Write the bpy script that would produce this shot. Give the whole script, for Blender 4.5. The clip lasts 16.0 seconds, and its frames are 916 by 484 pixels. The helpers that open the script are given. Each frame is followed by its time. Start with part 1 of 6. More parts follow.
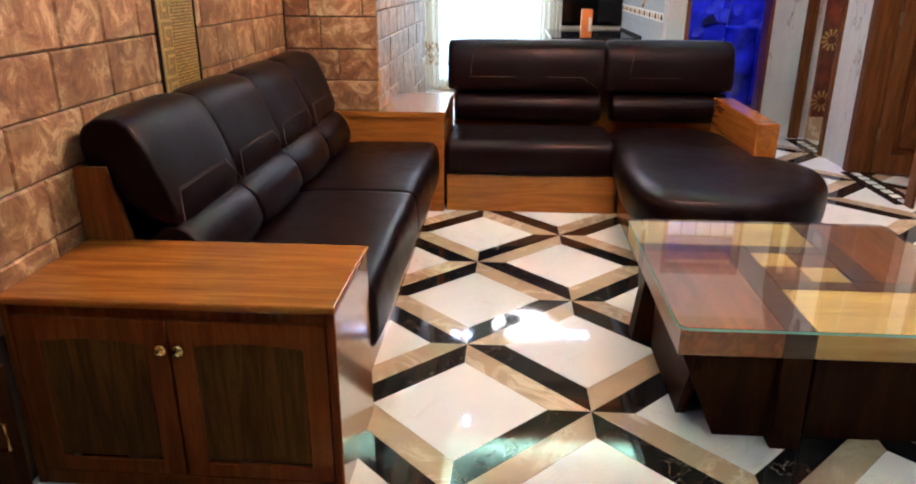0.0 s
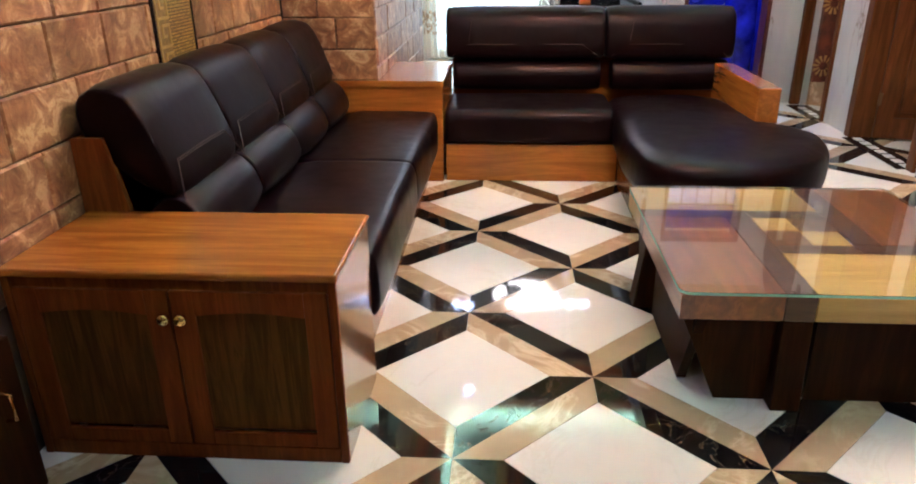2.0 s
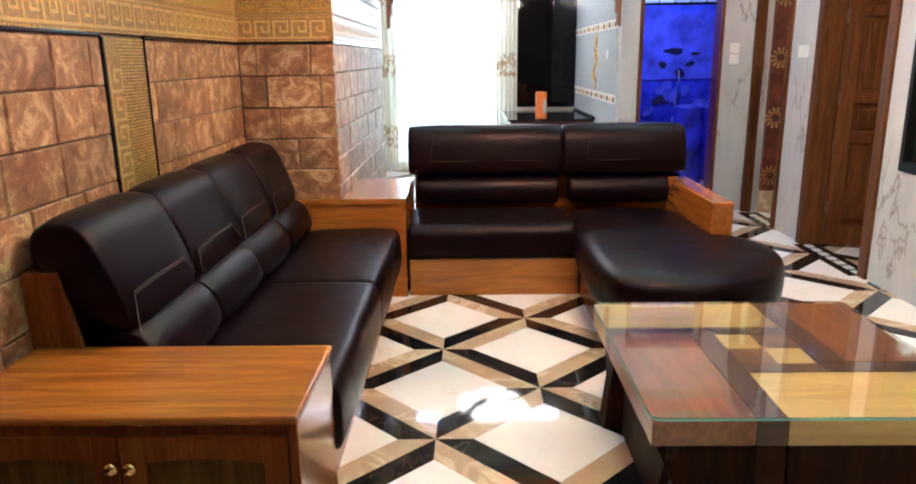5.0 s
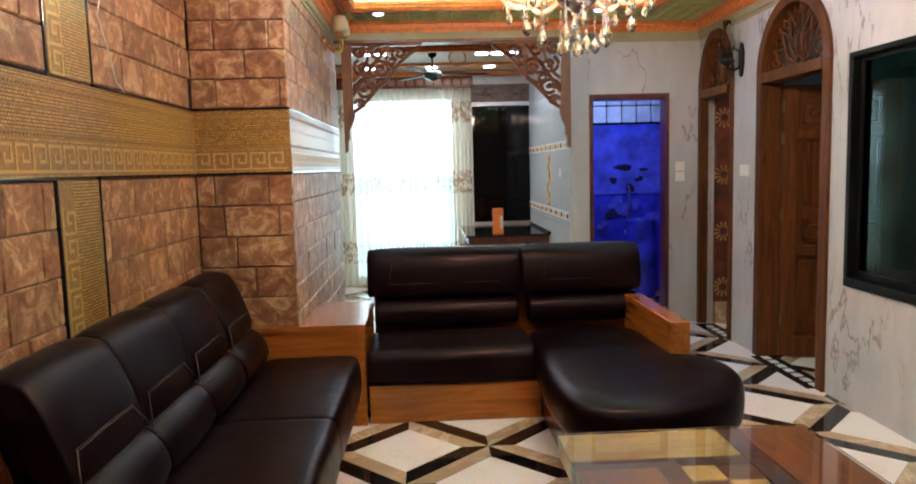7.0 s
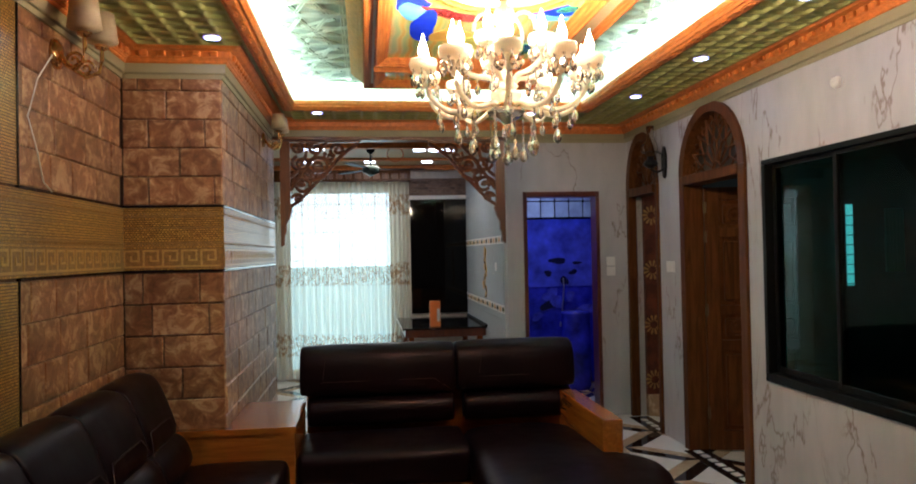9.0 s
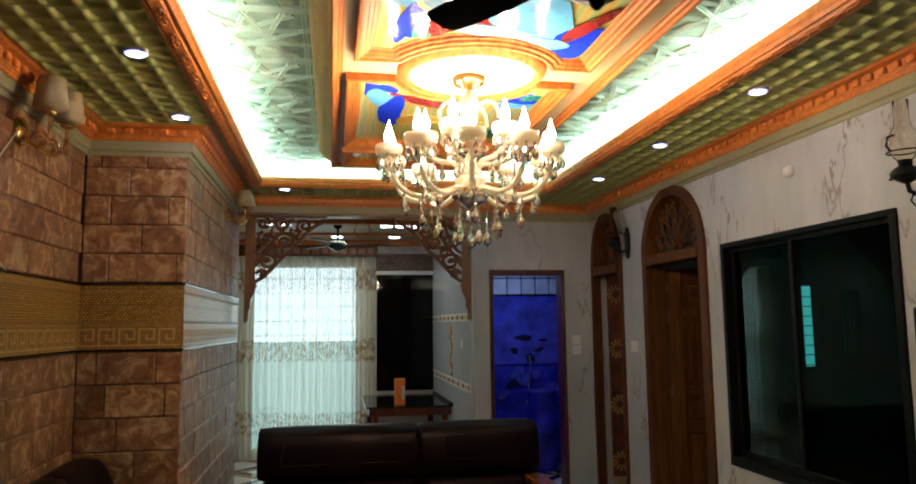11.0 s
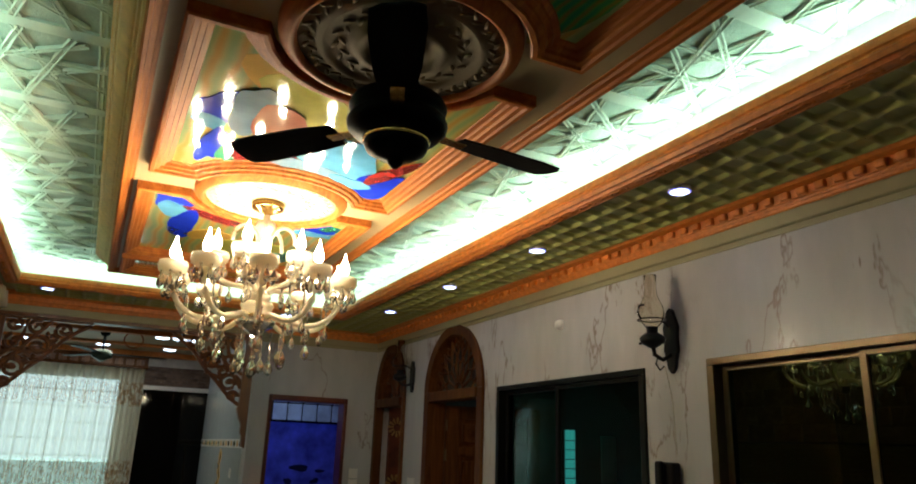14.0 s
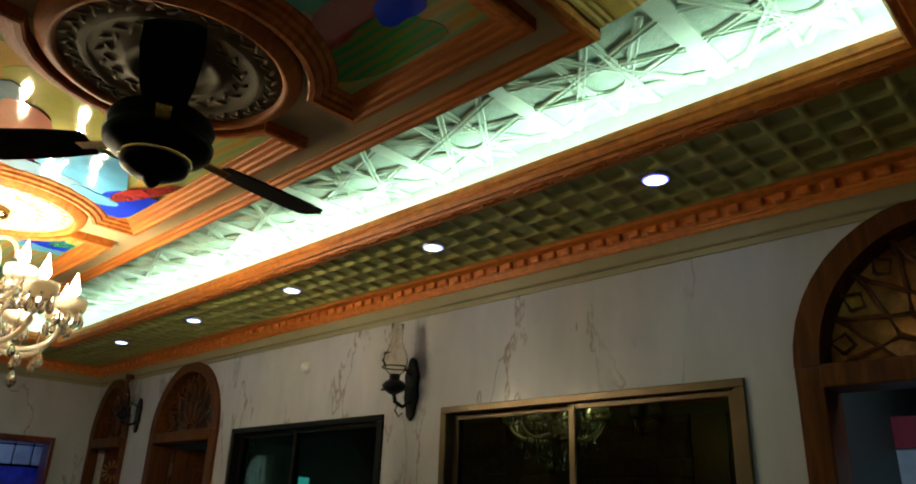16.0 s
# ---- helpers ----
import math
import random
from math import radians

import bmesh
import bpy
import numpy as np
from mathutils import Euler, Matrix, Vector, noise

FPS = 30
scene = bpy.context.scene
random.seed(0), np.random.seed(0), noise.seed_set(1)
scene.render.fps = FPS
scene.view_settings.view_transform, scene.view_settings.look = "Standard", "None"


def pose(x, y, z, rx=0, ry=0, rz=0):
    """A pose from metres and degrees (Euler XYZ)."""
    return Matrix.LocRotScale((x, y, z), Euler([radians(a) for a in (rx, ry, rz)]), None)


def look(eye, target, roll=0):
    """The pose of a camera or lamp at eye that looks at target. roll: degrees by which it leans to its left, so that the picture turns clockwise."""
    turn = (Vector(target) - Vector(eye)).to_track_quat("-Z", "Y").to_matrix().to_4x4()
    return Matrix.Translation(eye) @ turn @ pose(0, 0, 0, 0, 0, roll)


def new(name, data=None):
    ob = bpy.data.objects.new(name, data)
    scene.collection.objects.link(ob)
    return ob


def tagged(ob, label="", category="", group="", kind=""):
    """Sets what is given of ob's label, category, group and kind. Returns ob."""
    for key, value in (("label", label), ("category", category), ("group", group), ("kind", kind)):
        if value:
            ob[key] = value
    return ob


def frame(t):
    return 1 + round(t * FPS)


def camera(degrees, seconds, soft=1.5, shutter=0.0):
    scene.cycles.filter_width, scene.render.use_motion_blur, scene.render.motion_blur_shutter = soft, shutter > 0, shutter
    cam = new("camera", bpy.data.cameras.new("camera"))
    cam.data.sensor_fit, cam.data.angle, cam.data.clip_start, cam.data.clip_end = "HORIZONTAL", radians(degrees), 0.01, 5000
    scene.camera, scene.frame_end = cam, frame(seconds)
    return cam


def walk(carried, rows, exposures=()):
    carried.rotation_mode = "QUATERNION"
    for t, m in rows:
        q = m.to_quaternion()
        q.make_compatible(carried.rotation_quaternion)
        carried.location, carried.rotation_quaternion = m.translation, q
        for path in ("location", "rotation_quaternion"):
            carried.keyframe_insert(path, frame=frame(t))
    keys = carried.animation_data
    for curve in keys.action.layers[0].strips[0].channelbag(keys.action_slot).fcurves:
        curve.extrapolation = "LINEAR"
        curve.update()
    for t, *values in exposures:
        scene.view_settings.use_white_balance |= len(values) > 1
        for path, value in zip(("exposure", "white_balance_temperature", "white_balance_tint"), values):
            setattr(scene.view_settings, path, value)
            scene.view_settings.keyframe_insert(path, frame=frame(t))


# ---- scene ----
cam = camera(64.8, 16.0, soft=1.9)
PATH = [
    (0, (0.141, -2.528, 1.356), (0.009, -0.655, 0.668), 0.1),
    (0.5, (0.142, -2.53, 1.342), (-0.002, -0.679, 0.599), -0.3),
    (1, (0.141, -2.531, 1.336), (0.001, -0.69, 0.568), -0.7),
    (1.5, (0.144, -2.53, 1.337), (0.003, -0.693, 0.56), -0.7),
    (2, (0.14, -2.529, 1.34), (0.009, -0.684, 0.581), -0.6),
    (2.5, (0.143, -2.53, 1.346), (0.014, -0.679, 0.599), -0.7),
    (3, (0.143, -2.527, 1.355), (0.037, -0.665, 0.632), -0.5),
    (5.5, (0.133, -2.477, 1.435), (0.142, -0.519, 1.029), -0.5),
    (6, (0.135, -2.471, 1.468), (0.202, -0.497, 1.152), -0.1),
    (6.5, (0.14, -2.466, 1.489), (0.247, -0.485, 1.24), -0.5),
    (7, (0.143, -2.467, 1.513), (0.227, -0.479, 1.307), -1.5),
    (7.5, (0.136, -2.463, 1.546), (0.258, -0.471, 1.416), -0.8),
    (8, (0.142, -2.468, 1.565), (0.288, -0.475, 1.511), -0.6),
    (8.5, (0.158, -2.49, 1.574), (0.371, -0.501, 1.563), -1.0),
    (11, (0.192, -2.512, 1.629), (0.535, -0.555, 1.856), -0.7),
    (11.5, (0.199, -2.518, 1.646), (0.601, -0.579, 1.927), -0.1),
    (12, (0.193, -2.52, 1.652), (0.675, -0.608, 1.99), 0.2),
    (12.5, (0.186, -2.529, 1.655), (0.727, -0.644, 2.047), 0.2),
    (13, (0.186, -2.544, 1.663), (0.822, -0.704, 2.119), 0.6),
    (13.5, (0.198, -2.553, 1.673), (0.908, -0.751, 2.17), 1.1),
    (14, (0.207, -2.563, 1.684), (1.052, -0.839, 2.245), 2.0),
    (14.5, (0.201, -2.581, 1.655), (1.145, -0.941, 2.302), 2.1),
    (15, (0.182, -2.596, 1.641), (1.248, -1.058, 2.346), 2.0),
    (15.5, (0.2, -2.588, 1.647), (1.427, -1.172, 2.345), 2.3),
    (16, (0.181, -2.613, 1.651), (1.524, -1.311, 2.358), 2.1),
]
EXPOSURES = [(0.0, 0.60, 5200, 22), (3.0, 0.62, 5220, 22), (5.5, 0.74, 5180, 18), (7.0, 0.02, 5380, 17), (8.5, -0.80, 5480, 17), (11.0, -1.46, 5700, 10),
             (13.5, -1.90, 5800, 3), (16.0, -2.08, 5850, -3)]
walk(cam, [(t, look(eye, target, roll)) for t, eye, target, roll in PATH], EXPOSURES)


# ---- light ----
world = bpy.data.worlds.new("world")
scene.world = world
world.use_nodes = True
_sky = world.node_tree.nodes.new("ShaderNodeTexSky")
_sky.sky_type = "NISHITA"
_sky.sun_disc = False
_sky.sun_elevation = radians(40)
_sky.sun_rotation = radians(20)
world.node_tree.links.new(_sky.outputs[0], world.node_tree.nodes["Background"].inputs[0])
world.node_tree.nodes["Background"].inputs[1].default_value = 0.12


def area_lamp(name, m, sx, sy, power, colour, spread=180):
    data = bpy.data.lights.new(name, "AREA")
    data.shape, data.size, data.size_y, data.energy, data.color = "RECTANGLE" if sx != sy else "DISK", sx, sy, power, colour
    data.spread = radians(spread)
    ob = new(name, data)
    ob.matrix_world = m
    return ob


def point_lamp(name, x, y, z, power, colour, radius=0.05):
    data = bpy.data.lights.new(name, "POINT")
    data.energy, data.color, data.shadow_soft_size = power, colour, radius
    ob = new(name, data)
    ob.location = (x, y, z)
    return ob


# room limits
X0, X1, Y0, Y1 = -1.18, 2.68, -3.25, 4.166
SOFFIT, TOP = 2.78, 2.97
PX, PY = -0.632, 1.775            # free corner of the stone pillar
TX0, TX1, TY0, TY1 = -0.375, 1.995, -2.37, 3.37   # ceiling tray
COVE = (0.76, 1.0, 0.80)
for xx, s in ((TX0 - 0.04, 1), (TX1 + 0.04, -1)):
    m = Matrix.Translation((xx, (TY0 + TY1) / 2, 2.824)) @ Matrix.Rotation(radians(180 + 6 * s), 4, "Y")
    area_lamp("cove_lamp", m, 0.03, TY1 - TY0, 84, COVE)
for yy, s in ((TY0 - 0.04, 1), (TY1 + 0.04, -1)):
    area_lamp("cove_lamp", look(((TX0 + TX1) / 2, yy, 2.824), ((TX0 + TX1) / 2, yy + 0.02 * s, 2.95)), TX1 - TX0, 0.03, 44, COVE)
CHX, CHY = 0.80, 0.625
for k in range(5):
    a = 0.15 + 2 * math.pi * (2 * k) / 10
    point_lamp("chandelier_lamp", CHX + 0.372 * math.cos(a), CHY + 0.372 * math.sin(a), 2.525, 21, (1.0, 0.74, 0.45), 0.012)
# three extra lights between the arms, without bulbs, to brighten arms and room
for k in range(3):
    a = 0.4 + 2 * math.pi * k / 3
    point_lamp("chandelier_lamp", CHX + 0.27 * math.cos(a), CHY + 0.27 * math.sin(a), 2.47, 41, (1.0, 0.74, 0.45), 0.012)
DOWNLIGHTS = [(2.272, -1.528), (2.272, -0.433), (2.272, 0.660), (2.272, 1.753), (2.27, 2.845), (-0.617, -1.26), (-0.617, -0.36),
              (-0.617, 0.556), (-0.622, 1.491), (-0.2, 3.55), (1.6, 3.55), (2.272, -2.62), (-0.617, -2.3)]
for dx, dy in DOWNLIGHTS:
    area_lamp("downlight_lamp", pose(dx, dy, SOFFIT - 0.026), 0.07, 0.07, 1.3, (0.60, 0.68, 1.0), 165)
# daylight in the far window's opening, the blue bathroom's lamp, unseen fill lights added in the side rooms
area_lamp("window_daylight", look((-0.1, 6.96, 1.3), (-0.1, 5.0, 1.1)), 1.25, 2.1, 18, (0.85, 1.0, 0.96))
area_lamp("bathroom_lamp", pose(2.05, 5.0, 2.6), 0.5, 0.5, 19, (0.66, 0.76, 1.0))
area_lamp("side_room_lamp", pose(3.3, -2.4, 2.74), 0.3, 0.3, 20, (0.8, 0.88, 1.0))
area_lamp("side_room_lamp", pose(3.5, 3.65, 2.74), 0.25, 0.25, 3.4, (1.0, 0.85, 0.65))
area_lamp("side_room_lamp", pose(3.7, 2.4, 2.74), 0.25, 0.25, 4.5, (0.9, 1.0, 0.9))
area_lamp("kitchen_lamp", pose(0.4, 5.5, 2.65), 0.8, 0.8, 27, (1.0, 0.86, 0.66))


# ---- materials ----
def material(name):
    m = bpy.data.materials.new(name)
    m.use_nodes = True
    return m, m.node_tree.nodes, m.node_tree.links, m.node_tree.nodes["Principled BSDF"]


def ramp(nodes, links, source, stops):
    r = nodes.new("ShaderNodeValToRGB")
    while len(r.color_ramp.elements) < len(stops):
        r.color_ramp.elements.new(0.5)
    for e, (p, c) in zip(r.color_ramp.elements, stops):
        e.position, e.color = p, (*c, 1)
    links.new(source, r.inputs[0])
    return r.outputs[0]


def coords(nodes, links, scale=(1, 1, 1), kind="Object", offset=True):
    tc, mp = nodes.new("ShaderNodeTexCoord"), nodes.new("ShaderNodeMapping")
    mp.inputs["Scale"].default_value = scale
    links.new(tc.outputs[kind], mp.inputs["Vector"])
    if offset:
        info = nodes.new("ShaderNodeObjectInfo")
        mul = nodes.new("ShaderNodeMath")
        mul.operation = "MULTIPLY"
        mul.inputs[1].default_value = 23.0
        links.new(info.outputs["Random"], mul.inputs[0])
        links.new(mul.outputs[0], mp.inputs["Location"])
    return mp.outputs[0]


def noise_tex(nodes, links, vec, scale, detail=4, rough=0.55, distort=0.0):
    n = nodes.new("ShaderNodeTexNoise")
    n.inputs["Scale"].default_value, n.inputs["Detail"].default_value = scale, detail
    n.inputs["Roughness"].default_value, n.inputs["Distortion"].default_value = rough, distort
    links.new(vec, n.inputs["Vector"])
    return n.outputs[0]


def mix(nodes, links, a, b, fac, mode="MIX"):
    m = nodes.new("ShaderNodeMix")
    m.data_type, m.blend_type = "RGBA", mode
    for sock, v in ((m.inputs[0], fac), (m.inputs[6], a), (m.inputs[7], b)):
        if isinstance(v, (int, float)):
            sock.default_value = v
        elif isinstance(v, tuple):
            sock.default_value = (*v, 1)
        else:
            links.new(v, sock)
    return m.outputs[2]


def bump(nodes, links, p, height, strength, distance=0.01):
    b = nodes.new("ShaderNodeBump")
    b.inputs["Strength"].default_value, b.inputs["Distance"].default_value = strength, distance
    links.new(height, b.inputs["Height"])
    links.new(b.outputs[0], p.inputs["Normal"])


def plain(name, colour, rough=0.5, metal=0.0, vary=0.12, scale=14.0, relief=0.0, coat=0.0):
    m, n, l, p = material(name)
    v = coords(n, l)
    t = noise_tex(n, l, v, scale)
    lo, hi = tuple(c * (1 - vary) for c in colour), tuple(min(1, c * (1 + vary)) for c in colour)
    l.new(ramp(n, l, t, [(0.3, lo), (0.7, hi)]), p.inputs["Base Color"])
    p.inputs["Roughness"].default_value, p.inputs["Metallic"].default_value = rough, metal
    p.inputs["Coat Weight"].default_value, p.inputs["Coat Roughness"].default_value = coat, 0.08
    if relief:
        bump(n, l, p, noise_tex(n, l, v, scale * 6, 3), relief, 0.004)
    return m


def glow(name, colour, strength):
    m, n, l, p = material(name)
    p.inputs["Base Color"].default_value = (*colour, 1)
    p.inputs["Emission Color"].default_value = (*colour, 1)
    p.inputs["Emission Strength"].default_value = strength
    return m


def wood(name, dark, light, axis=0, rough=0.25, coat=0.5, ring=7.0):
    """Varnished wood with grain running along one axis."""
    m, n, l, p = material(name)
    s = [9.0, 9.0, 9.0]
    s[axis] = 0.7
    v = coords(n, l, tuple(s))
    w = noise_tex(n, l, v, ring * 0.35, 6, 0.6, 1.2)
    fine = noise_tex(n, l, coords(n, l, tuple(14 * a for a in s)), 3.0, 3, 0.7)
    c = ramp(n, l, w, [(0.3, dark), (0.5, tuple((a + b) / 2 for a, b in zip(dark, light))), (0.62, light), (0.75, dark)])
    c = mix(n, l, c, ramp(n, l, fine, [(0.35, (0.55, 0.5, 0.45)), (0.65, (1, 1, 1))]), 0.24, "MULTIPLY")
    l.new(c, p.inputs["Base Color"])
    p.inputs["Roughness"].default_value = rough
    p.inputs["Coat Weight"].default_value, p.inputs["Coat Roughness"].default_value = coat, 0.12
    bump(n, l, p, fine, 0.06, 0.002)
    return m


def marble(name, base, vein, scale=1.0, rough=0.12, width=0.03, cloud=0.06, detail=5, distort=1.5, stretch=(1, 1, 1)):
    m, n, l, p = material(name)
    v = coords(n, l, stretch)
    big = noise_tex(n, l, v, 1.1 * scale, detail, 0.6, distort)
    d = n.new("ShaderNodeMath")
    d.operation = "SUBTRACT"
    d.inputs[1].default_value = 0.5
    l.new(big, d.inputs[0])
    a = n.new("ShaderNodeMath")
    a.operation = "ABSOLUTE"
    l.new(d.outputs[0], a.inputs[0])
    mask = ramp(n, l, a.outputs[0], [(0.0, (1, 1, 1)), (width, (0, 0, 0))])
    keep = ramp(n, l, noise_tex(n, l, v, 0.8 * scale + 0.7, 2), [(0.42, (0, 0, 0)), (0.55, (1, 1, 1))])
    mask = mix(n, l, mask, keep, 1.0, "MULTIPLY")
    soft = noise_tex(n, l, v, 3.0 * scale, 4)
    lo = tuple(c * (1 - cloud) for c in base)
    c = ramp(n, l, soft, [(0.3, lo), (0.7, base)])
    sep = n.new("ShaderNodeRGBToBW")
    l.new(mask, sep.inputs[0])
    l.new(mix(n, l, c, vein, sep.outputs[0]), p.inputs["Base Color"])
    p.inputs["Roughness"].default_value = rough
    return m


M = {}
M["marble_wall"] = marble("white_marble_wall", (0.49, 0.48, 0.485), (0.24, 0.185, 0.155), 1.7, 0.34, 0.012, 0.16, 5, 0.35, (1.2, 1.25, 0.42))
M["marble_wall"].node_tree.nodes["Principled BSDF"].inputs["Specular IOR Level"].default_value = 0.14
M["marble_wall"].node_tree.nodes["Principled BSDF"].inputs["Coat Weight"].default_value = 0.05
M["marble_wall"].node_tree.nodes["Principled BSDF"].inputs["Coat Roughness"].default_value = 0.10
M["tile_white"] = marble("polished_ivory_tile", (0.80, 0.75, 0.68), (0.72, 0.66, 0.58), 2.0, 0.05, 0.02, 0.05)
M["tile_black"] = marble("black_marble_strip", (0.012, 0.011, 0.010), (0.12, 0.08, 0.045), 3.2, 0.05, 0.008, 0.3)
M["tile_tan"] = marble("tan_marble_strip", (0.46, 0.32, 0.19), (0.62, 0.48, 0.32), 3.0, 0.06, 0.06, 0.18)
M["grout"] = plain("floor_grout", (0.5, 0.46, 0.4), 0.5)
M["teak"] = wood("teak_varnished", (0.21, 0.060, 0.0065), (0.34, 0.112, 0.013), 0, 0.22, 0.3)
M["teak_y"] = wood("teak_varnished_long", (0.21, 0.060, 0.0065), (0.34, 0.112, 0.013), 1, 0.22, 0.3)
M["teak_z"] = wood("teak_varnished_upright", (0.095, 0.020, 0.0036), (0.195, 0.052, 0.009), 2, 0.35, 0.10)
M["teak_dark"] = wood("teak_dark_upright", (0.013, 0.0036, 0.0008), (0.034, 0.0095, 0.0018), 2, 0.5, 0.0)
M["door_wood"] = wood("door_wood_matt", (0.060, 0.020, 0.006), (0.125, 0.045, 0.013), 2, 0.45, 0.10)
# darker teak for the cabinet front: shade from overhead light put into colour
M["teak_front"] = wood("teak_dull_shaded_front", (0.100, 0.020, 0.003), (0.190, 0.045, 0.007), 2, 0.5, 0.0)
for _k in ("teak", "teak_y"):
    M[_k].node_tree.nodes["Principled BSDF"].inputs["Specular IOR Level"].default_value = 0.25
for _k in ("teak_front", "teak_dark", "teak_z", "door_wood"):
    M[_k].node_tree.nodes["Principled BSDF"].inputs["Specular IOR Level"].default_value = 0.06
M["walnut"] = wood("table_walnut", (0.065, 0.021, 0.004), (0.19, 0.066, 0.013), 0, 0.3, 0.2)
M["pale_wood"] = wood("table_pale_wood", (0.42, 0.235, 0.045), (0.58, 0.35, 0.085), 0, 0.3, 0.3)
M["cornice"] = plain("orange_plaster_moulding", (0.58, 0.175, 0.022), 0.5, 0, 0.22, 30, 0.25)
M["cornice_red"] = plain("red_orange_plaster", (0.44, 0.098, 0.010), 0.5, 0, 0.2, 40, 0.2)
M["cornice_gold"] = plain("ochre_plaster_moulding", (0.58, 0.33, 0.075), 0.5, 0, 0.14, 22, 0.15)
M["olive"] = plain("olive_paint", (0.30, 0.27, 0.15), 0.55, 0, 0.06, 9)
M["soffit"] = plain("sage_plaster", (0.33, 0.335, 0.105), 0.45, 0, 0.12, 12, 0.08)
# ground darker than the straps: shade of the relief put into its colour
M["star_plaster"] = plain("mint_rough_shaded_plaster", (0.40, 0.49, 0.38), 0.7, 0, 0.16, 16, 1.0)
M["strap_plaster"] = plain("mint_smooth_plaster", (0.56, 0.65, 0.51), 0.55, 0, 0.05, 30, 0.05)
M["cream"] = plain("cream_plaster", (0.46, 0.35, 0.19), 0.5, 0, 0.05, 8)
M["leather"], _n, _l, _p = material("dark_brown_leather")
_v = coords(_n, _l)
_l.new(ramp(_n, _l, noise_tex(_n, _l, _v, 7.0, 4), [(0.3, (0.0040, 0.0014, 0.0016)), (0.7, (0.0064, 0.0023, 0.0025))]), _p.inputs["Base Color"])
_l.new(ramp(_n, _l, noise_tex(_n, _l, _v, 11.0, 3), [(0.3, (0.29, 0.29, 0.29)), (0.7, (0.38, 0.38, 0.38))]), _p.inputs["Roughness"])
_p.inputs["Specular IOR Level"].default_value = 0.10
_p.inputs["Specular Tint"].default_value = (1.0, 0.68, 0.68, 1)
_h = mix(_n, _l, noise_tex(_n, _l, _v, 8.0, 2, 0.45), noise_tex(_n, _l, _v, 150.0, 2), 0.06)
bump(_n, _l, _p, _h, 0.35, 0.006)
M["black_frame"] = plain("black_aluminium", (0.006, 0.006, 0.005), 0.4, 0.0)
M["bronze_frame"] = plain("bronze_aluminium", (0.11, 0.075, 0.036), 0.36, 0.6)
M["black_frame"].node_tree.nodes["Principled BSDF"].inputs["Specular IOR Level"].default_value = 0.1
M["plaster"] = plain("plain_plaster", (0.6, 0.56, 0.48), 0.7)
# near-black base colour puts the side rooms' lack of light into the paint
M["dark_room"] = plain("painted_dim_room", (0.020, 0.028, 0.024), 0.6)
M["downlight"] = glow("downlight_lens", (0.70, 0.80, 1.0), 25)
M["white_plastic"] = plain("white_plastic", (0.72, 0.7, 0.66), 0.35, 0, 0.03)


# ---- building helpers ----
def box(bm, x0, y0, z0, x1, y1, z1, bevel=0.0, seg=2):
    r = bmesh.ops.create_cube(bm, size=1.0)
    vs = r["verts"]
    bmesh.ops.scale(bm, vec=(x1 - x0, y1 - y0, z1 - z0), verts=vs)
    bmesh.ops.translate(bm, vec=((x0 + x1) / 2, (y0 + y1) / 2, (z0 + z1) / 2), verts=vs)
    if bevel:
        es = list({e for v in vs for e in v.link_edges})
        bmesh.ops.bevel(bm, geom=es, offset=bevel, segments=seg, affect="EDGES", profile=0.5)
    return bm


def boxed(x0, y0, z0, x1, y1, z1, bevel=0.0, seg=2):
    return box(bmesh.new(), x0, y0, z0, x1, y1, z1, bevel, seg)


def mesh_object(name, bm, mat, smooth=False):
    data = bpy.data.meshes.new(name)
    if smooth:
        for f in bm.faces:
            f.smooth = True
    bm.to_mesh(data)
    bm.free()
    for mm in (mat if isinstance(mat, (list, tuple)) else [mat]):
        data.materials.append(mm)
    return new(name, data)


def part(name, bm, mat, parent, label="", smooth=False):
    ob = mesh_object(name, bm, mat, smooth)
    ob.parent = parent
    if label:
        tagged(ob, label)
    return ob


def thing(name, x, y, z, label, category, group="", kind="", turn=0.0):
    ob = new(name)
    ob.empty_display_size = 0.1
    ob.matrix_world = pose(x, y, z, 0, 0, turn)
    return tagged(ob, label, category, group, kind)


def solid(name, bm, mat, label, category, kind="", group="", smooth=False):
    return tagged(mesh_object(name, bm, mat, smooth), label, category, group, kind)


def prism(bm, pts, axis, a, b):
    """A flat outline pushed along an axis from a to b. pts are the two other coordinates in order."""
    def at(p, v):
        return {"x": (v, p[0], p[1]), "y": (p[0], v, p[1]), "z": (p[0], p[1], v)}[axis]
    lo, hi = [bm.verts.new(at(p, a)) for p in pts], [bm.verts.new(at(p, b)) for p in pts]
    k = len(pts)
    bm.faces.new(lo)
    bm.faces.new(hi[::-1])
    for i in range(k):
        bm.faces.new((lo[i], hi[i], hi[(i + 1) % k], lo[(i + 1) % k]))
    bmesh.ops.recalc_face_normals(bm, faces=bm.faces)
    return bm


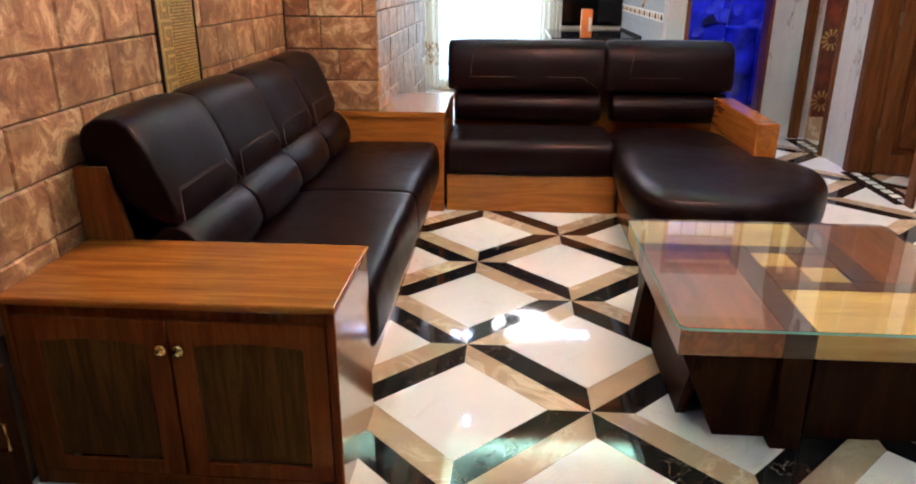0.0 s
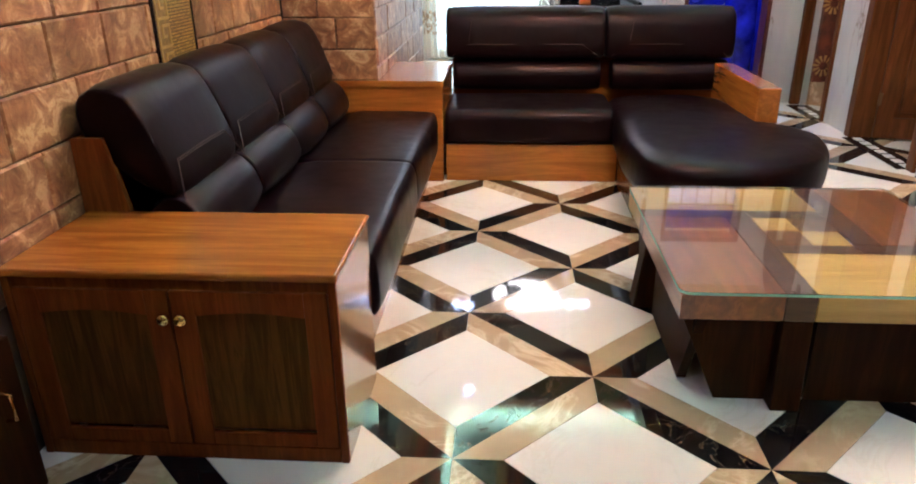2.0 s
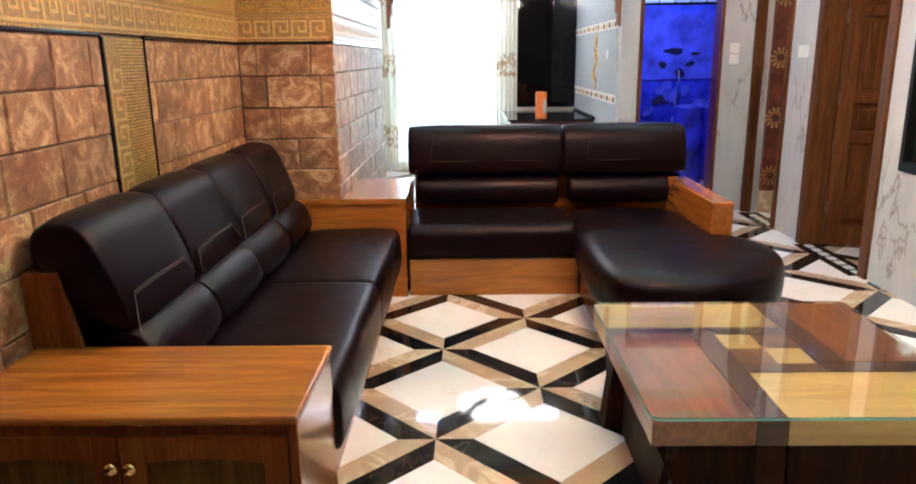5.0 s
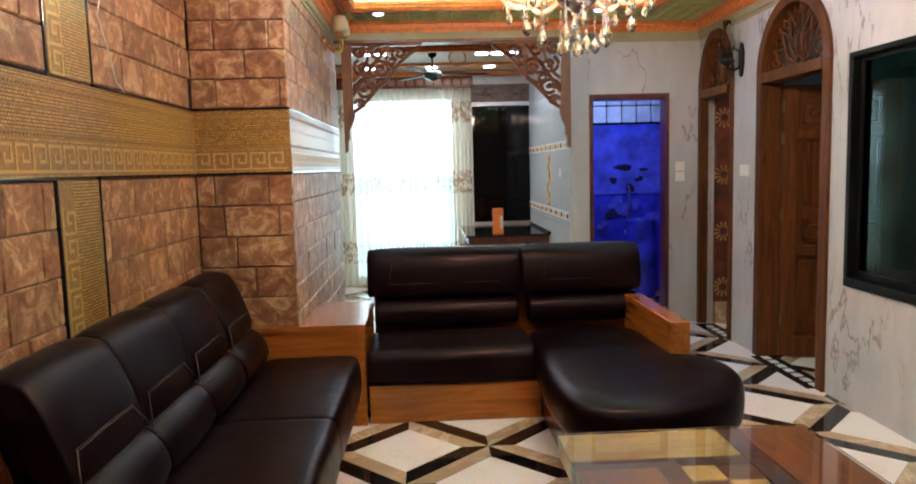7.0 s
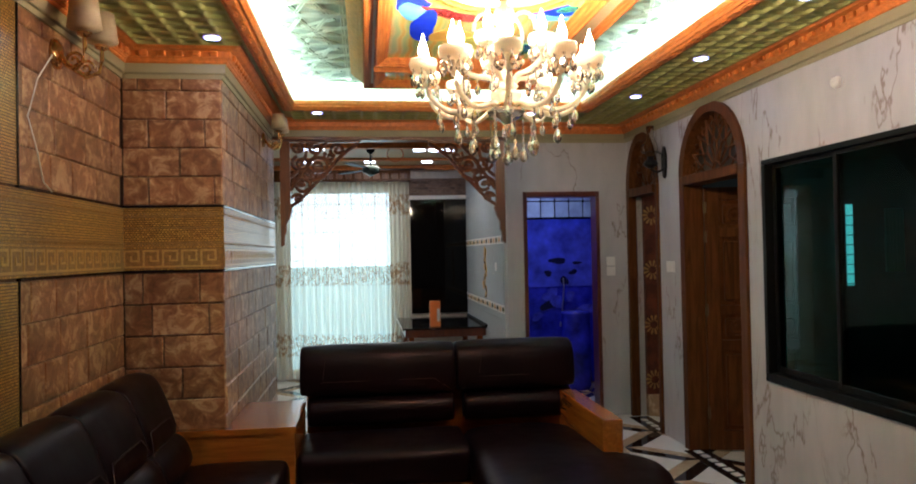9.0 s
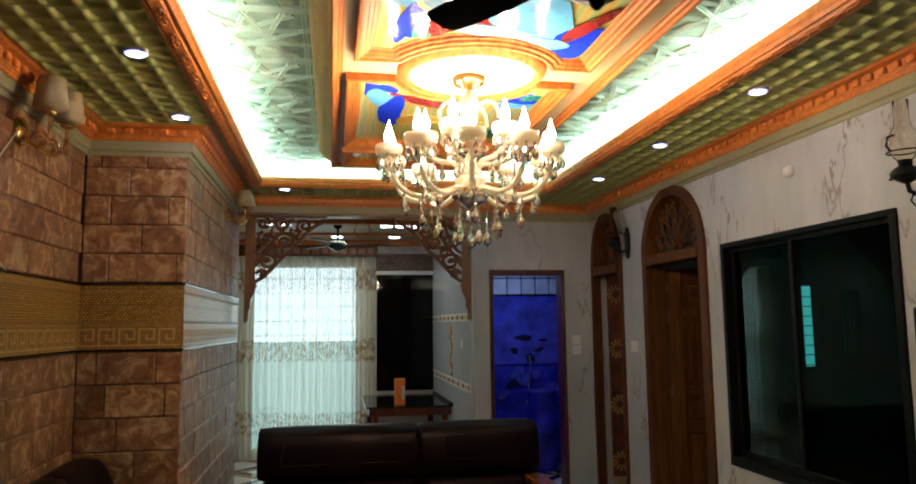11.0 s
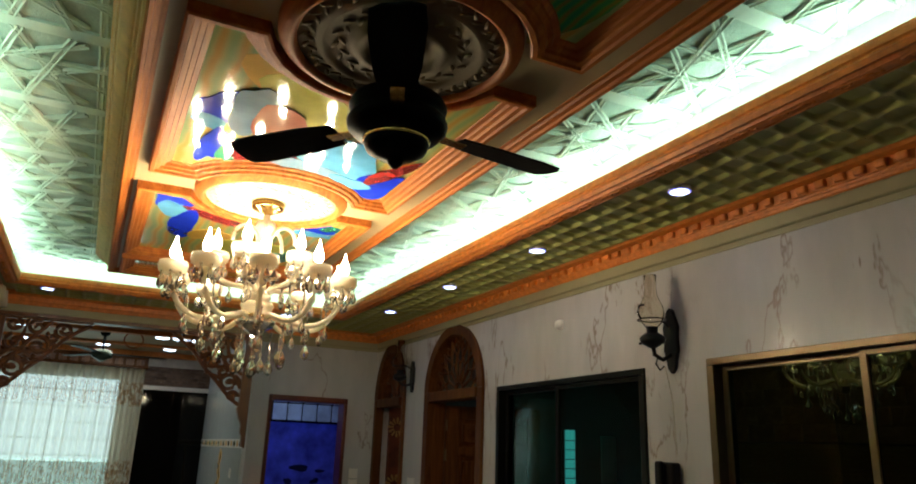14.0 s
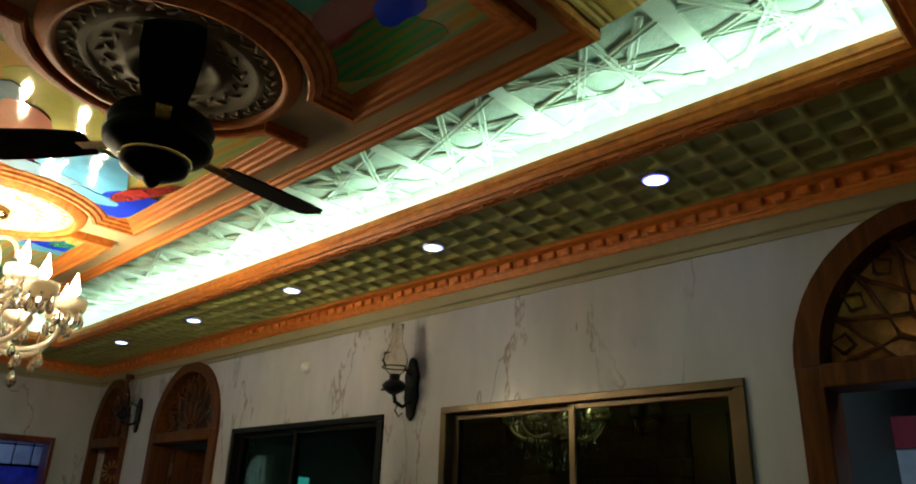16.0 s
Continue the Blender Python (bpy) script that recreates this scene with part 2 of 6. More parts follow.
def lathe(bm, profile, x=0, y=0, z=0, seg=20):
    """A turned shape from (radius, height) pairs."""
    rings = []
    for r, h in profile:
        rings.append([bm.verts.new((x + r * math.cos(2 * math.pi * i / seg), y + r * math.sin(2 * math.pi * i / seg), z + h)) for i in range(seg)])
    for a, b in zip(rings, rings[1:]):
        for i in range(seg):
            bm.faces.new((a[i], a[(i + 1) % seg], b[(i + 1) % seg], b[i]))
    bm.faces.new(rings[0][::-1])
    bm.faces.new(rings[-1])
    return bm


def tube(bm, pts, r, seg=8, taper=None):
    """A round bar along a line of points."""
    pts = [Vector(p) for p in pts]
    rings = []
    for i, p in enumerate(pts):
        d = (pts[min(i + 1, len(pts) - 1)] - pts[max(i - 1, 0)]).normalized()
        u = d.cross(Vector((0, 0, 1)) if abs(d.z) < 0.95 else Vector((1, 0, 0))).normalized()
        w = d.cross(u)
        rr = r if taper is None else r * taper(i / (len(pts) - 1))
        rings.append([bm.verts.new(p + rr * (math.cos(2 * math.pi * k / seg) * u + math.sin(2 * math.pi * k / seg) * w)) for k in range(seg)])
    for a, b in zip(rings, rings[1:]):
        for k in range(seg):
            bm.faces.new((a[k], a[(k + 1) % seg], b[(k + 1) % seg], b[k]))
    bm.faces.new(rings[0])
    bm.faces.new(rings[-1][::-1])
    bmesh.ops.recalc_face_normals(bm, faces=bm.faces)
    return bm


def sweep(bm, path, profile, closed=True):
    """A moulding: profile (out, up) carried round a level outline of (x, y, z) corners; out points to the left of the way."""
    k = len(path)
    rings = []
    for i in range(k):
        p = Vector(path[i])
        a = (p - Vector(path[i - 1])).normalized() if (closed or i) else None
        b = (Vector(path[(i + 1) % k]) - p).normalized() if (closed or i < k - 1) else None
        a, b = a or b, b or a
        na, nb = Vector((-a.y, a.x, 0)), Vector((-b.y, b.x, 0))
        m = (na + nb).normalized()
        m = m / max(0.3, m.dot(na))
        rings.append([bm.verts.new(p + m * o + Vector((0, 0, u))) for o, u in profile])
    for i in range(k if closed else k - 1):
        a, b = rings[i], rings[(i + 1) % k]
        for j in range(len(profile) - 1):
            bm.faces.new((a[j], a[j + 1], b[j + 1], b[j]))
    bmesh.ops.recalc_face_normals(bm, faces=bm.faces)
    return bm


def arch_pts(ya, yb, spring, top, n=16):
    """The upper line of an arched opening from yb to ya."""
    c, r, h = (ya + yb) / 2, (yb - ya) / 2, top - spring
    return [(c + r * math.cos(math.pi * i / n), spring + h * math.sin(math.pi * i / n)) for i in range(n + 1)]


# ---- setting ----
solid("floor", boxed(X0 - 0.3, Y0 - 0.2, -0.12, 5.6, 7.1, -0.006), M["grout"], "polished floor of ivory, black and tan marble", "floor", "structure")

# right wall with two windows and three arched doors
DOORS = [("door_1", 3.42, 4.13, 2.63), ("door_2", 1.985, 2.96, 2.63), ("door_3", -2.74, -1.787, 2.63)]
WINDOWS = [("window_1", 0.294, 1.78, 0.735, 2.125), ("window_2", -1.60, -0.129, 0.735, 2.13)]
XB = X1 + 0.13
bm = bmesh.new()
cuts = sorted([(a, b) for _, a, b, _ in DOORS] + [(a, b) for _, a, b, _, _ in WINDOWS])
edge = Y0
for a, b in cuts + [(Y1 + 0.14, Y1 + 0.14)]:
    box(bm, X1, edge, 0, XB, a, 3.1)
    edge = b
for _, a, b, zb, zt in WINDOWS:
    box(bm, X1, a, 0, XB, b, zb)
    box(bm, X1, a, zt, XB, b, 3.1)
for _, a, b, zt in DOORS:
    prism(bm, [(a, 3.1), (a, 2.14)] + arch_pts(a, b, 2.14, zt)[::-1][1:-1] + [(b, 2.14), (b, 3.1)], "x", X1, XB)
solid("wall_east", bm, M["marble_wall"], "white veined marble wall with arched doors and dark windows", "wall", "structure")
# end wall with the bathroom door
bm = bmesh.new()
box(bm, 1.50, Y1, 0, 1.655, Y1 + 0.14, 3.1)
box(bm, 2.395, Y1, 0, X1, Y1 + 0.14, 3.1)
box(bm, 1.655, Y1, 2.14, 2.395, Y1 + 0.14, 3.1)
solid("wall_north", bm, M["marble_wall"], "white veined marble end wall beside the dining area", "wall", "structure")
# unseen wall behind the camera, kept dark so it throws back little light
M["south_paint"] = plain("low_bounce_wall_paint", (0.14, 0.10, 0.075), 0.6)
solid("wall_south", boxed(X0 - 0.15, Y0 - 0.15, 0, XB, Y0, 3.1), M["south_paint"], "unseen plain wall closing the room, brown to cut bounced light", "wall", "structure")
M["stone_back"] = plain("stone_joint", (0.075, 0.038, 0.022), 0.8, 0, 0.2, 20)
solid("wall_west", boxed(X0 - 0.15, Y0, 0, X0 - 0.012, PY, 3.1), M["stone_back"], "brown rough stone block wall with mosaic bands", "wall", "structure")
solid("pillar", boxed(X0 - 0.15, PY + 0.012, 0, PX - 0.012, Y1, 3.1), M["stone_back"], "brown stone clad pillar with a mosaic band", "pillar", "structure")
solid("beam", boxed(PX - 0.012, 3.98, 2.64, 1.50, Y1, 3.1), M["cornice"], "orange brown beam over the dining opening", "beam", "structure")

# dining area behind the opening
KY = 6.9
solid("wall_kitchen_east", boxed(1.50, Y1 + 0.14, 0, 1.62, KY, 2.9), M["tile_white"], "pale glazed tile wall of the dining area", "wall", "structure")
bm = bmesh.new()
box(bm, -1.6, KY, 0, -0.78, KY + 0.12, 2.9)
box(bm, 0.50, KY, 0, 0.76, KY + 0.12, 2.9)
box(bm, -0.78, KY, 2.38, 0.50, KY + 0.12, 2.9)
box(bm, -0.78, KY, 0, 0.50, KY + 0.12, 0.12)
box(bm, 0.76, KY, 2.28, 1.62, KY + 0.12, 2.9)
box(bm, 0.76, KY, 0, 1.62, KY + 0.12, 0.82)
solid("wall_kitchen_north", bm, M["plaster"], "far wall of the dining area with two windows", "wall", "structure")
solid("wall_kitchen_west", boxed(-1.6, Y1, 0, -1.48, KY, 2.9), M["plaster"], "side wall of the dining area", "wall", "structure")
bm = bmesh.new()
box(bm, X0 - 0.45, Y1, 0, X0 - 0.15, Y1 + 0.12, 2.9)
solid("wall_kitchen_south", bm, M["plaster"], "short return wall of the dining area", "wall", "structure")
solid("ceiling_kitchen", boxed(-1.6, Y1, 2.72, 1.62, KY + 0.12, 2.9), M["cream"], "cream plaster ceiling of the dining area", "ceiling", "structure")
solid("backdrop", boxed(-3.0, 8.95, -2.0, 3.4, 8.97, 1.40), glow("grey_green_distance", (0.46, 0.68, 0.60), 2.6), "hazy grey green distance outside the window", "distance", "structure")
solid("backdrop", boxed(-3.0, 9.0, -2.0, 3.4, 9.02, 4.5), glow("bright_sky_backdrop", (0.85, 1.0, 0.95), 4.2), "bright overcast sky outside the window", "sky", "structure")

# bathroom
M["blue_tile"] = plain("blue_mural_tile", (0.026, 0.028, 0.42), 0.15, 0, 0.6, 5)
bm = bmesh.new()
box(bm, 1.62, 6.0, 0, 3.3, 6.1, 2.7)
box(bm, 1.62, Y1 + 0.14, 0, 1.63, 6.0, 2.7)
box(bm, 3.2, Y1 + 0.14, 0, 3.3, 6.0, 2.7)
box(bm, XB, Y1 + 0.04, 0, 3.3, Y1 + 0.14, 2.7)
solid("wall_bathroom", bm, M["blue_tile"], "deep blue underwater mural tiles in the bathroom", "wall", "structure")
solid("ceiling_bathroom", boxed(1.62, Y1 + 0.14, 2.7, 3.3, 6.1, 2.8), M["plaster"], "plain bathroom ceiling", "ceiling", "structure")

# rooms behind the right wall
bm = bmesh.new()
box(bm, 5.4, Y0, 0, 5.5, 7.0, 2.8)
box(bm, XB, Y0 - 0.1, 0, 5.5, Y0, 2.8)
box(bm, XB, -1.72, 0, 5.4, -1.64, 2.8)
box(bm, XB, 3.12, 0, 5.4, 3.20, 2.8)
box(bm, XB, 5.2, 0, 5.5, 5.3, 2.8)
solid("wall_rooms", bm, M["dark_room"], "side room walls with their dimness painted in", "wall", "structure")
solid("ceiling_rooms", boxed(XB, Y0, 2.8, 5.5, 7.0, 2.9), M["dark_room"], "side room ceiling with its dimness painted in", "ceiling", "structure")

# ---- ceiling of the hall ----
bm = bmesh.new()
box(bm, X0, Y0, SOFFIT, TX0, Y1, 2.80)
box(bm, TX1, Y0, SOFFIT, X1, Y1, 2.80)
box(bm, TX0, Y0, SOFFIT, TX1, TY0, 2.80)
box(bm, TX0, TY1, SOFFIT, TX1, Y1, 2.80)
solid("ceiling_soffit", bm, M["soffit"], "sage green lattice soffit round the ceiling tray", "ceiling", "structure")
bm = bmesh.new()
box(bm, X0, Y0, TOP, X1, Y1, TOP + 0.08)
solid("ceiling_tray", bm, M["star_plaster"], "mint plaster tray ceiling with star relief", "ceiling", "structure")
# upright back of the light cove
bm = bmesh.new()
CW0, CW1 = 0.125, 0.145
box(bm, TX0 - CW1, TY0 - CW1, 2.801, TX0 - CW0, TY1 + CW1, TOP)
box(bm, TX1 + CW0, TY0 - CW1, 2.801, TX1 + CW1, TY1 + CW1, TOP)
box(bm, TX0 - CW0, TY0 - CW1, 2.801, TX1 + CW0, TY0 - CW0, TOP)
box(bm, TX0 - CW0, TY1 + CW0, 2.801, TX1 + CW0, TY1 + CW1, TOP)
solid("trim_cove", bm, M["strap_plaster"], "pale plaster back of the lit ceiling cove", "moulding", "structure")
# lip moulding of the tray
bm = bmesh.new()
path = [(TX0, TY0, SOFFIT), (TX0, TY1, SOFFIT), (TX1, TY1, SOFFIT), (TX1, TY0, SOFFIT)]
sweep(bm, path, [(0.092, 0.0), (0.092, -0.019), (0.088, -0.024), (0.082, -0.024), (0.079, -0.018), (0.075, -0.018), (0.071, -0.026), (0.028, -0.026), (0.024, -0.018), (0.019, -0.012), (0.015, -0.012), (0.011, -0.019), (0.004, -0.019), (0.0, -0.012), (-0.005, -0.004), (-0.001, 0.002), (-0.001, 0.008), (-0.007, 0.013), (-0.007, 0.034), (-0.002, 0.038), (-0.002, 0.043), (0.0, 0.047), (0.02, 0.047), (0.02, 0.02)])
solid("trim_tray", bm, M["cornice"], "orange carved moulding round the ceiling tray", "moulding", "structure")
# wall cornice
bm = bmesh.new()
outline = [(X0, Y0, SOFFIT), (X1, Y0, SOFFIT), (X1, Y1, SOFFIT), (1.5, Y1, SOFFIT), (1.5, 3.98, SOFFIT), (PX, 3.98, SOFFIT), (PX, PY, SOFFIT), (X0, PY, SOFFIT)]
# the lowest step, down to -0.176, paints the shadow strip on the wall
sweep(bm, outline, [(0.0, -0.176), (0.010, -0.176), (0.012, -0.152), (0.018, -0.148), (0.026, -0.152), (0.030, -0.146), (0.030, -0.085)])
solid("trim_olive", bm, M["olive"], "olive band under the cornice, its foot painting the wall's shadow strip", "moulding", "structure")
bm = bmesh.new()
sweep(bm, outline, [(0.03, -0.094), (0.036, -0.096), (0.042, -0.090), (0.044, -0.080), (0.050, -0.078), (0.052, -0.070), (0.06, -0.066), (0.062, -0.03), (0.10, -0.024), (0.115, -0.014), (0.13, -0.012), (0.13, 0.0)])
solid("trim_cornice", bm, M["cornice"], "orange plaster cornice with dentil blocks", "moulding", "structure")

# centre panel
PXA, PXB, PYA, PYB = 0.092, 1.578, -1.90, 2.76
PZ = 2.79
bm = boxed(PXA + 0.1, PYA + 0.1, PZ, PXB - 0.1, PYB - 0.1, TOP)
solid("ceiling_panel", bm, M["cream"], "cream ceiling panel with framed stained glass", "ceiling", "structure")
# ---- seating and tables ----
def chaikin(pts, rounds=2):
    for _ in range(rounds):
        out = []
        for i, p in enumerate(pts):
            q = pts[(i + 1) % len(pts)]
            out += [(0.78 * p[0] + 0.22 * q[0], 0.78 * p[1] + 0.22 * q[1]), (0.22 * p[0] + 0.78 * q[0], 0.22 * p[1] + 0.78 * q[1])]
        pts = out
    return pts


def pad(profile, a, b, axis="y", puff=0.10, rounds=2, slices=18, sag=0.0, power=7, gather=0.0):
    """A stuffed cushion: a rounded profile carried from a to b, drawn in at both ends."""
    prof = chaikin(profile, rounds)
    cx, cz = sum(p[0] for p in prof) / len(prof), sum(p[1] for p in prof) / len(prof)
    bm = bmesh.new()
    rings = []
    for i in range(slices + 1):
        u = -math.cos(math.pi * i / slices)
        s = (1 - puff * abs(u) ** power) * (1.0 if abs(u) < 0.999 else 0.93)
        v = a + (b - a) * (u + 1) / 2
        wob = 0.0025 * math.sin(5.3 * v + 2.0 * u) + 0.002 * math.sin(17 * v)
        ring = []
        for j, p in enumerate(prof):
            sj = s + gather * abs(u) ** 5 * (1 - abs(u) ** 12) * math.sin(2.4 * j + 1.5 * u)
            q = (cx + (p[0] - cx) * sj + wob, cz + (p[1] - cz) * sj - sag * (1 - u * u))
            ring.append(bm.verts.new((q[0], v, q[1]) if axis == "y" else (v, q[0], q[1])))
        rings.append(ring)
    k = len(prof)
    for r0, r1 in zip(rings, rings[1:]):
        for j in range(k):
            bm.faces.new((r0[j], r0[(j + 1) % k], r1[(j + 1) % k], r1[j]))
    bm.faces.new(rings[0])
    bm.faces.new(rings[-1])
    bmesh.ops.recalc_face_normals(bm, faces=bm.faces)
    return bm


def blob_slab(outline, z0, z1, dome=0.03, rounds=2):
    """A thick upholstered slab of free outline with rolled edges and a domed top."""
    pts = chaikin(outline, rounds)
    cx, cy = sum(p[0] for p in pts) / len(pts), sum(p[1] for p in pts) / len(pts)
    bm = bmesh.new()
    rings = []
    for s, h in ((0.93, z0), (0.975, z0 + 0.01), (0.995, z0 + 0.05), (1.0, (z0 + z1) / 2), (0.995, z1 - 0.045), (0.975, z1 - 0.018), (0.94, z1), (0.8, z1 + dome * 0.5), (0.5, z1 + dome * 0.9), (0.2, z1 + dome)):
        rings.append([bm.verts.new((cx + (x - cx) * s, cy + (y - cy) * s, h)) for x, y in pts])
    k = len(pts)
    for a, b in zip(rings, rings[1:]):
        for j in range(k):
            bm.faces.new((a[j], a[(j + 1) % k], b[(j + 1) % k], b[j]))
    bm.faces.new(rings[0][::-1])
    bm.faces.new(rings[-1])
    bmesh.ops.recalc_face_normals(bm, faces=bm.faces)
    return bm


M["stitch"] = plain("tan_stitching", (0.050, 0.025, 0.015), 0.8)

# sofa along the stone wall
sofa = thing("sofa", -0.7, 0.6, 0.0, "long dark brown leather sofa on a teak plinth", "sofa")
part("plinth", boxed(-0.45, -1.06, 0.0, 0.365, 1.055, 0.212, 0.006), M["teak_y"], sofa, "glossy teak plinth board")
for a, b in ((-1.055, 0.003), (0.008, 1.055)):
    part("seat_cushion", pad([(-0.22, 0.22), (-0.22, 0.445), (0.35, 0.45), (0.435, 0.435), (0.442, 0.24), (0.42, 0.205)], a, b, puff=0.035, rounds=2), M["leather"], sofa, smooth=True)
edges = (-1.07, -0.53, 0.01, 0.55, 1.06)
def back_at(y, v, a, b):
    """A place on the sloping face of a back cushion, v from its lower edge to the crest."""
    u = abs(2 * (y - a) / (b - a) - 1)
    return (-0.1535 - 0.089 * v - 0.013 * u ** 5, y, 0.655 + 0.235 * v)
for a, b in zip(edges, edges[1:]):
    c = part("back_cushion", pad([(-0.175, 0.60), (-0.30, 0.66), (-0.455, 0.80), (-0.465, 0.93), (-0.40, 0.975), (-0.30, 0.962), (-0.245, 0.88), (-0.160, 0.66)], a, b, puff=0.10, power=5, gather=0.035), M["leather"], sofa, smooth=True)
    for dv in (0.0, 0.03):
        pts = [back_at(a + f, v + dv, a, b) for f, v in ((0.008, -0.14), (0.03, 0.06), (0.062, 0.30))] + [back_at(a + 0.062 + (b - a - 0.15) * k / 6, 0.30 + dv + 0.02 * math.sin(math.pi * k / 6), a, b) for k in range(1, 7)] + [back_at(b - f, v + dv, a, b) for f, v in ((0.045, 0.08), (0.008, -0.12))]
        part("stitching", tube(bmesh.new(), pts, 0.0014, 5), M["stitch"], c, "tan double stitch line")
    part("lumbar_cushion", pad([(-0.28, 0.43), (-0.30, 0.58), (-0.235, 0.640), (-0.165, 0.635), (-0.105, 0.575), (-0.070, 0.475), (-0.10, 0.43)], a + 0.003, b - 0.003, puff=0.17, power=4, gather=0.03), M["leather"], sofa, smooth=True)
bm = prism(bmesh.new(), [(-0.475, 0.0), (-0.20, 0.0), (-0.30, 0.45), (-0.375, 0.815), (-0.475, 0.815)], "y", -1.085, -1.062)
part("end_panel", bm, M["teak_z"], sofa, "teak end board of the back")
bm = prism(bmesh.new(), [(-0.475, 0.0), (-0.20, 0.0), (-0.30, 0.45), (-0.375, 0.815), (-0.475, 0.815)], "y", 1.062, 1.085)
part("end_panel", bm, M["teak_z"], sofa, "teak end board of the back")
part("back_board", boxed(-0.475, -1.06, 0.2, -0.462, 1.06, 0.81), M["teak_y"], sofa)

# corner sofa with chaise
csofa = thing("corner_sofa", 0.7, 2.1, 0.0, "dark brown leather sofa with a rounded chaise and teak arm", "sofa")
part("plinth", boxed(-0.93, -0.37, 0.0, 0.10, 0.5, 0.232, 0.005), M["teak"], csofa, "glossy teak plinth board")
part("chaise_plinth", boxed(0.105, -1.0, 0.0, 0.80, 0.5, 0.222, 0.006), M["teak_y"], csofa, "teak plinth under the chaise")
part("seat_cushion", pad([(0.32, 0.24), (0.32, 0.435), (-0.26, 0.44), (-0.385, 0.43), (-0.395, 0.26), (-0.375, 0.232)], -0.935, 0.07, axis="x", puff=0.04), M["leather"], csofa, smooth=True)
part("chaise_cushion", blob_slab([(0.075, 0.30), (0.065, -0.35), (0.03, -0.95), (0.07, -1.36), (0.26, -1.50), (0.62, -1.50), (0.90, -1.34), (1.055, -1.02), (1.07, -0.76), (0.96, -0.60), (0.84, -0.42), (0.81, 0.30)], 0.222, 0.415, 0.028), M["leather"], csofa, smooth=True)
for a, b in ((-0.975, 0.072), (0.078, 0.905)):
    c = part("head_cushion", pad([(0.52, 0.63), (0.535, 0.93), (0.48, 0.968), (0.40, 0.965), (0.315, 0.91), (0.275, 0.70), (0.30, 0.625)], a, b, axis="x", puff=0.08), M["leather"], csofa, smooth=True)
    pts = [(x, y, z) for x, y, z in ((a + 0.03, 0.292, 0.65), (a + 0.15, 0.284, 0.735), (b - 0.15, 0.284, 0.735), (b - 0.03, 0.292, 0.65))]
    part("stitching", tube(bmesh.new(), pts, 0.0022, 5), M["stitch"], c, "tan stitch line")
    pts = [(x, 0.287, z) for x, z in ((a + 0.15, 0.735), (a + 0.17, 0.88))]
    part("stitching", tube(bmesh.new(), pts, 0.0018, 5), M["stitch"], c, "tan stitch line")
    part("lumbar_cushion", pad([(0.46, 0.43), (0.46, 0.61), (0.36, 0.635), (0.285, 0.60), (0.255, 0.53), (0.28, 0.43)], a + 0.05, b - 0.02, axis="x", puff=0.08), M["leather"], csofa, smooth=True)
part("arm", boxed(0.79, -0.63, 0.36, 0.91, 0.30, 0.615, 0.008), M["teak_y"], csofa, "broad teak armrest")
part("arm_post", boxed(0.803, -0.10, 0.0, 0.90, 0.36, 0.36, 0.004), M["teak_z"], csofa)
part("back_board", boxed(-0.95, 0.535, 0.0, 0.90, 0.555, 0.90), M["teak"], csofa)

# corner table
ct = thing("corner_table", -0.45, 1.9, 0.0, "glossy teak corner table between the two sofas", "table")
bm = prism(bmesh.new(), [(-0.70, -0.20), (0.212, -0.20), (0.212, 0.56), (-0.172, 0.56), (-0.172, -0.132), (-0.70, -0.132)], "z", 0.578, 0.612)
part("tabletop", bm, M["teak"], ct, "polished teak top")
part("front_panel", boxed(-0.70, -0.192, 0.0, 0.205, -0.17, 0.578), M["teak"], ct)
part("side_panel", boxed(0.186, -0.17, 0.0, 0.206, 0.55, 0.578), M["teak_y"], ct)
part("back_panel", boxed(-0.165, 0.53, 0.0, 0.185, 0.55, 0.578), M["teak"], ct)

# cabinet in front of the sofa
cab = thing("cabinet", -0.727, -0.69, 0.0, "low teak cabinet with two arched panel doors and brass knobs", "cabinet")
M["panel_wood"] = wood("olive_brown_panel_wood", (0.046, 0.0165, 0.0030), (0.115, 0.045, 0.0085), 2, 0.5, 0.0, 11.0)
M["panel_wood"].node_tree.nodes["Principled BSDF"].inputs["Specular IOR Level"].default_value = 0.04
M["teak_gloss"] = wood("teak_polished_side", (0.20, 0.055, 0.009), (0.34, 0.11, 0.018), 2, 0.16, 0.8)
CW = 0.442
part("top", boxed(-CW - 0.004, -0.235, 0.560, CW + 0.006, 0.22, 0.583, 0.008, 3), M["teak"], cab, "glossy teak top with rounded edge")
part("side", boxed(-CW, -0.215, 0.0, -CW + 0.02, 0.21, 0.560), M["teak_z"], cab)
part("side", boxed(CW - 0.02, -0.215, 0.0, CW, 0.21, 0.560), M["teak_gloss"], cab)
part("back", boxed(-CW + 0.02, 0.19, 0.0, CW - 0.02, 0.21, 0.560), M["teak"], cab)
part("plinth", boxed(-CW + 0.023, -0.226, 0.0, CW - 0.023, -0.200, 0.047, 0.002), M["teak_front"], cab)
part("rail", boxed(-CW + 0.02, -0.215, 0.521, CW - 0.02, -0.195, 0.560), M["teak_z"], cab)
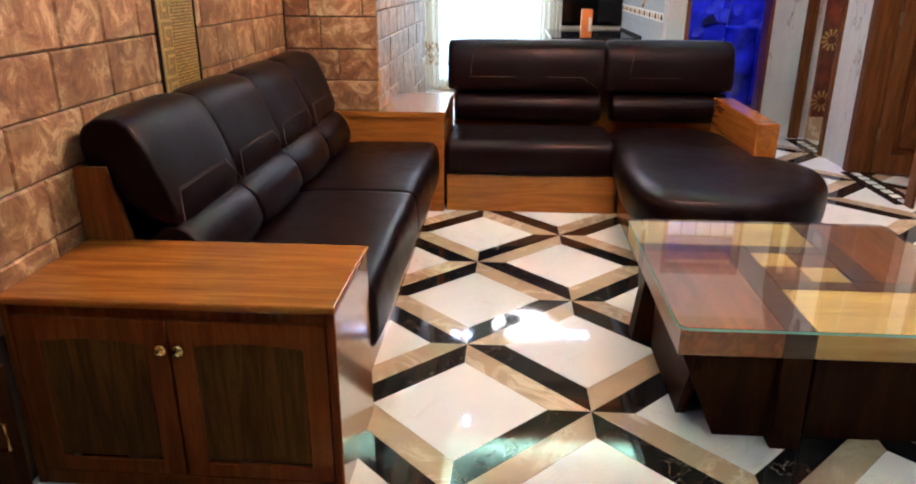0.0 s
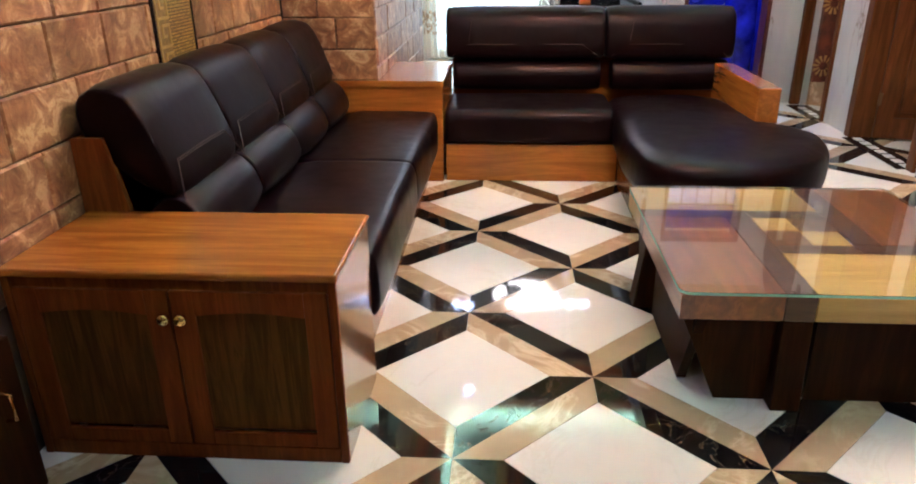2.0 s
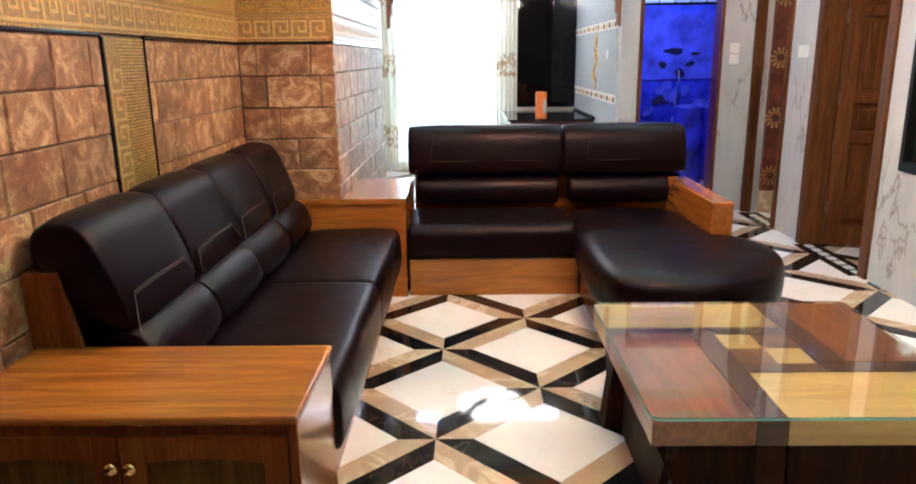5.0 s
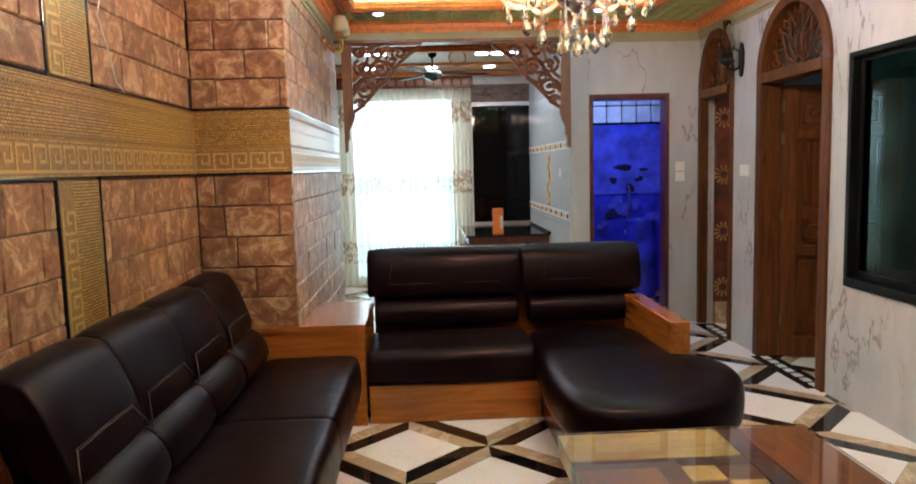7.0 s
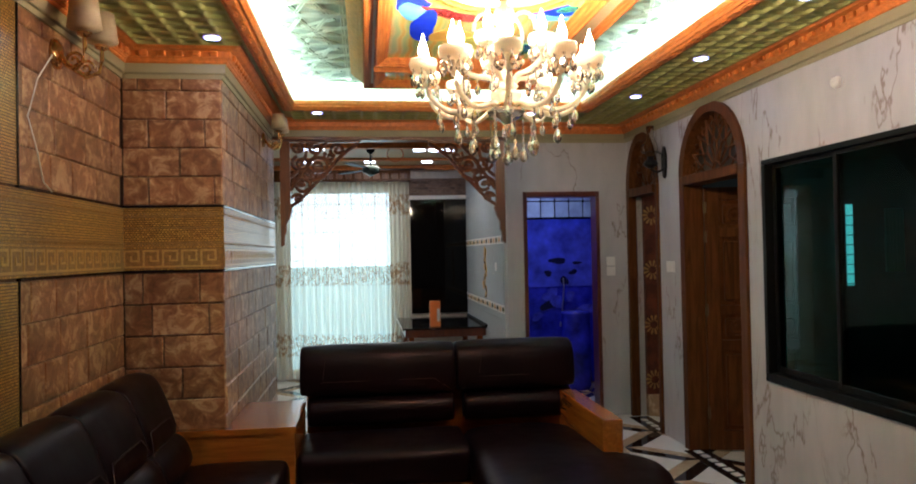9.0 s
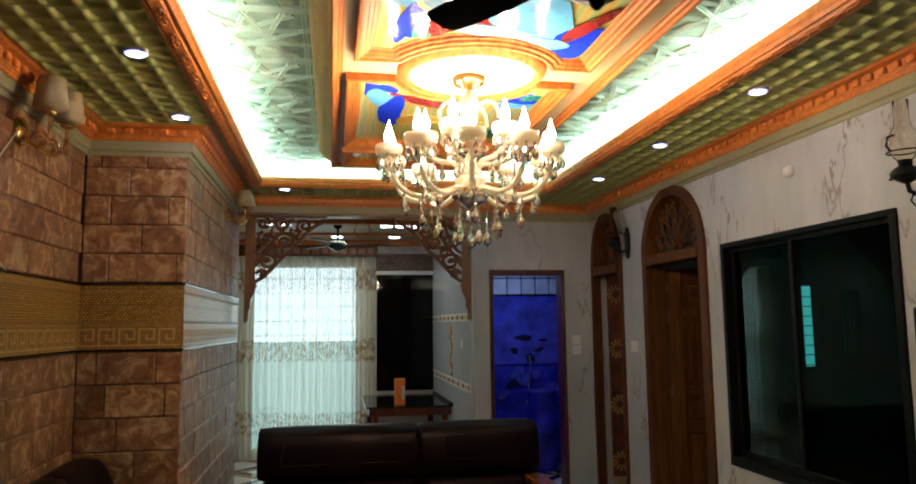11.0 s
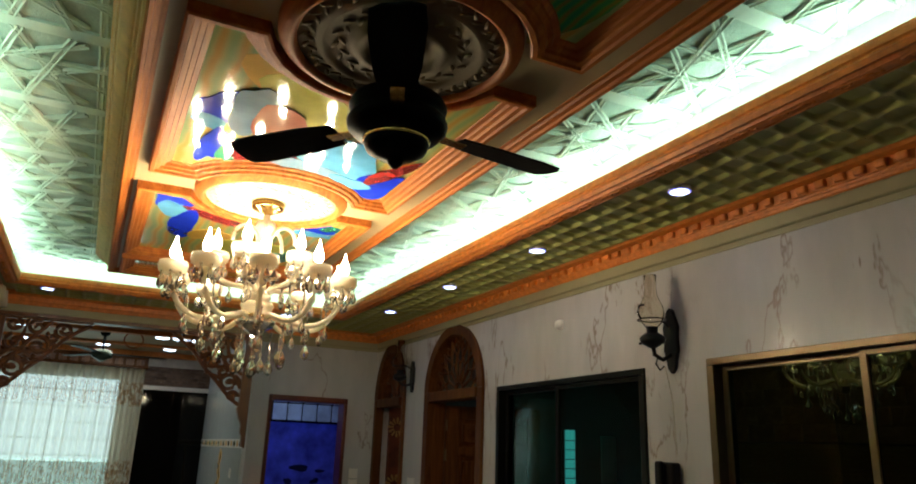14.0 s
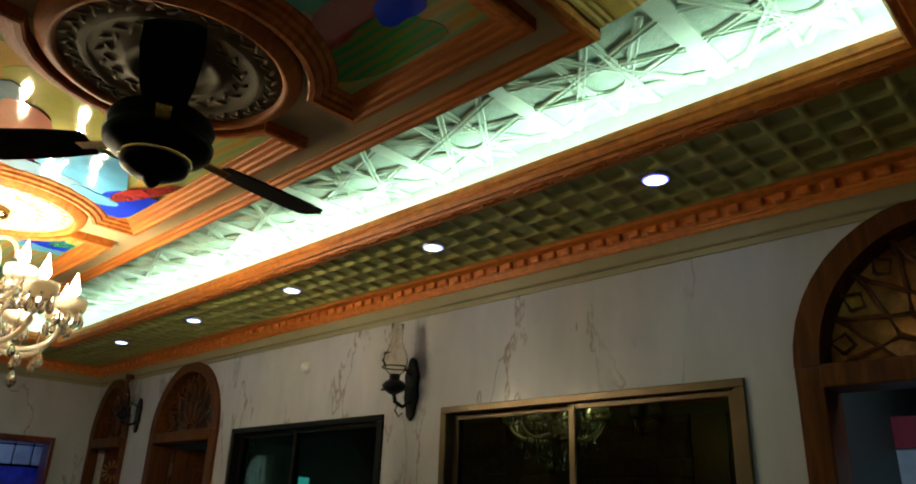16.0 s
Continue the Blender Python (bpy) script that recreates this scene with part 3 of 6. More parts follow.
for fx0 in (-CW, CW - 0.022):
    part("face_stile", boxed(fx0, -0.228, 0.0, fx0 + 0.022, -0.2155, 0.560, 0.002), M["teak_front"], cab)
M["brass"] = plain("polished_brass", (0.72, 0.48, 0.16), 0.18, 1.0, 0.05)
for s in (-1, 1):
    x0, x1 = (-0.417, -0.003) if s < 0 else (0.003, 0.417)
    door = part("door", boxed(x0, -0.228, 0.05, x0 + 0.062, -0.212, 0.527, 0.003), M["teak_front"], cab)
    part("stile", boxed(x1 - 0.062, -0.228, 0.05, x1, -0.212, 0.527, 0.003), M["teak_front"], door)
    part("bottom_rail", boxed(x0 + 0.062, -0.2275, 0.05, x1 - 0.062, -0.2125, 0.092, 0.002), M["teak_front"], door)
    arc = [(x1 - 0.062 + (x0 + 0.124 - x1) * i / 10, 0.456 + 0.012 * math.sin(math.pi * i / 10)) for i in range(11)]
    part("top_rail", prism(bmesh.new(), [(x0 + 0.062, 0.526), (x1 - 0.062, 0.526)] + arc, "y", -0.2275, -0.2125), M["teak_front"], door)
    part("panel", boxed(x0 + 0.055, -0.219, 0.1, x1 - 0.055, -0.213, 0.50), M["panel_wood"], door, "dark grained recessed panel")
    kx = 0.010 + s * 0.023
    bm = lathe(bmesh.new(), [(0.008, 0), (0.007, 0.008), (0.012, 0.012), (0.0175, 0.018), (0.0175, 0.024), (0.012, 0.029), (0.003, 0.031)], seg=18)
    bmesh.ops.rotate(bm, cent=(0, 0, 0), matrix=Matrix.Rotation(radians(90), 3, "X"), verts=bm.verts)
    bmesh.ops.translate(bm, vec=(kx, -0.226, 0.452), verts=bm.verts)
    part("knob", bm, M["brass"], door, "round brass knob", smooth=True)

# dark low cupboard by the wall
cup = thing("cupboard", -1.13, -1.46, 0.0, "dark stained wooden cupboard against the stone wall", "cupboard")
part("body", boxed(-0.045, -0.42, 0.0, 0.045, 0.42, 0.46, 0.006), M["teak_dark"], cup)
part("handle", tube(bmesh.new(), [(0.045, 0.34, 0.26), (0.07, 0.34, 0.265), (0.07, 0.34, 0.335), (0.045, 0.34, 0.34)], 0.006), M["brass"], cup, "brass pull handle")

# coffee table
M["glass_top"], _n, _l, _p = material("clear_table_glass")
_p.inputs["Base Color"].default_value = (0.90, 0.97, 0.94, 1)
_p.inputs["Roughness"].default_value, _p.inputs["Transmission Weight"].default_value, _p.inputs["IOR"].default_value = 0.02, 1.0, 1.42
M["glass_edge"] = plain("green_glass_edge", (0.28, 0.62, 0.50), 0.15, 0, 0.05)
table = thing("coffee_table", 1.1875, -0.065, 0.0, "square inlaid wooden coffee table under a glass sheet", "table")
M["walnut_dark"] = wood("table_dark_strip", (0.035, 0.013, 0.005), (0.095, 0.036, 0.011), 0, 0.3, 0.3)
M["walnut_y"] = wood("table_walnut_long", (0.115, 0.032, 0.007), (0.26, 0.082, 0.017), 1, 0.3, 0.3)
blocks = [("inlay_block", "pale_wood", 0.665, 0.168, 1.33, 0.44, "pale yellow wood block"), ("inlay_block", "walnut_y", 0.665, -0.57, 0.968, 0.088, "reddish brown wood block"),
          ("inlay_block", "pale_wood", 1.062, -0.57, 1.71, -0.252, "pale yellow wood block"), ("inlay_block", "walnut_y", 1.422, -0.168, 1.71, 0.44, "reddish brown wood block"),
          ("inlay_strip", "walnut_dark", 0.665, 0.09, 1.06, 0.166, "dark wood strip"), ("inlay_strip", "walnut_dark", 0.97, -0.57, 1.06, 0.088, "dark wood strip"),
          ("inlay_strip", "walnut_dark", 1.322, -0.25, 1.71, -0.17, "dark wood strip"), ("inlay_strip", "walnut_dark", 1.332, -0.168, 1.42, 0.44, "dark wood strip"),
          ("inlay_strip", "walnut_dark", 1.062, 0.09, 1.33, 0.166, "dark wood strip"), ("inlay_strip", "walnut_dark", 1.062, -0.25, 1.32, -0.178, "dark wood strip"),
          ("inlay_square", "pale_wood", 1.062, -0.044, 1.19, 0.088, "pale wood square"), ("inlay_square", "pale_wood", 1.192, -0.176, 1.322, -0.046, "pale wood square"),
          ("inlay_square", "walnut", 1.192, -0.044, 1.33, 0.088, "brown wood square"), ("inlay_square", "walnut", 1.062, -0.176, 1.19, -0.046, "brown wood square")]
for nm, mt, x0, y0, x1, y1, lb in blocks:
    part(nm, boxed(x0 - 1.1875, y0 + 0.065, 0.295, x1 - 1.1875, y1 + 0.065, 0.376, 0.0015, 1), M[mt], table, lb)
def rounded_rect(a, b, r, n=5):
    return [(sx * (a - r) + r * math.cos(math.radians(90 * q + 90 * i / n)), sy * (b - r) + r * math.sin(math.radians(90 * q + 90 * i / n))) for q, (sx, sy) in enumerate(((1, 1), (-1, 1), (-1, -1), (1, -1))) for i in range(n + 1)]
gl = part("glass_sheet", prism(bmesh.new(), rounded_rect(0.528, 0.511, 0.035), "z", 0.379, 0.389), M["glass_top"], table, "clear glass sheet with green edge")
gl.visible_shadow = False
ring = rounded_rect(0.5295, 0.5125, 0.036)
part("edge_band", sweep(bmesh.new(), [(x, y, 0.379) for x, y in ring][::-1], [(0.0, 0.001), (0.0, 0.009)]), M["glass_edge"], gl, "greenish polished glass edge")
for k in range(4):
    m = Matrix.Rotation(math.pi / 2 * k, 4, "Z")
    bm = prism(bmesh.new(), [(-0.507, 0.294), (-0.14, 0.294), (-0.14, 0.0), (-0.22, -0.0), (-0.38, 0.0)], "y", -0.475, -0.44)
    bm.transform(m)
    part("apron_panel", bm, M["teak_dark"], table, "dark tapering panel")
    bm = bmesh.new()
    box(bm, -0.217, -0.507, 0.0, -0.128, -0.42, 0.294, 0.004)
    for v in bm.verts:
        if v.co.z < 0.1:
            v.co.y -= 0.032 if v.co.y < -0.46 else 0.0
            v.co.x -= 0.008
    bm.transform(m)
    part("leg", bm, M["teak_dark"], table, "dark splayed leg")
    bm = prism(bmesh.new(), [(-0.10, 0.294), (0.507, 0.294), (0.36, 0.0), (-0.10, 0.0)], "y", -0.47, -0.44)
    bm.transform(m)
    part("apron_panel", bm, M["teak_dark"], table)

# dining table, box, chairs beyond the opening
M["red_wood"] = wood("red_brown_door_frame", (0.06, 0.012, 0.005), (0.13, 0.03, 0.012), 2, 0.3, 0.2)
M["night_glass"] = plain("black_window_glass", (0.002, 0.002, 0.002), 0.04, 0, 0.2)
M["night_glass"].node_tree.nodes["Principled BSDF"].inputs["Specular IOR Level"].default_value = 0.22
M["black_glass"] = plain("black_polished_top", (0.015, 0.014, 0.014), 0.06, 0, 0.2)
dt = thing("dining_table", 1.03, 6.05, 0.0, "dark glass topped wooden dining table against the tiled wall", "table")
part("tabletop", boxed(-0.47, -0.70, 0.745, 0.462, 0.70, 0.765, 0.004), M["black_glass"], dt, "dark reflecting glass top")
part("apron", boxed(-0.44, -0.67, 0.66, 0.45, 0.67, 0.744, 0.004), M["red_wood"], dt, "reddish wood apron")
part("edge_strip", boxed(-0.476, -0.69, 0.742, -0.471, 0.70, 0.768), M["white_plastic"], dt, "pale edge strip")
part("side_ledge", boxed(0.43, -0.71, 0.765, 0.468, 0.70, 0.785, 0.004), M["black_frame"], dt)
for sx in (-0.40, 0.36):
    for sy in (-0.62, 0.58):
        part("leg", boxed(sx, sy, 0.0, sx + 0.06, sy + 0.06, 0.66, 0.004), M["teak_z"], dt)
M["orange_plastic"] = plain("orange_card", (0.80, 0.20, 0.03), 0.35, 0, 0.05)
ob = thing("orange_box", 0.93, 5.50, 0.765, "upright orange carton standing on the dining table", "box")
part("carton", boxed(-0.058, -0.03, 0.0, 0.058, 0.03, 0.285, 0.008), M["orange_plastic"], ob)
part("label_strip", boxed(0.02, -0.0325, 0.06, 0.05, -0.0305, 0.20), M["white_plastic"], ob, "white label panel")
# ---- ceiling dressing ----
M["disc_cream"] = plain("pale_plaster_disc", (0.66, 0.56, 0.38), 0.8, 0, 0.06, 30)
MZ = 2.752
CH, FA = (0.815, 0.625), (0.835, -0.885)
M["frame_wood"] = wood("orange_varnished_frame", (0.32, 0.085, 0.012), (0.54, 0.180, 0.030), 1, 0.55, 0.0)
M["frame_wood"].node_tree.nodes["Principled BSDF"].inputs["Specular IOR Level"].default_value = 0.2
# border of the centre panel
pborder = thing("panel_border", 0.83, 0.5, PZ, "ochre carved plaster border round the ceiling panel", "moulding", kind="structure")
path = [(PXA - 0.83, PYA - 0.5, 0), (PXB - 0.83, PYA - 0.5, 0), (PXB - 0.83, PYB - 0.5, 0), (PXA - 0.83, PYB - 0.5, 0)]
part("moulding", sweep(bmesh.new(), path, [(0.0, TOP - PZ), (0.0, 0.104), (0.008, 0.098), (0.012, 0.088), (0.019, 0.085), (0.023, 0.075), (0.058, 0.043), (0.064, 0.041), (0.068, 0.031), (0.076, 0.028), (0.080, 0.018), (0.088, 0.012), (0.088, 0.002)]), M["cornice_gold"], pborder, "ochre carved outer moulding")
part("inner_moulding", sweep(bmesh.new(), path, [(0.088, 0.020), (0.088, -0.022), (0.096, -0.028), (0.106, -0.026), (0.110, -0.016), (0.124, -0.014), (0.130, -0.004), (0.140, -0.003), (0.145, 0.010)]), M["frame_wood"], pborder, "stepped orange inner moulding")


def frame_profile():
    return [(0.0, 0.004), (0.0, -0.036), (0.006, -0.042), (0.020, -0.042), (0.025, -0.034), (0.040, -0.031), (0.045, -0.022), (0.058, -0.019), (0.063, -0.010), (0.078, -0.007), (0.084, 0.002), (0.095, 0.004)]


def arc_end(c, r, ya, n=12, up=True):
    d = abs(c[1] - ya)
    h = math.sqrt(max(1e-6, r * r - d * d))
    t0, t1 = math.atan2(ya - c[1], h), math.atan2(ya - c[1], -h)
    if up:
        return [(c[0] + r * math.cos(t0 + (t1 - t0) * i / n), c[1] + r * math.sin(t0 + (t1 - t0) * i / n)) for i in range(n + 1)]
    t0, t1 = math.atan2(ya - c[1], -h), math.atan2(ya - c[1], h)
    return [(c[0] + r * math.cos(t0 + (t1 - t0) * i / n), c[1] + r * math.sin(t0 + (t1 - t0) * i / n)) for i in range(n + 1)]


R = 0.358
main = [(0.276, -0.79), *arc_end(FA, R, -0.79, up=False), (1.338, -0.79), (1.338, 0.49), *arc_end(CH, R, 0.49), (0.276, 0.49)]
far = [(0.248, 0.735), *arc_end(CH, R, 0.735, up=False), (1.336, 0.735), (1.336, 2.006), (0.248, 2.006)]
far2 = [(0.248, 2.125), (1.336, 2.125), (1.336, 2.57), (0.248, 2.57)]
near = [(0.276, -1.725), (1.343, -1.725), (1.343, -1.03), *arc_end(FA, R, -1.03), (0.276, -1.03)]


def glassy(name, c, rough=0.08):
    m = plain(name, c, rough, 0, 0.25, 5)
    m.node_tree.nodes["Principled BSDF"].inputs["Coat Weight"].default_value = 1.0
    m.node_tree.nodes["Principled BSDF"].inputs["Coat Roughness"].default_value = 0.02
    return m


M["g_ground"], _n, _l, _p = material("striped_olive_glass")
_v = coords(_n, _l, (1, 1, 1))
_w = _n.new("ShaderNodeTexWave")
_w.inputs["Scale"].default_value, _w.inputs["Distortion"].default_value, _w.inputs["Detail"].default_value = 5.0, 3.0, 2.0
_l.new(_v, _w.inputs["Vector"])
_l.new(ramp(_n, _l, _w.outputs["Fac"], [(0.0, (0.58, 0.36, 0.08)), (0.45, (0.52, 0.46, 0.15)), (1.0, (0.34, 0.44, 0.17))]), _p.inputs["Base Color"])
_p.inputs["Roughness"].default_value, _p.inputs["Coat Weight"].default_value, _p.inputs["Coat Roughness"].default_value = 0.12, 1.0, 0.02
for key, c in (("g_blue", (0.02, 0.05, 0.75)), ("g_sky", (0.16, 0.48, 0.85)), ("g_red", (0.30, 0.03, 0.03)), ("g_lime", (0.60, 0.58, 0.10)), ("g_pale", (0.22, 0.36, 0.52)),
               ("g_amber", (0.75, 0.46, 0.09)), ("g_green", (0.05, 0.30, 0.16)), ("g_rose", (0.50, 0.15, 0.11)), ("g_grey", (0.34, 0.30, 0.28))):
    M[key] = glassy("stained_" + key[2:] + "_glass", c)
M["g_leaf"], _n, _l, _p = material("striped_green_glass")
_w = _n.new("ShaderNodeTexWave")
_w.inputs["Scale"].default_value, _w.inputs["Distortion"].default_value, _w.inputs["Detail"].default_value = 9.0, 2.5, 2.0
_l.new(coords(_n, _l, (1, 1, 1)), _w.inputs["Vector"])
_l.new(ramp(_n, _l, _w.outputs["Fac"], [(0.0, (0.26, 0.22, 0.03)), (0.5, (0.10, 0.34, 0.06)), (1.0, (0.06, 0.28, 0.08))]), _p.inputs["Base Color"])
_p.inputs["Roughness"].default_value, _p.inputs["Coat Weight"].default_value, _p.inputs["Coat Roughness"].default_value = 0.12, 1.0, 0.02


def wavy(cx, cy, rx, ry, turn, seed, n=22):
    rng = random.Random(seed)
    ph = [rng.uniform(0, 6.28) for _ in range(3)]
    out = []
    for i in range(n):
        a = 2 * math.pi * i / n
        k = 1 + 0.20 * math.sin(2 * a + ph[0]) + 0.13 * math.sin(3 * a + ph[1]) + 0.06 * math.sin(5 * a + ph[2])
        x, y = rx * k * math.cos(a), ry * k * math.sin(a)
        out.append((cx + x * math.cos(turn) - y * math.sin(turn), cy + x * math.sin(turn) + y * math.cos(turn)))
    return out


def clip_to(pts, x0, y0, x1, y1):
    return [(min(max(x, x0), x1), min(max(y, y0), y1)) for x, y in pts]


def glass_panel(outline, pieces, label):
    xs, ys = [p[0] for p in outline], [p[1] for p in outline]
    cx, cy = (min(xs) + max(xs)) / 2, (min(ys) + max(ys)) / 2
    t = thing("stained_glass_panel", cx, cy, PZ, label, "ceiling panel", "ceiling glass panels")
    loc = [(x - cx, y - cy) for x, y in outline]
    part("frame", sweep(bmesh.new(), [(x, y, 0) for x, y in loc], frame_profile()), M["frame_wood"], t, "stepped orange wooden frame")
    part("ground_glass", prism(bmesh.new(), [(x * 0.94, y * 0.955) for x, y in loc], "z", -0.003, 0.0), M["g_ground"], t, "striped olive glass ground")
    for i, (mt, px, py, rx, ry, tn) in enumerate(pieces):
        pts = wavy(px - cx, py - cy, rx, ry, tn, i + 3)
        pts = clip_to(pts, min(xs) - cx + 0.095, min(ys) - cy + 0.095, max(xs) - cx - 0.095, max(ys) - cy - 0.095)
        clean = [p for k, p in enumerate(pts) if (p[0] - pts[k - 1][0]) ** 2 + (p[1] - pts[k - 1][1]) ** 2 > 1e-5]
        z = -0.0040 - 0.0008 * i
        part("glass_piece", prism(bmesh.new(), clean, "z", z, z + 0.0035), M[mt], t)
    return t


glass_panel(main, [("g_amber", 0.60, -0.50, 0.10, 0.18, -0.3), ("g_lime", 0.73, -0.36, 0.21, 0.12, 0.8), ("g_blue", 0.455, -0.19, 0.09, 0.13, 0.1), ("g_sky", 0.42, -0.07, 0.10, 0.04, 0.5),
                   ("g_blue", 0.475, 0.15, 0.045, 0.20, 0.05), ("g_green", 0.545, 0.17, 0.035, 0.15, 0.1), ("g_pale", 0.555, -0.22, 0.075, 0.20, -0.1), ("g_rose", 0.68, -0.05, 0.10, 0.27, -0.3),
                   ("g_red", 0.61, 0.15, 0.06, 0.09, 0.2), ("g_red", 0.75, 0.07, 0.04, 0.16, -0.35), ("g_grey", 0.81, -0.06, 0.085, 0.17, -0.2), ("g_sky", 0.95, 0.02, 0.14, 0.23, -0.3),
                   ("g_pale", 0.88, 0.19, 0.27, 0.055, 0.2), ("g_blue", 1.19, 0.24, 0.11, 0.20, 0.1), ("g_red", 1.17, 0.07, 0.04, 0.17, 0.3), ("g_sky", 1.06, 0.24, 0.09, 0.05, 0.3)],
            "stained glass ceiling panel in blue, red and olive")
glass_panel(far, [("g_blue", 0.40, 0.97, 0.09, 0.12, 0.2), ("g_sky", 0.44, 1.08, 0.07, 0.15, -0.3), ("g_red", 0.64, 1.11, 0.20, 0.05, 0.6), ("g_blue", 0.50, 1.32, 0.080, 0.22, 0.05), ("g_amber", 0.66, 1.45, 0.10, 0.13, 0.2),
                  ("g_blue", 1.12, 1.00, 0.12, 0.10, 0.1), ("g_sky", 1.14, 1.12, 0.11, 0.04, 0.2), ("g_green", 1.20, 0.98, 0.05, 0.05, 0.5), ("g_lime", 0.85, 1.62, 0.18, 0.20, 0.2), ("g_green", 1.10, 1.70, 0.10, 0.14, 0.2)], "stained glass ceiling panel with a blue drop")
glass_panel(near, [("g_leaf", 1.16, -1.35, 0.11, 0.24, 0.05), ("g_green", 0.86, -1.36, 0.14, 0.10, -0.4), ("g_red", 1.03, -1.38, 0.065, 0.16, -0.15), ("g_blue", 1.09, -1.50, 0.06, 0.06, 0.2), ("g_red", 0.62, -1.40, 0.10, 0.12, 0.3), ("g_sky", 0.50, -1.50, 0.10, 0.06, 0.3)],
            "stained glass ceiling panel in green and dark red")
glass_panel(far2, [("g_amber", 0.8, 2.35, 0.3, 0.06, 0.1), ("g_red", 0.6, 2.37, 0.1, 0.06, 0.0)], "narrow stained glass ceiling panel")


def medallion(c, mat, label):
    t = thing("ceiling_medallion", c[0], c[1], MZ, label, "ceiling rose", "ceiling medallions")
    part("rim", lathe(bmesh.new(), [(0.288, 0.04), (0.288, 0.0), (0.296, -0.010), (0.306, -0.012), (0.310, -0.006), (0.318, -0.006), (0.324, 0.004), (0.336, 0.008), (0.340, 0.020), (0.340, 0.04)], seg=56), M["frame_wood"], t, "turned orange wooden rim", True)
    part("disc", lathe(bmesh.new(), [(0.29, 0.03), (0.288, 0.006), (0.24, 0.006), (0.225, -0.004), (0.215, 0.006), (0.14, 0.006), (0.13, -0.008), (0.11, -0.010), (0.10, 0.0), (0.06, 0.0), (0.05, -0.014), (0.03, -0.018), (0.01, -0.018)], seg=48), mat, t, "moulded plaster rose", True)
    leaf = bmesh.new()
    bmesh.ops.create_icosphere(leaf, subdivisions=1, radius=1.0)
    bmesh.ops.scale(leaf, vec=(0.021, 0.007, 0.005), verts=leaf.verts)
    me = bpy.data.meshes.new("leaf")
    for f in leaf.faces:
        f.smooth = True
    leaf.to_mesh(me)
    leaf.free()
    me.materials.append(mat)
    for ring, count, tilt in ((0.268, 32, 0.7), (0.252, 32, -0.7), (0.185, 18, 0.6), (0.165, 18, -0.6), (0.085, 12, 0.5)):
        for k in range(count):
            a = 2 * math.pi * k / count + (0.12 if tilt < 0 else 0)
            o = new("leaf", me)
            o.parent = t
            o.matrix_basis = Matrix.Translation((ring * math.cos(a), ring * math.sin(a), 0.004)) @ Matrix.Rotation(a + math.pi / 2 + tilt, 4, "Z")
    return t


medallion(CH, M["disc_cream"], "round cream plaster rose with orange rim over the chandelier")
# tan plaster darkened: the shadow over the fan rose is in its colour
M["disc_tan_shaded"] = plain("shaded_tan_plaster_disc", (0.14, 0.105, 0.055), 0.8, 0, 0.08, 30)
medallion(FA, M["disc_tan_shaded"], "round plaster rose with orange rim over the ceiling fan")

# chandelier
M["ivory"] = plain("ivory_glass", (0.90, 0.82, 0.66), 0.15, 0, 0.04, 20)
_n, _l = M["ivory"].node_tree.nodes, M["ivory"].node_tree.links
_tr, _ms = _n.new("ShaderNodeBsdfTranslucent"), _n.new("ShaderNodeMixShader")
_tr.inputs["Color"].default_value = (1.0, 0.92, 0.76, 1)
_ms.inputs[0].default_value = 0.58
_l.new(_n["Principled BSDF"].outputs[0], _ms.inputs[1])
_l.new(_tr.outputs[0], _ms.inputs[2])
_l.new(_ms.outputs[0], _n["Material Output"].inputs[0])
M["gold"] = plain("gilt_metal", (0.75, 0.50, 0.20), 0.22, 1.0, 0.06)
M["candle"] = plain("ivory_candle", (0.78, 0.70, 0.55), 0.4)
M["flame"] = glow("flame_bulb", (1.0, 0.80, 0.50), 240)
M["crystal"], _n, _l, _p = material("crystal_glass")
_p.inputs["Base Color"].default_value = (1.0, 0.93, 0.80, 1)
_p.inputs["Roughness"].default_value, _p.inputs["Transmission Weight"].default_value, _p.inputs["IOR"].default_value = 0.03, 0.93, 1.6
ch = thing("chandelier", CHX, CHY, 2.0, "ivory and gilt chandelier with flame bulbs and crystal drops", "chandelier")
part("canopy", lathe(bmesh.new(), [(0.075, 0.745), (0.07, 0.72), (0.03, 0.70), (0.012, 0.69)], seg=24), M["gold"], ch, "gilt canopy", True)
part("stem", lathe(bmesh.new(), [(0.014, 0.69), (0.018, 0.665), (0.040, 0.655), (0.050, 0.625), (0.036, 0.60), (0.026, 0.585), (0.026, 0.53), (0.046, 0.51), (0.060, 0.47), (0.062, 0.44), (0.040, 0.405), (0.030, 0.385), (0.032, 0.335), (0.058, 0.31), (0.030, 0.28)], seg=24), M["ivory"], ch, "turned ivory glass stem", True)
part("stem_dish", lathe(bmesh.new(), [(0.03, 0.392), (0.075, 0.402), (0.088, 0.416), (0.086, 0.420), (0.070, 0.408), (0.03, 0.400)], seg=28), M["ivory"], ch, "", True)
part("bowl", lathe(bmesh.new(), [(0.02, 0.292), (0.068, 0.284), (0.072, 0.270), (0.066, 0.262), (0.068, 0.236), (0.062, 0.228)], seg=28), M["ivory"], ch, "ivory glass drum", True)
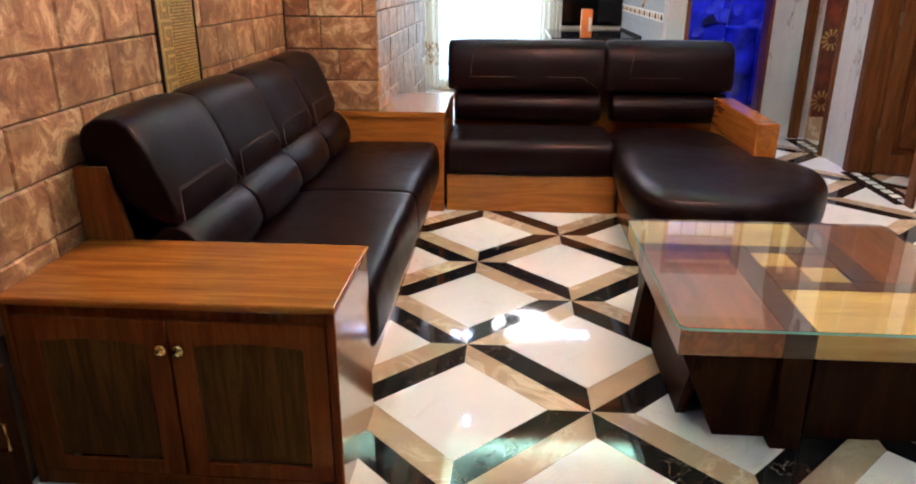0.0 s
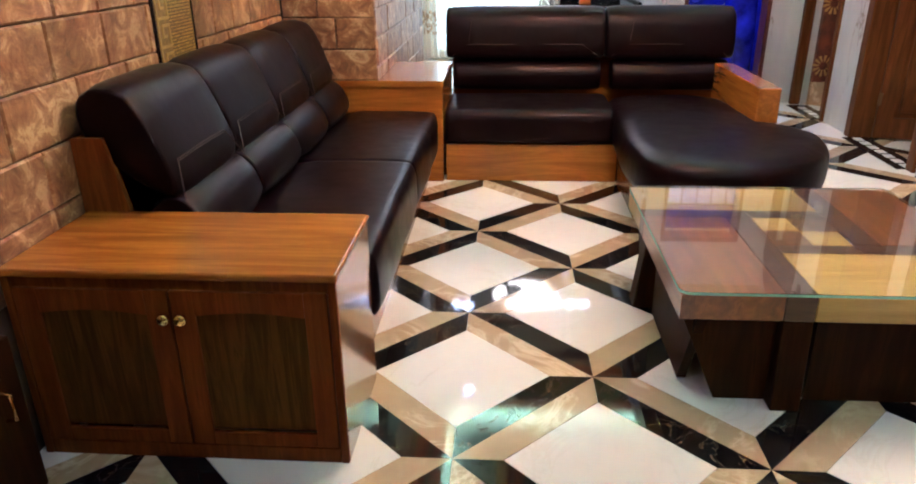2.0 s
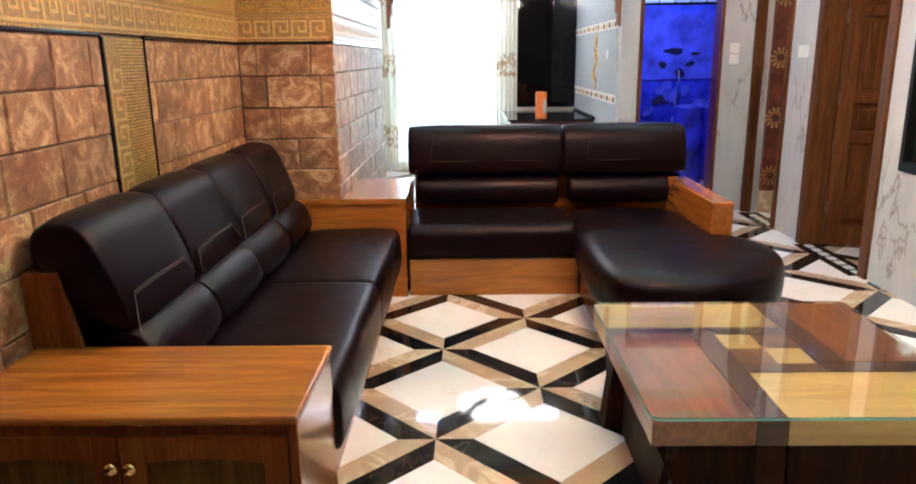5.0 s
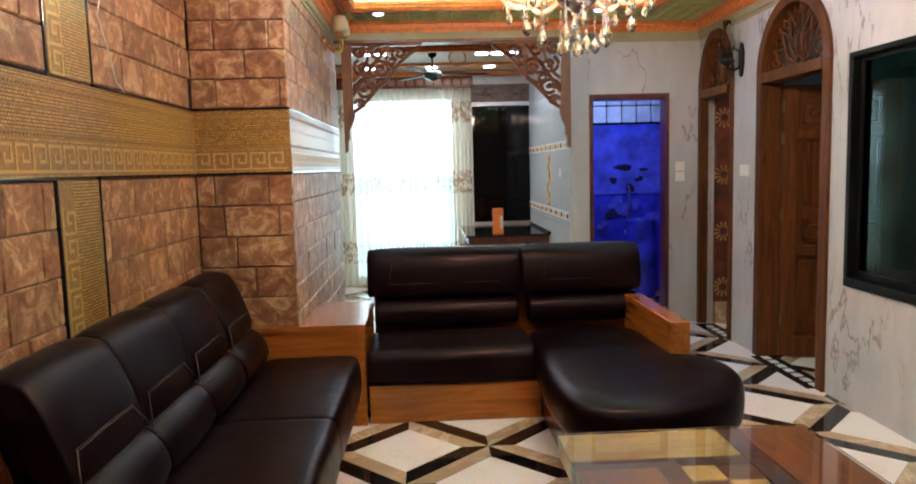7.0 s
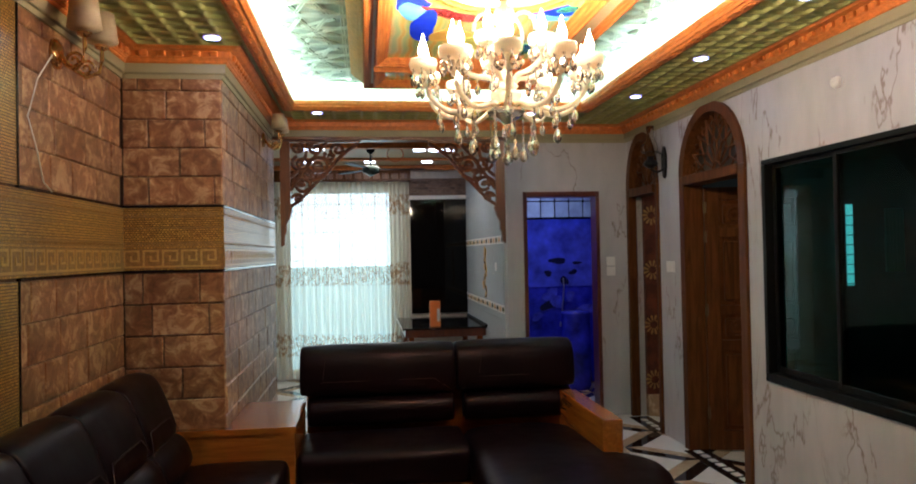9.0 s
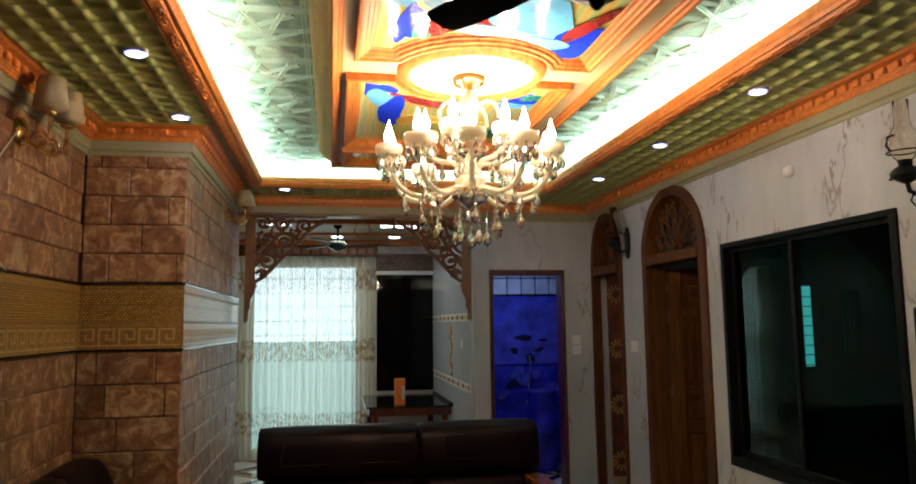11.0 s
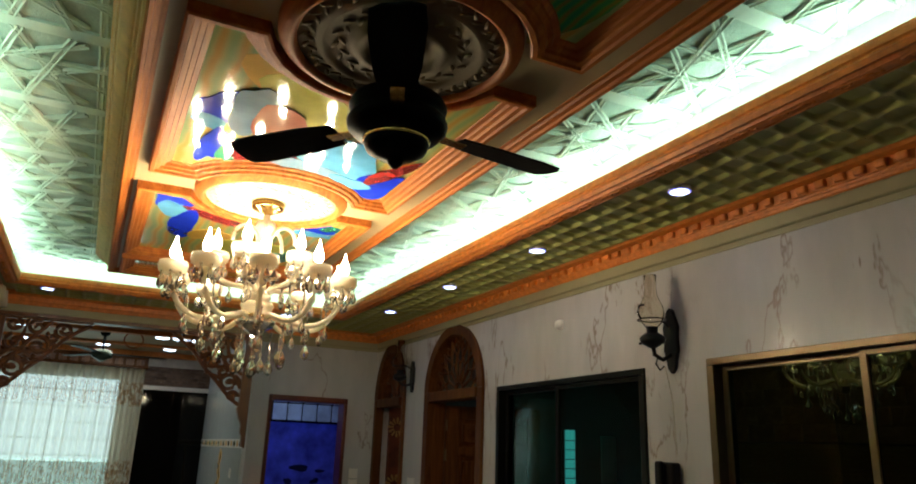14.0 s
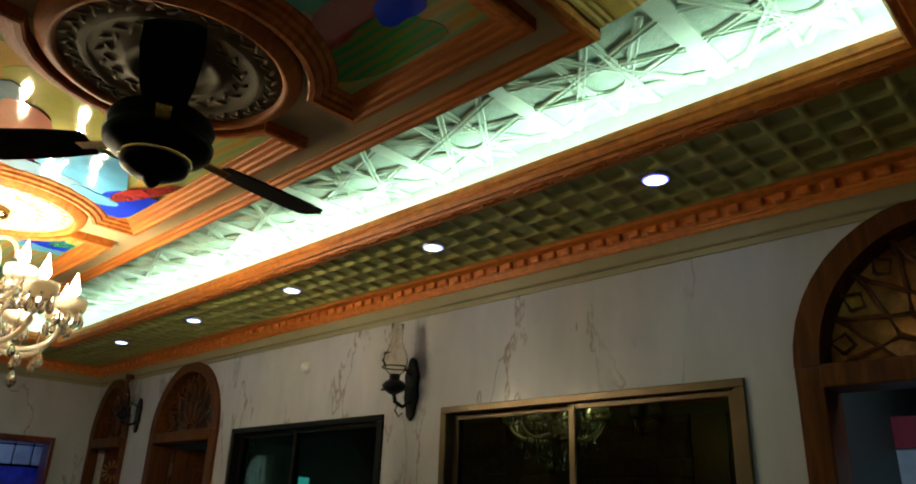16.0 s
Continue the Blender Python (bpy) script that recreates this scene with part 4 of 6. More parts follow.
part("gilt_band", lathe(bmesh.new(), [(0.062, 0.231), (0.073, 0.227), (0.074, 0.219), (0.062, 0.215)], seg=28), M["gold"], ch, "ribbed gilt band", True)
part("bobeche", lathe(bmesh.new(), [(0.060, 0.216), (0.080, 0.208), (0.086, 0.196), (0.078, 0.184), (0.060, 0.172), (0.034, 0.158), (0.012, 0.144)], seg=14), M["crystal"], ch, "faceted crystal bowl")
for k in range(5):
    a = 2 * math.pi * k / 5 + 0.75
    pts = [((0.028 + 0.075 * (1 - math.cos(t)) / 1.2 * 0.9) * math.cos(a), (0.028 + 0.075 * (1 - math.cos(t)) / 1.2 * 0.9) * math.sin(a), 0.555 + 0.075 * math.sin(t)) for t in [0.23 * i for i in range(15)]]
    part("crown_scroll", tube(bmesh.new(), pts, 0.0085, 7), M["ivory"], ch, "", True)


def mesh_of(name, bm, mat, smooth=True):
    me = bpy.data.meshes.new(name)
    for f in bm.faces:
        f.smooth = smooth
    bm.to_mesh(me)
    bm.free()
    me.materials.append(mat)
    return me


def put_mesh(name, me, parent, m):
    o = new(name, me)
    o.parent = parent
    o.matrix_basis = m
    return o


cup_me = mesh_of("drip_cup", lathe(bmesh.new(), [(0.014, -0.016), (0.040, -0.016), (0.056, -0.005), (0.061, 0.016), (0.057, 0.036), (0.051, 0.036), (0.050, 0.012), (0.012, 0.008)], seg=18), M["ivory"])
can_me = mesh_of("candle", lathe(bmesh.new(), [(0.013, 0.006), (0.013, 0.045), (0.010, 0.048)], seg=12), M["candle"])
bul_me = mesh_of("bulb", lathe(bmesh.new(), [(0.008, 0.046), (0.019, 0.062), (0.0205, 0.080), (0.014, 0.102), (0.006, 0.126), (0.001, 0.148)], seg=12), M["flame"])
drop_me = mesh_of("crystal_drop", lathe(bmesh.new(), [(0.001, 0.0), (0.006, -0.010), (0.006, -0.015), (0.002, -0.021), (0.010, -0.038), (0.0150, -0.054), (0.012, -0.068), (0.001, -0.078)], seg=6), M["crystal"], False)
bead_me = mesh_of("crystal_chain", lathe(bmesh.new(), [p for k in range(9) for p in ((0.0014, -0.011 * k), (0.0062, -0.011 * k - 0.0055))] + [(0.001, -0.1)], seg=6), M["crystal"], False)


def arm_mesh(r, z_tip, dip, z_hub):
    c = [(0.05, z_hub), (r * 0.40, z_hub + 0.05), (r * 0.42, z_tip - dip * 2.1), (r * 1.02, z_tip - dip * 1.75), (r, z_tip)]
    pts = []
    for i in range(23):
        s = i / 22
        w = [(1 - s) ** 4, 4 * s * (1 - s) ** 3, 6 * s * s * (1 - s) ** 2, 4 * s ** 3 * (1 - s), s ** 4]
        pts.append((sum(a * p[0] for a, p in zip(w, c)), 0, sum(a * p[1] for a, p in zip(w, c))))
    return mesh_of("arm", tube(bmesh.new(), pts, 0.0115, 8), M["ivory"])


for count, r, tip, dip, hub, off in ((10, 0.372, 0.372, 0.112, 0.215, 0.15), (5, 0.20, 0.462, 0.055, 0.33, 0.4)):
    me = arm_mesh(r, tip - 0.01, dip, hub)
    for k in range(count):
        a = 2 * math.pi * k / count + off
        rot = Matrix.Rotation(a, 4, "Z")
        arm = put_mesh("arm", me, ch, rot)
        tipm = Matrix.Translation((r, 0, tip))
        put_mesh("drip_cup", cup_me, arm, tipm)
        put_mesh("candle", can_me, arm, tipm)
        put_mesh("bulb", bul_me, arm, tipm)
        for j in range(7):
            b = 2 * math.pi * j / 7 + 0.3
            put_mesh("crystal_drop", drop_me, arm, Matrix.Translation((r + 0.046 * math.cos(b), 0.046 * math.sin(b), tip)))
        put_mesh("crystal_drop", drop_me, arm, Matrix.Translation((r * 0.62, 0, tip - dip - 0.055)))
        put_mesh("crystal_chain", bead_me, arm, Matrix.Translation((r * 0.82, 0, tip - dip * 0.62)))
        put_mesh("crystal_drop", drop_me, arm, Matrix.Translation((r * 0.82, 0, tip - dip * 0.62 - 0.098)))
for k in range(15):
    a = 2 * math.pi * k / 15
    rr, z = ((0.075, 0.165), (0.15, 0.20), (0.225, 0.235))[k % 3]
    big = Matrix.Diagonal((1.35, 1.35, 1.2, 1))
    put_mesh("crystal_chain", bead_me, ch, Matrix.Translation((rr * math.cos(a), rr * math.sin(a), z)))
    put_mesh("crystal_drop", drop_me, ch, Matrix.Translation((rr * math.cos(a), rr * math.sin(a), z - 0.098)) @ big)
put_mesh("crystal_chain", bead_me, ch, Matrix.Translation((0, 0, 0.15)))
put_mesh("crystal_drop", drop_me, ch, Matrix.Translation((0, 0, 0.06)) @ Matrix.Diagonal((1.5, 1.5, 1.3, 1)))

# ceiling fan
M["fan_black"] = plain("black_lacquer", (0.003, 0.0025, 0.0025), 0.45, 0, 0.2)
M["fan_black"].node_tree.nodes["Principled BSDF"].inputs["Specular IOR Level"].default_value = 0.03
fan = thing("ceiling_fan", FA[0], FA[1], 2.40, "black ceiling fan hanging from the plaster rose", "ceiling fan")
part("canopy", lathe(bmesh.new(), [(0.06, 0.345), (0.055, 0.31), (0.025, 0.29), (0.016, 0.285)], seg=24), M["fan_black"], fan, "", True)
part("rod", lathe(bmesh.new(), [(0.014, 0.30), (0.014, 0.235), (0.03, 0.225)], seg=14), M["fan_black"], fan)
part("collar", lathe(bmesh.new(), [(0.015, 0.272), (0.048, 0.266), (0.054, 0.255), (0.054, 0.240), (0.044, 0.228)], seg=26), M["fan_black"], fan, "", True)
part("motor", lathe(bmesh.new(), [(0.03, 0.232), (0.052, 0.226), (0.060, 0.212), (0.100, 0.205), (0.126, 0.192), (0.134, 0.176), (0.130, 0.160), (0.118, 0.152), (0.128, 0.144), (0.137, 0.128), (0.134, 0.112), (0.118, 0.096), (0.092, 0.086), (0.085, 0.08)], seg=32), M["fan_black"], fan, "fluted black motor housing", True)
part("lower_cap", lathe(bmesh.new(), [(0.085, 0.08), (0.088, 0.07), (0.08, 0.05), (0.05, 0.032), (0.022, 0.025), (0.018, 0.012), (0.006, 0.0)], seg=28), M["fan_black"], fan, "", True)
part("cap_ring", lathe(bmesh.new(), [(0.086, 0.084), (0.091, 0.078), (0.086, 0.072)], seg=28), M["gold"], fan, "thin gilt ring", True)
for k in range(3):
    rot = Matrix.Rotation(radians(8 + 120 * k), 4, "Z")
    bm = bmesh.new()
    pts = [(0.19, -0.045), (0.30, -0.058), (0.46, -0.064), (0.535, -0.058), (0.55, -0.03), (0.55, 0.03), (0.535, 0.058), (0.46, 0.064), (0.30, 0.058), (0.19, 0.045)]
    prism(bm, pts, "z", 0.128, 0.134)
    bmesh.ops.rotate(bm, cent=(0.3, 0, 0.131), matrix=Matrix.Rotation(radians(10), 3, "X"), verts=bm.verts)
    bm.transform(rot)
    bl = part("blade", bm, M["fan_black"], fan)
    bm = boxed(0.10, -0.018, 0.122, 0.22, 0.018, 0.128, 0.002)
    bm.transform(rot)
    part("blade_iron", bm, M["gold"], bl, "gilt blade bracket")

# downlights
# emissive ring added to draw the blue halo round each downlight
M["halo_blue"] = glow("blue_halo_glow", (0.20, 0.18, 1.0), 9.0)
for dx, dy in DOWNLIGHTS:
    t = thing("downlight", dx, dy, SOFFIT, "small round recessed downlight in the soffit", "downlight", "soffit downlights")
    part("trim_ring", lathe(bmesh.new(), [(0.036, 0.0), (0.037, -0.0195), (0.044, -0.0205), (0.048, -0.018), (0.049, 0.0)], seg=24), M["white_plastic"], t, "", True)
    part("lens_rim", lathe(bmesh.new(), [(0.045, -0.0206), (0.041, -0.0225), (0.036, -0.0205)], seg=24), M["halo_blue"], t, "glowing ring added for the bluish halo", True)
    part("lens", lathe(bmesh.new(), [(0.038, -0.018), (0.038, -0.0225), (0.002, -0.0235)], seg=20), M["downlight"], t, "glowing lens")
# ---- doors, windows and wall fittings ----
def fret_arch(t, ya, yb, spring, top, cx, mat, seed):
    """A carved openwork half-round: petal loops on a fan of ribs, in the local plane x = cx."""
    c, r, h = (ya + yb) / 2, (yb - ya) / 2 - 0.055, top - spring - 0.055
    def P(a, k):
        return (cx, c + r * k * math.cos(a), spring + h * k * math.sin(a))
    for i in range(9):
        a = math.pi * (i + 0.0) / 8
        part("rib", tube(bmesh.new(), [P(a, 0.14), P(a, 0.34)], 0.010, 6), mat, t)
    for i in range(8):
        a0, a1 = math.pi * i / 8, math.pi * (i + 1) / 8
        am = (a0 + a1) / 2
        part("petal", tube(bmesh.new(), [P(a0, 0.34), P(a0 + 0.02, 0.48), P(am, 0.60), P(a1 - 0.02, 0.48), P(a1, 0.34)], 0.010, 6), mat, t)
        part("petal", tube(bmesh.new(), [P(am, 0.60), P(am - 0.10, 0.74), P(a0 + 0.03, 0.84), P(a0, 0.98)], 0.010, 6), mat, t)
        part("petal", tube(bmesh.new(), [P(am, 0.60), P(am + 0.10, 0.74), P(a1 - 0.03, 0.84), P(a1, 0.98)], 0.010, 6), mat, t)
        part("petal", tube(bmesh.new(), [P(am - 0.09, 0.86), P(am, 0.78), P(am + 0.09, 0.86), P(am, 0.97), P(am - 0.09, 0.86)], 0.008, 6), mat, t)
    part("fan_hub", tube(bmesh.new(), [P(math.pi * i / 10, 0.14) for i in range(11)], 0.012, 6), mat, t)


def door_frame(name, ya, yb, top, label, bar=2.07, wide=0.075, deep=0.14):
    t = thing(name, X1, (ya + yb) / 2, 0, label, "door", kind="structure")
    o = (ya + yb) / 2
    a, b = ya - o, yb - o
    for y0, y1 in ((a - 0.012, a + wide), (b - wide, b + 0.012)):
        part("jamb", boxed(-0.022, y0, 0, deep, y1, 2.14, 0.005), M["door_wood"], t)
    outer, inner = arch_pts(a - 0.012, b + 0.012, 2.14, top + 0.012, 20), arch_pts(a + 0.07, b - 0.07, 2.14, top - 0.06, 20)
    part("arch", prism(bmesh.new(), outer + inner[::-1], "x", -0.022, 0.14), M["door_wood"], t, "curved wooden arch")
    part("transom", boxed(-0.03, a + 0.07, bar, 0.12, b - 0.07, bar + 0.075, 0.006), M["door_wood"], t, "heavy transom rail")
    fret_arch(t, a + 0.015, b - 0.015, bar + 0.075, top, 0.05, M["door_wood"], 1)
    return t


M["amber_glass"] = plain("amber_textured_glass", (0.62, 0.27, 0.06), 0.3, 0, 0.3, 30, 0.4)
# dark sheet added in place of the unlit space behind the openwork
M["dark_void"] = plain("painted_dark_backing", (0.05, 0.04, 0.03), 0.7)
for nm, a, b, top in DOORS:
    d = door_frame(nm, a, b, top, "arched wooden door frame with a carved openwork transom", wide=0.04 if nm == "door_1" else 0.075, deep=0.06 if nm == "door_1" else 0.14)
    o = (a + b) / 2
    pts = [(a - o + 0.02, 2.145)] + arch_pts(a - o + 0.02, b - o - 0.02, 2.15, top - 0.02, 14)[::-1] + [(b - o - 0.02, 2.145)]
    part("backing", prism(bmesh.new(), pts, "x", 0.10, 0.115), M["amber_glass" if nm == "door_3" else "dark_void"], d, "sheet behind the openwork, amber at door_3, painted darkness at the others")

# open leaf of the second door
leaf = thing("door_leaf", 2.812, 2.868, 0.0, "carved brown wooden door leaf standing open inwards", "door", turn=-14)
part("stile", boxed(0.0, -0.026, 0.01, 0.11, 0.02, 2.05, 0.003), M["door_wood"], leaf)
part("stile", boxed(0.69, -0.026, 0.01, 0.80, 0.02, 2.05, 0.003), M["door_wood"], leaf)
for z0, z1 in ((0.01, 0.16), (0.78, 0.86), (1.06, 1.13), (1.66, 1.73), (1.95, 2.05)):
    part("rail", boxed(0.11, -0.026, z0, 0.69, 0.02, z1, 0.003), M["door_wood"], leaf)
part("mullion", boxed(0.36, -0.026, 0.16, 0.44, 0.02, 1.95, 0.003), M["door_wood"], leaf)
for z0, z1 in ((0.16, 0.78), (0.86, 1.06), (1.13, 1.66), (1.73, 1.95)):
    for x0, x1 in ((0.11, 0.36), (0.44, 0.69)):
        p = part("panel", boxed(x0, -0.004, z0, x1, 0.004, z1), M["door_wood"], leaf)
        part("raised_field", boxed(x0 + 0.03, -0.022, z0 + 0.03, x1 - 0.03, -0.003, z1 - 0.03, 0.015, 1), M["door_wood"], p)
        if z1 - z0 < 0.3:
            bm = lathe(bmesh.new(), [(0.062, 0), (0.058, 0.008), (0.048, 0.010), (0.042, 0.003), (0.028, 0.004), (0.020, 0.012), (0.004, 0.014)], seg=18)
            bmesh.ops.rotate(bm, cent=(0, 0, 0), matrix=Matrix.Rotation(radians(90), 3, "X"), verts=bm.verts)
            bmesh.ops.translate(bm, vec=((x0 + x1) / 2, -0.020, (z0 + z1) / 2), verts=bm.verts)
            part("rosette", bm, M["door_wood"], p, "carved rosette", True)
M["steel"] = plain("brushed_steel", (0.5, 0.47, 0.42), 0.35, 1.0)
for z in (0.25, 1.05, 1.62, 1.85):
    part("hinge", boxed(-0.012, -0.036, z, 0.012, -0.027, z + 0.09, 0.003), M["bronze_frame"], leaf, "dull bronze butt hinge")

# floral wall behind the first door
M["floral"], _n, _l, _p = material("red_brown_floral_paper")
_v = coords(_n, _l, (1, 1, 1), offset=False)
_l.new(ramp(_n, _l, noise_tex(_n, _l, _v, 7.0, 3), [(0.4, (0.07, 0.016, 0.006)), (0.6, (0.16, 0.035, 0.012))]), _p.inputs["Base Color"])
_p.inputs["Roughness"].default_value = 0.6
M["petal_gold"] = plain("gold_flower_print", (0.42, 0.25, 0.08), 0.6)
M["petal_red"] = plain("red_flower_print", (0.30, 0.05, 0.015), 0.6)
fw = thing("wall_floral", 3.6, 4.10, 0, "dark red wallpaper with golden flowers above a cream skirting", "wall", kind="structure")
part("paper", boxed(-0.79, -0.02, 0.2, 1.8, 0.08, 2.8), M["floral"], fw)
part("skirting", boxed(-0.79, -0.03, 0.0, 1.8, 0.08, 0.2), M["tile_tan"], fw, "cream stone skirting")
pet = bmesh.new()
for k in range(12):
    a = 2 * math.pi * k / 12
    vs = [pet.verts.new((rr * math.cos(a + da), 0, rr * math.sin(a + da))) for rr, da in ((0.035, -0.17), (0.085, -0.15), (0.095, 0.0), (0.085, 0.15), (0.035, 0.17))]
    pet.faces.new(vs)
bmesh.ops.solidify(pet, geom=pet.faces[:], thickness=0.002)
flower_me = mesh_of("flower", pet, M["petal_gold"], False)
bud = bmesh.new()
bmesh.ops.create_circle(bud, cap_ends=True, radius=0.05, segments=7)
bmesh.ops.rotate(bud, cent=(0, 0, 0), matrix=Matrix.Rotation(radians(90), 3, "X"), verts=bud.verts)
bud_me = mesh_of("bud", bud, M["petal_red"], False)
rng = random.Random(5)
for i in range(6):
    for j in range(9):
        x, z = -0.72 + 0.27 * i + (0.13 if j % 2 else 0), 0.34 + 0.26 * j
        put_mesh("flower", flower_me, fw, Matrix.Translation((x, -0.0235, z)) @ Matrix.Rotation(rng.uniform(0, 1), 4, "Y"))
        put_mesh("bud", bud_me, fw, Matrix.Translation((x + 0.13, -0.0215, z + 0.02)))

# windows in the right wall
def tinted(name, colour, trans, rough=0.02):
    m, n, l, p = material(name)
    p.inputs["Base Color"].default_value = (*colour, 1)
    p.inputs["Roughness"].default_value, p.inputs["Transmission Weight"].default_value = rough, trans
    p.inputs["IOR"].default_value = 1.5
    return m


M["teal_glass"] = tinted("teal_tinted_glass", (0.10, 0.46, 0.40), 1.0)
M["teal_glass"].node_tree.nodes["Principled BSDF"].inputs["IOR"].default_value = 1.25
M["dark_glass"] = tinted("green_black_glass", (0.001, 0.002, 0.001), 0.0)
M["dark_glass"].node_tree.nodes["Principled BSDF"].inputs["IOR"].default_value = 1.40
M["dark_glass"].node_tree.nodes["Principled BSDF"].inputs["Specular Tint"].default_value = (0.75, 1.0, 0.5, 1)
for (nm, a, b, zb, zt), fm, gm, lab in zip(WINDOWS, ("black_frame", "bronze_frame"), ("teal_glass", "dark_glass"), ("sliding window with teal glass in a black frame", "sliding window with dark glass in a bronze frame")):
    t = thing(nm, X1, (a + b) / 2, 0, lab, "window", kind="structure")
    h = (b - a) / 2
    for y0, y1, z0, z1 in ((-h, h, zt - 0.032, zt), (-h, h, zb, zb + 0.055), (-h, -h + 0.04, zb + 0.055, zt - 0.032), (h - 0.04, h, zb + 0.055, zt - 0.032)):
        part("window_frame", boxed(-0.016, y0, z0, 0.10, y1, z1, 0.004), M[fm], t)
    mid = 0.06 if nm == "window_1" else 0.0
    for s, x in ((-1, 0.012), (1, 0.038)):
        y0, y1 = (-h + 0.04, mid + 0.016) if s < 0 else (mid - 0.016, h - 0.04)
        z0, z1 = zb + 0.058, zt - 0.034
        sash = part("sash", boxed(x, y0, z0, x + 0.022, y0 + 0.03, z1, 0.003), M[fm], t)
        part("sash_stile", boxed(x, y1 - 0.03, z0, x + 0.022, y1, z1, 0.003), M[fm], sash)
        part("sash_rail", boxed(x + 0.001, y0 + 0.03, z0, x + 0.021, y1 - 0.03, z0 + 0.04, 0.003), M[fm], sash)
        part("sash_rail", boxed(x + 0.001, y0 + 0.03, z1 - 0.022, x + 0.021, y1 - 0.03, z1, 0.003), M[fm], sash)
        g = part("pane", boxed(x + 0.008, y0 + 0.028, z0 + 0.036, x + 0.013, y1 - 0.028, z1 - 0.020), M[gm], sash, "tinted glass pane")

# inner window of the teal room, with grille and curtain
iw = thing("window_3", 4.25, 3.11, 0, "bright grilled window of the side room", "window", kind="structure")
part("pane", boxed(-0.13, -0.012, 1.24, 0.0, -0.004, 1.92), glow("bright_frosted_pane", (0.75, 1.0, 0.95), 1.7), iw)
for k in range(8):
    part("bar", boxed(-0.13, -0.03, 1.25 + 0.082 * k, 0.0, -0.014, 1.257 + 0.082 * k), M["black_frame"], iw)
M["room_cloth"] = plain("pale_green_cloth", (0.42, 0.55, 0.50), 0.8)
for x0, x1, z0, z1 in ((3.55, 3.66, 0.85, 1.98), (4.52, 4.68, 1.35, 1.88)):
    bm = bmesh.new()
    rows = [[bm.verts.new((x0 + (x1 - x0) * k / 24, 3.06 + 0.02 * math.sin(k * 1.3), z)) for k in range(25)] for z in (z0, z1)]
    for k in range(24):
        bm.faces.new((rows[0][k], rows[0][k + 1], rows[1][k + 1], rows[1][k]))
    bmesh.ops.solidify(bm, geom=bm.faces[:], thickness=0.003)
    solid("curtain", bm, M["room_cloth"], "pale green curtain hanging in the dim side room", "curtain", group="side room curtains", smooth=True)

# lantern wall lamps on the marble wall
M["iron"] = plain("black_cast_iron", (0.004, 0.0037, 0.0035), 0.45)
M["iron"].node_tree.nodes["Principled BSDF"].inputs["Specular IOR Level"].default_value = 0.22
M["chimney"] = tinted("clear_lamp_glass", (0.98, 0.95, 0.88), 1.0)
M["chimney"].node_tree.nodes["Principled BSDF"].inputs["IOR"].default_value = 1.15


def lantern(y, z, s):
    t = thing("wall_lantern", X1, y, z, "oil lamp style wall lantern with glass chimney on black iron", "wall lamp", "marble wall lanterns")
    plate = [(0.0, -0.19), (0.022, -0.165), (0.030, -0.12), (0.044, -0.08), (0.040, -0.02), (0.046, 0.03), (0.030, 0.075), (0.018, 0.11), (0.0, 0.125), (-0.018, 0.11), (-0.030, 0.075), (-0.046, 0.03), (-0.040, -0.02), (-0.044, -0.08), (-0.030, -0.12), (-0.022, -0.165)]
    part("back_plate", prism(bmesh.new(), [(p[0] * s, p[1] * s) for p in plate], "x", -0.022, -0.001), M["iron"], t)
    part("bracket", tube(bmesh.new(), [(-0.02, 0, -0.10 * s), (-0.07, 0, -0.13 * s), (-0.12, 0, -0.11 * s), (-0.13, 0, -0.06 * s)], 0.010), M["iron"], t)
    part("font", lathe(bmesh.new(), [(0.012, -0.08), (0.055, -0.055), (0.062, -0.035), (0.045, -0.015), (0.026, -0.005), (0.028, 0.02)], -0.13, 0, 0, 20), M["iron"], t, "black oil font", True)
    part("ring", tube(bmesh.new(), [(-0.13 + 0.066 * math.cos(a / 8 * math.pi), 0.066 * math.sin(a / 8 * math.pi), 0.055) for a in range(17)], 0.0035, 6), M["iron"], t)
    part("holder", tube(bmesh.new(), [(-0.02, 0, 0.03), (-0.05, 0, 0.05), (-0.064, 0, 0.055)], 0.005), M["iron"], t)
    part("scroll", tube(bmesh.new(), [(-0.195, 0, 0.055), (-0.215, 0.0, 0.08), (-0.205, 0, 0.115), (-0.175, 0, 0.125)], 0.005), M["iron"], t)
    part("chimney", lathe(bmesh.new(), [(0.030, 0.02), (0.05, 0.045), (0.062, 0.085), (0.055, 0.125), (0.034, 0.165), (0.028, 0.20), (0.031, 0.275), (0.029, 0.275), (0.026, 0.20), (0.032, 0.163), (0.052, 0.124), (0.059, 0.085), (0.047, 0.047), (0.028, 0.024)], -0.13, 0, 0, 22), M["chimney"], t, "clear glass chimney", True)
    part("wick_knob", lathe(bmesh.new(), [(0.004, 0), (0.009, 0.004), (0.004, 0.01)], -0.205, 0, -0.07, 10), M["iron"], t)
    part("hook", tube(bmesh.new(), [(-0.10, 0, -0.12 * s), (-0.105, 0.012, -0.15 * s), (-0.09, 0.0, -0.18 * s), (-0.075, -0.012, -0.16 * s)], 0.004, 6), M["iron"], t)
    return t


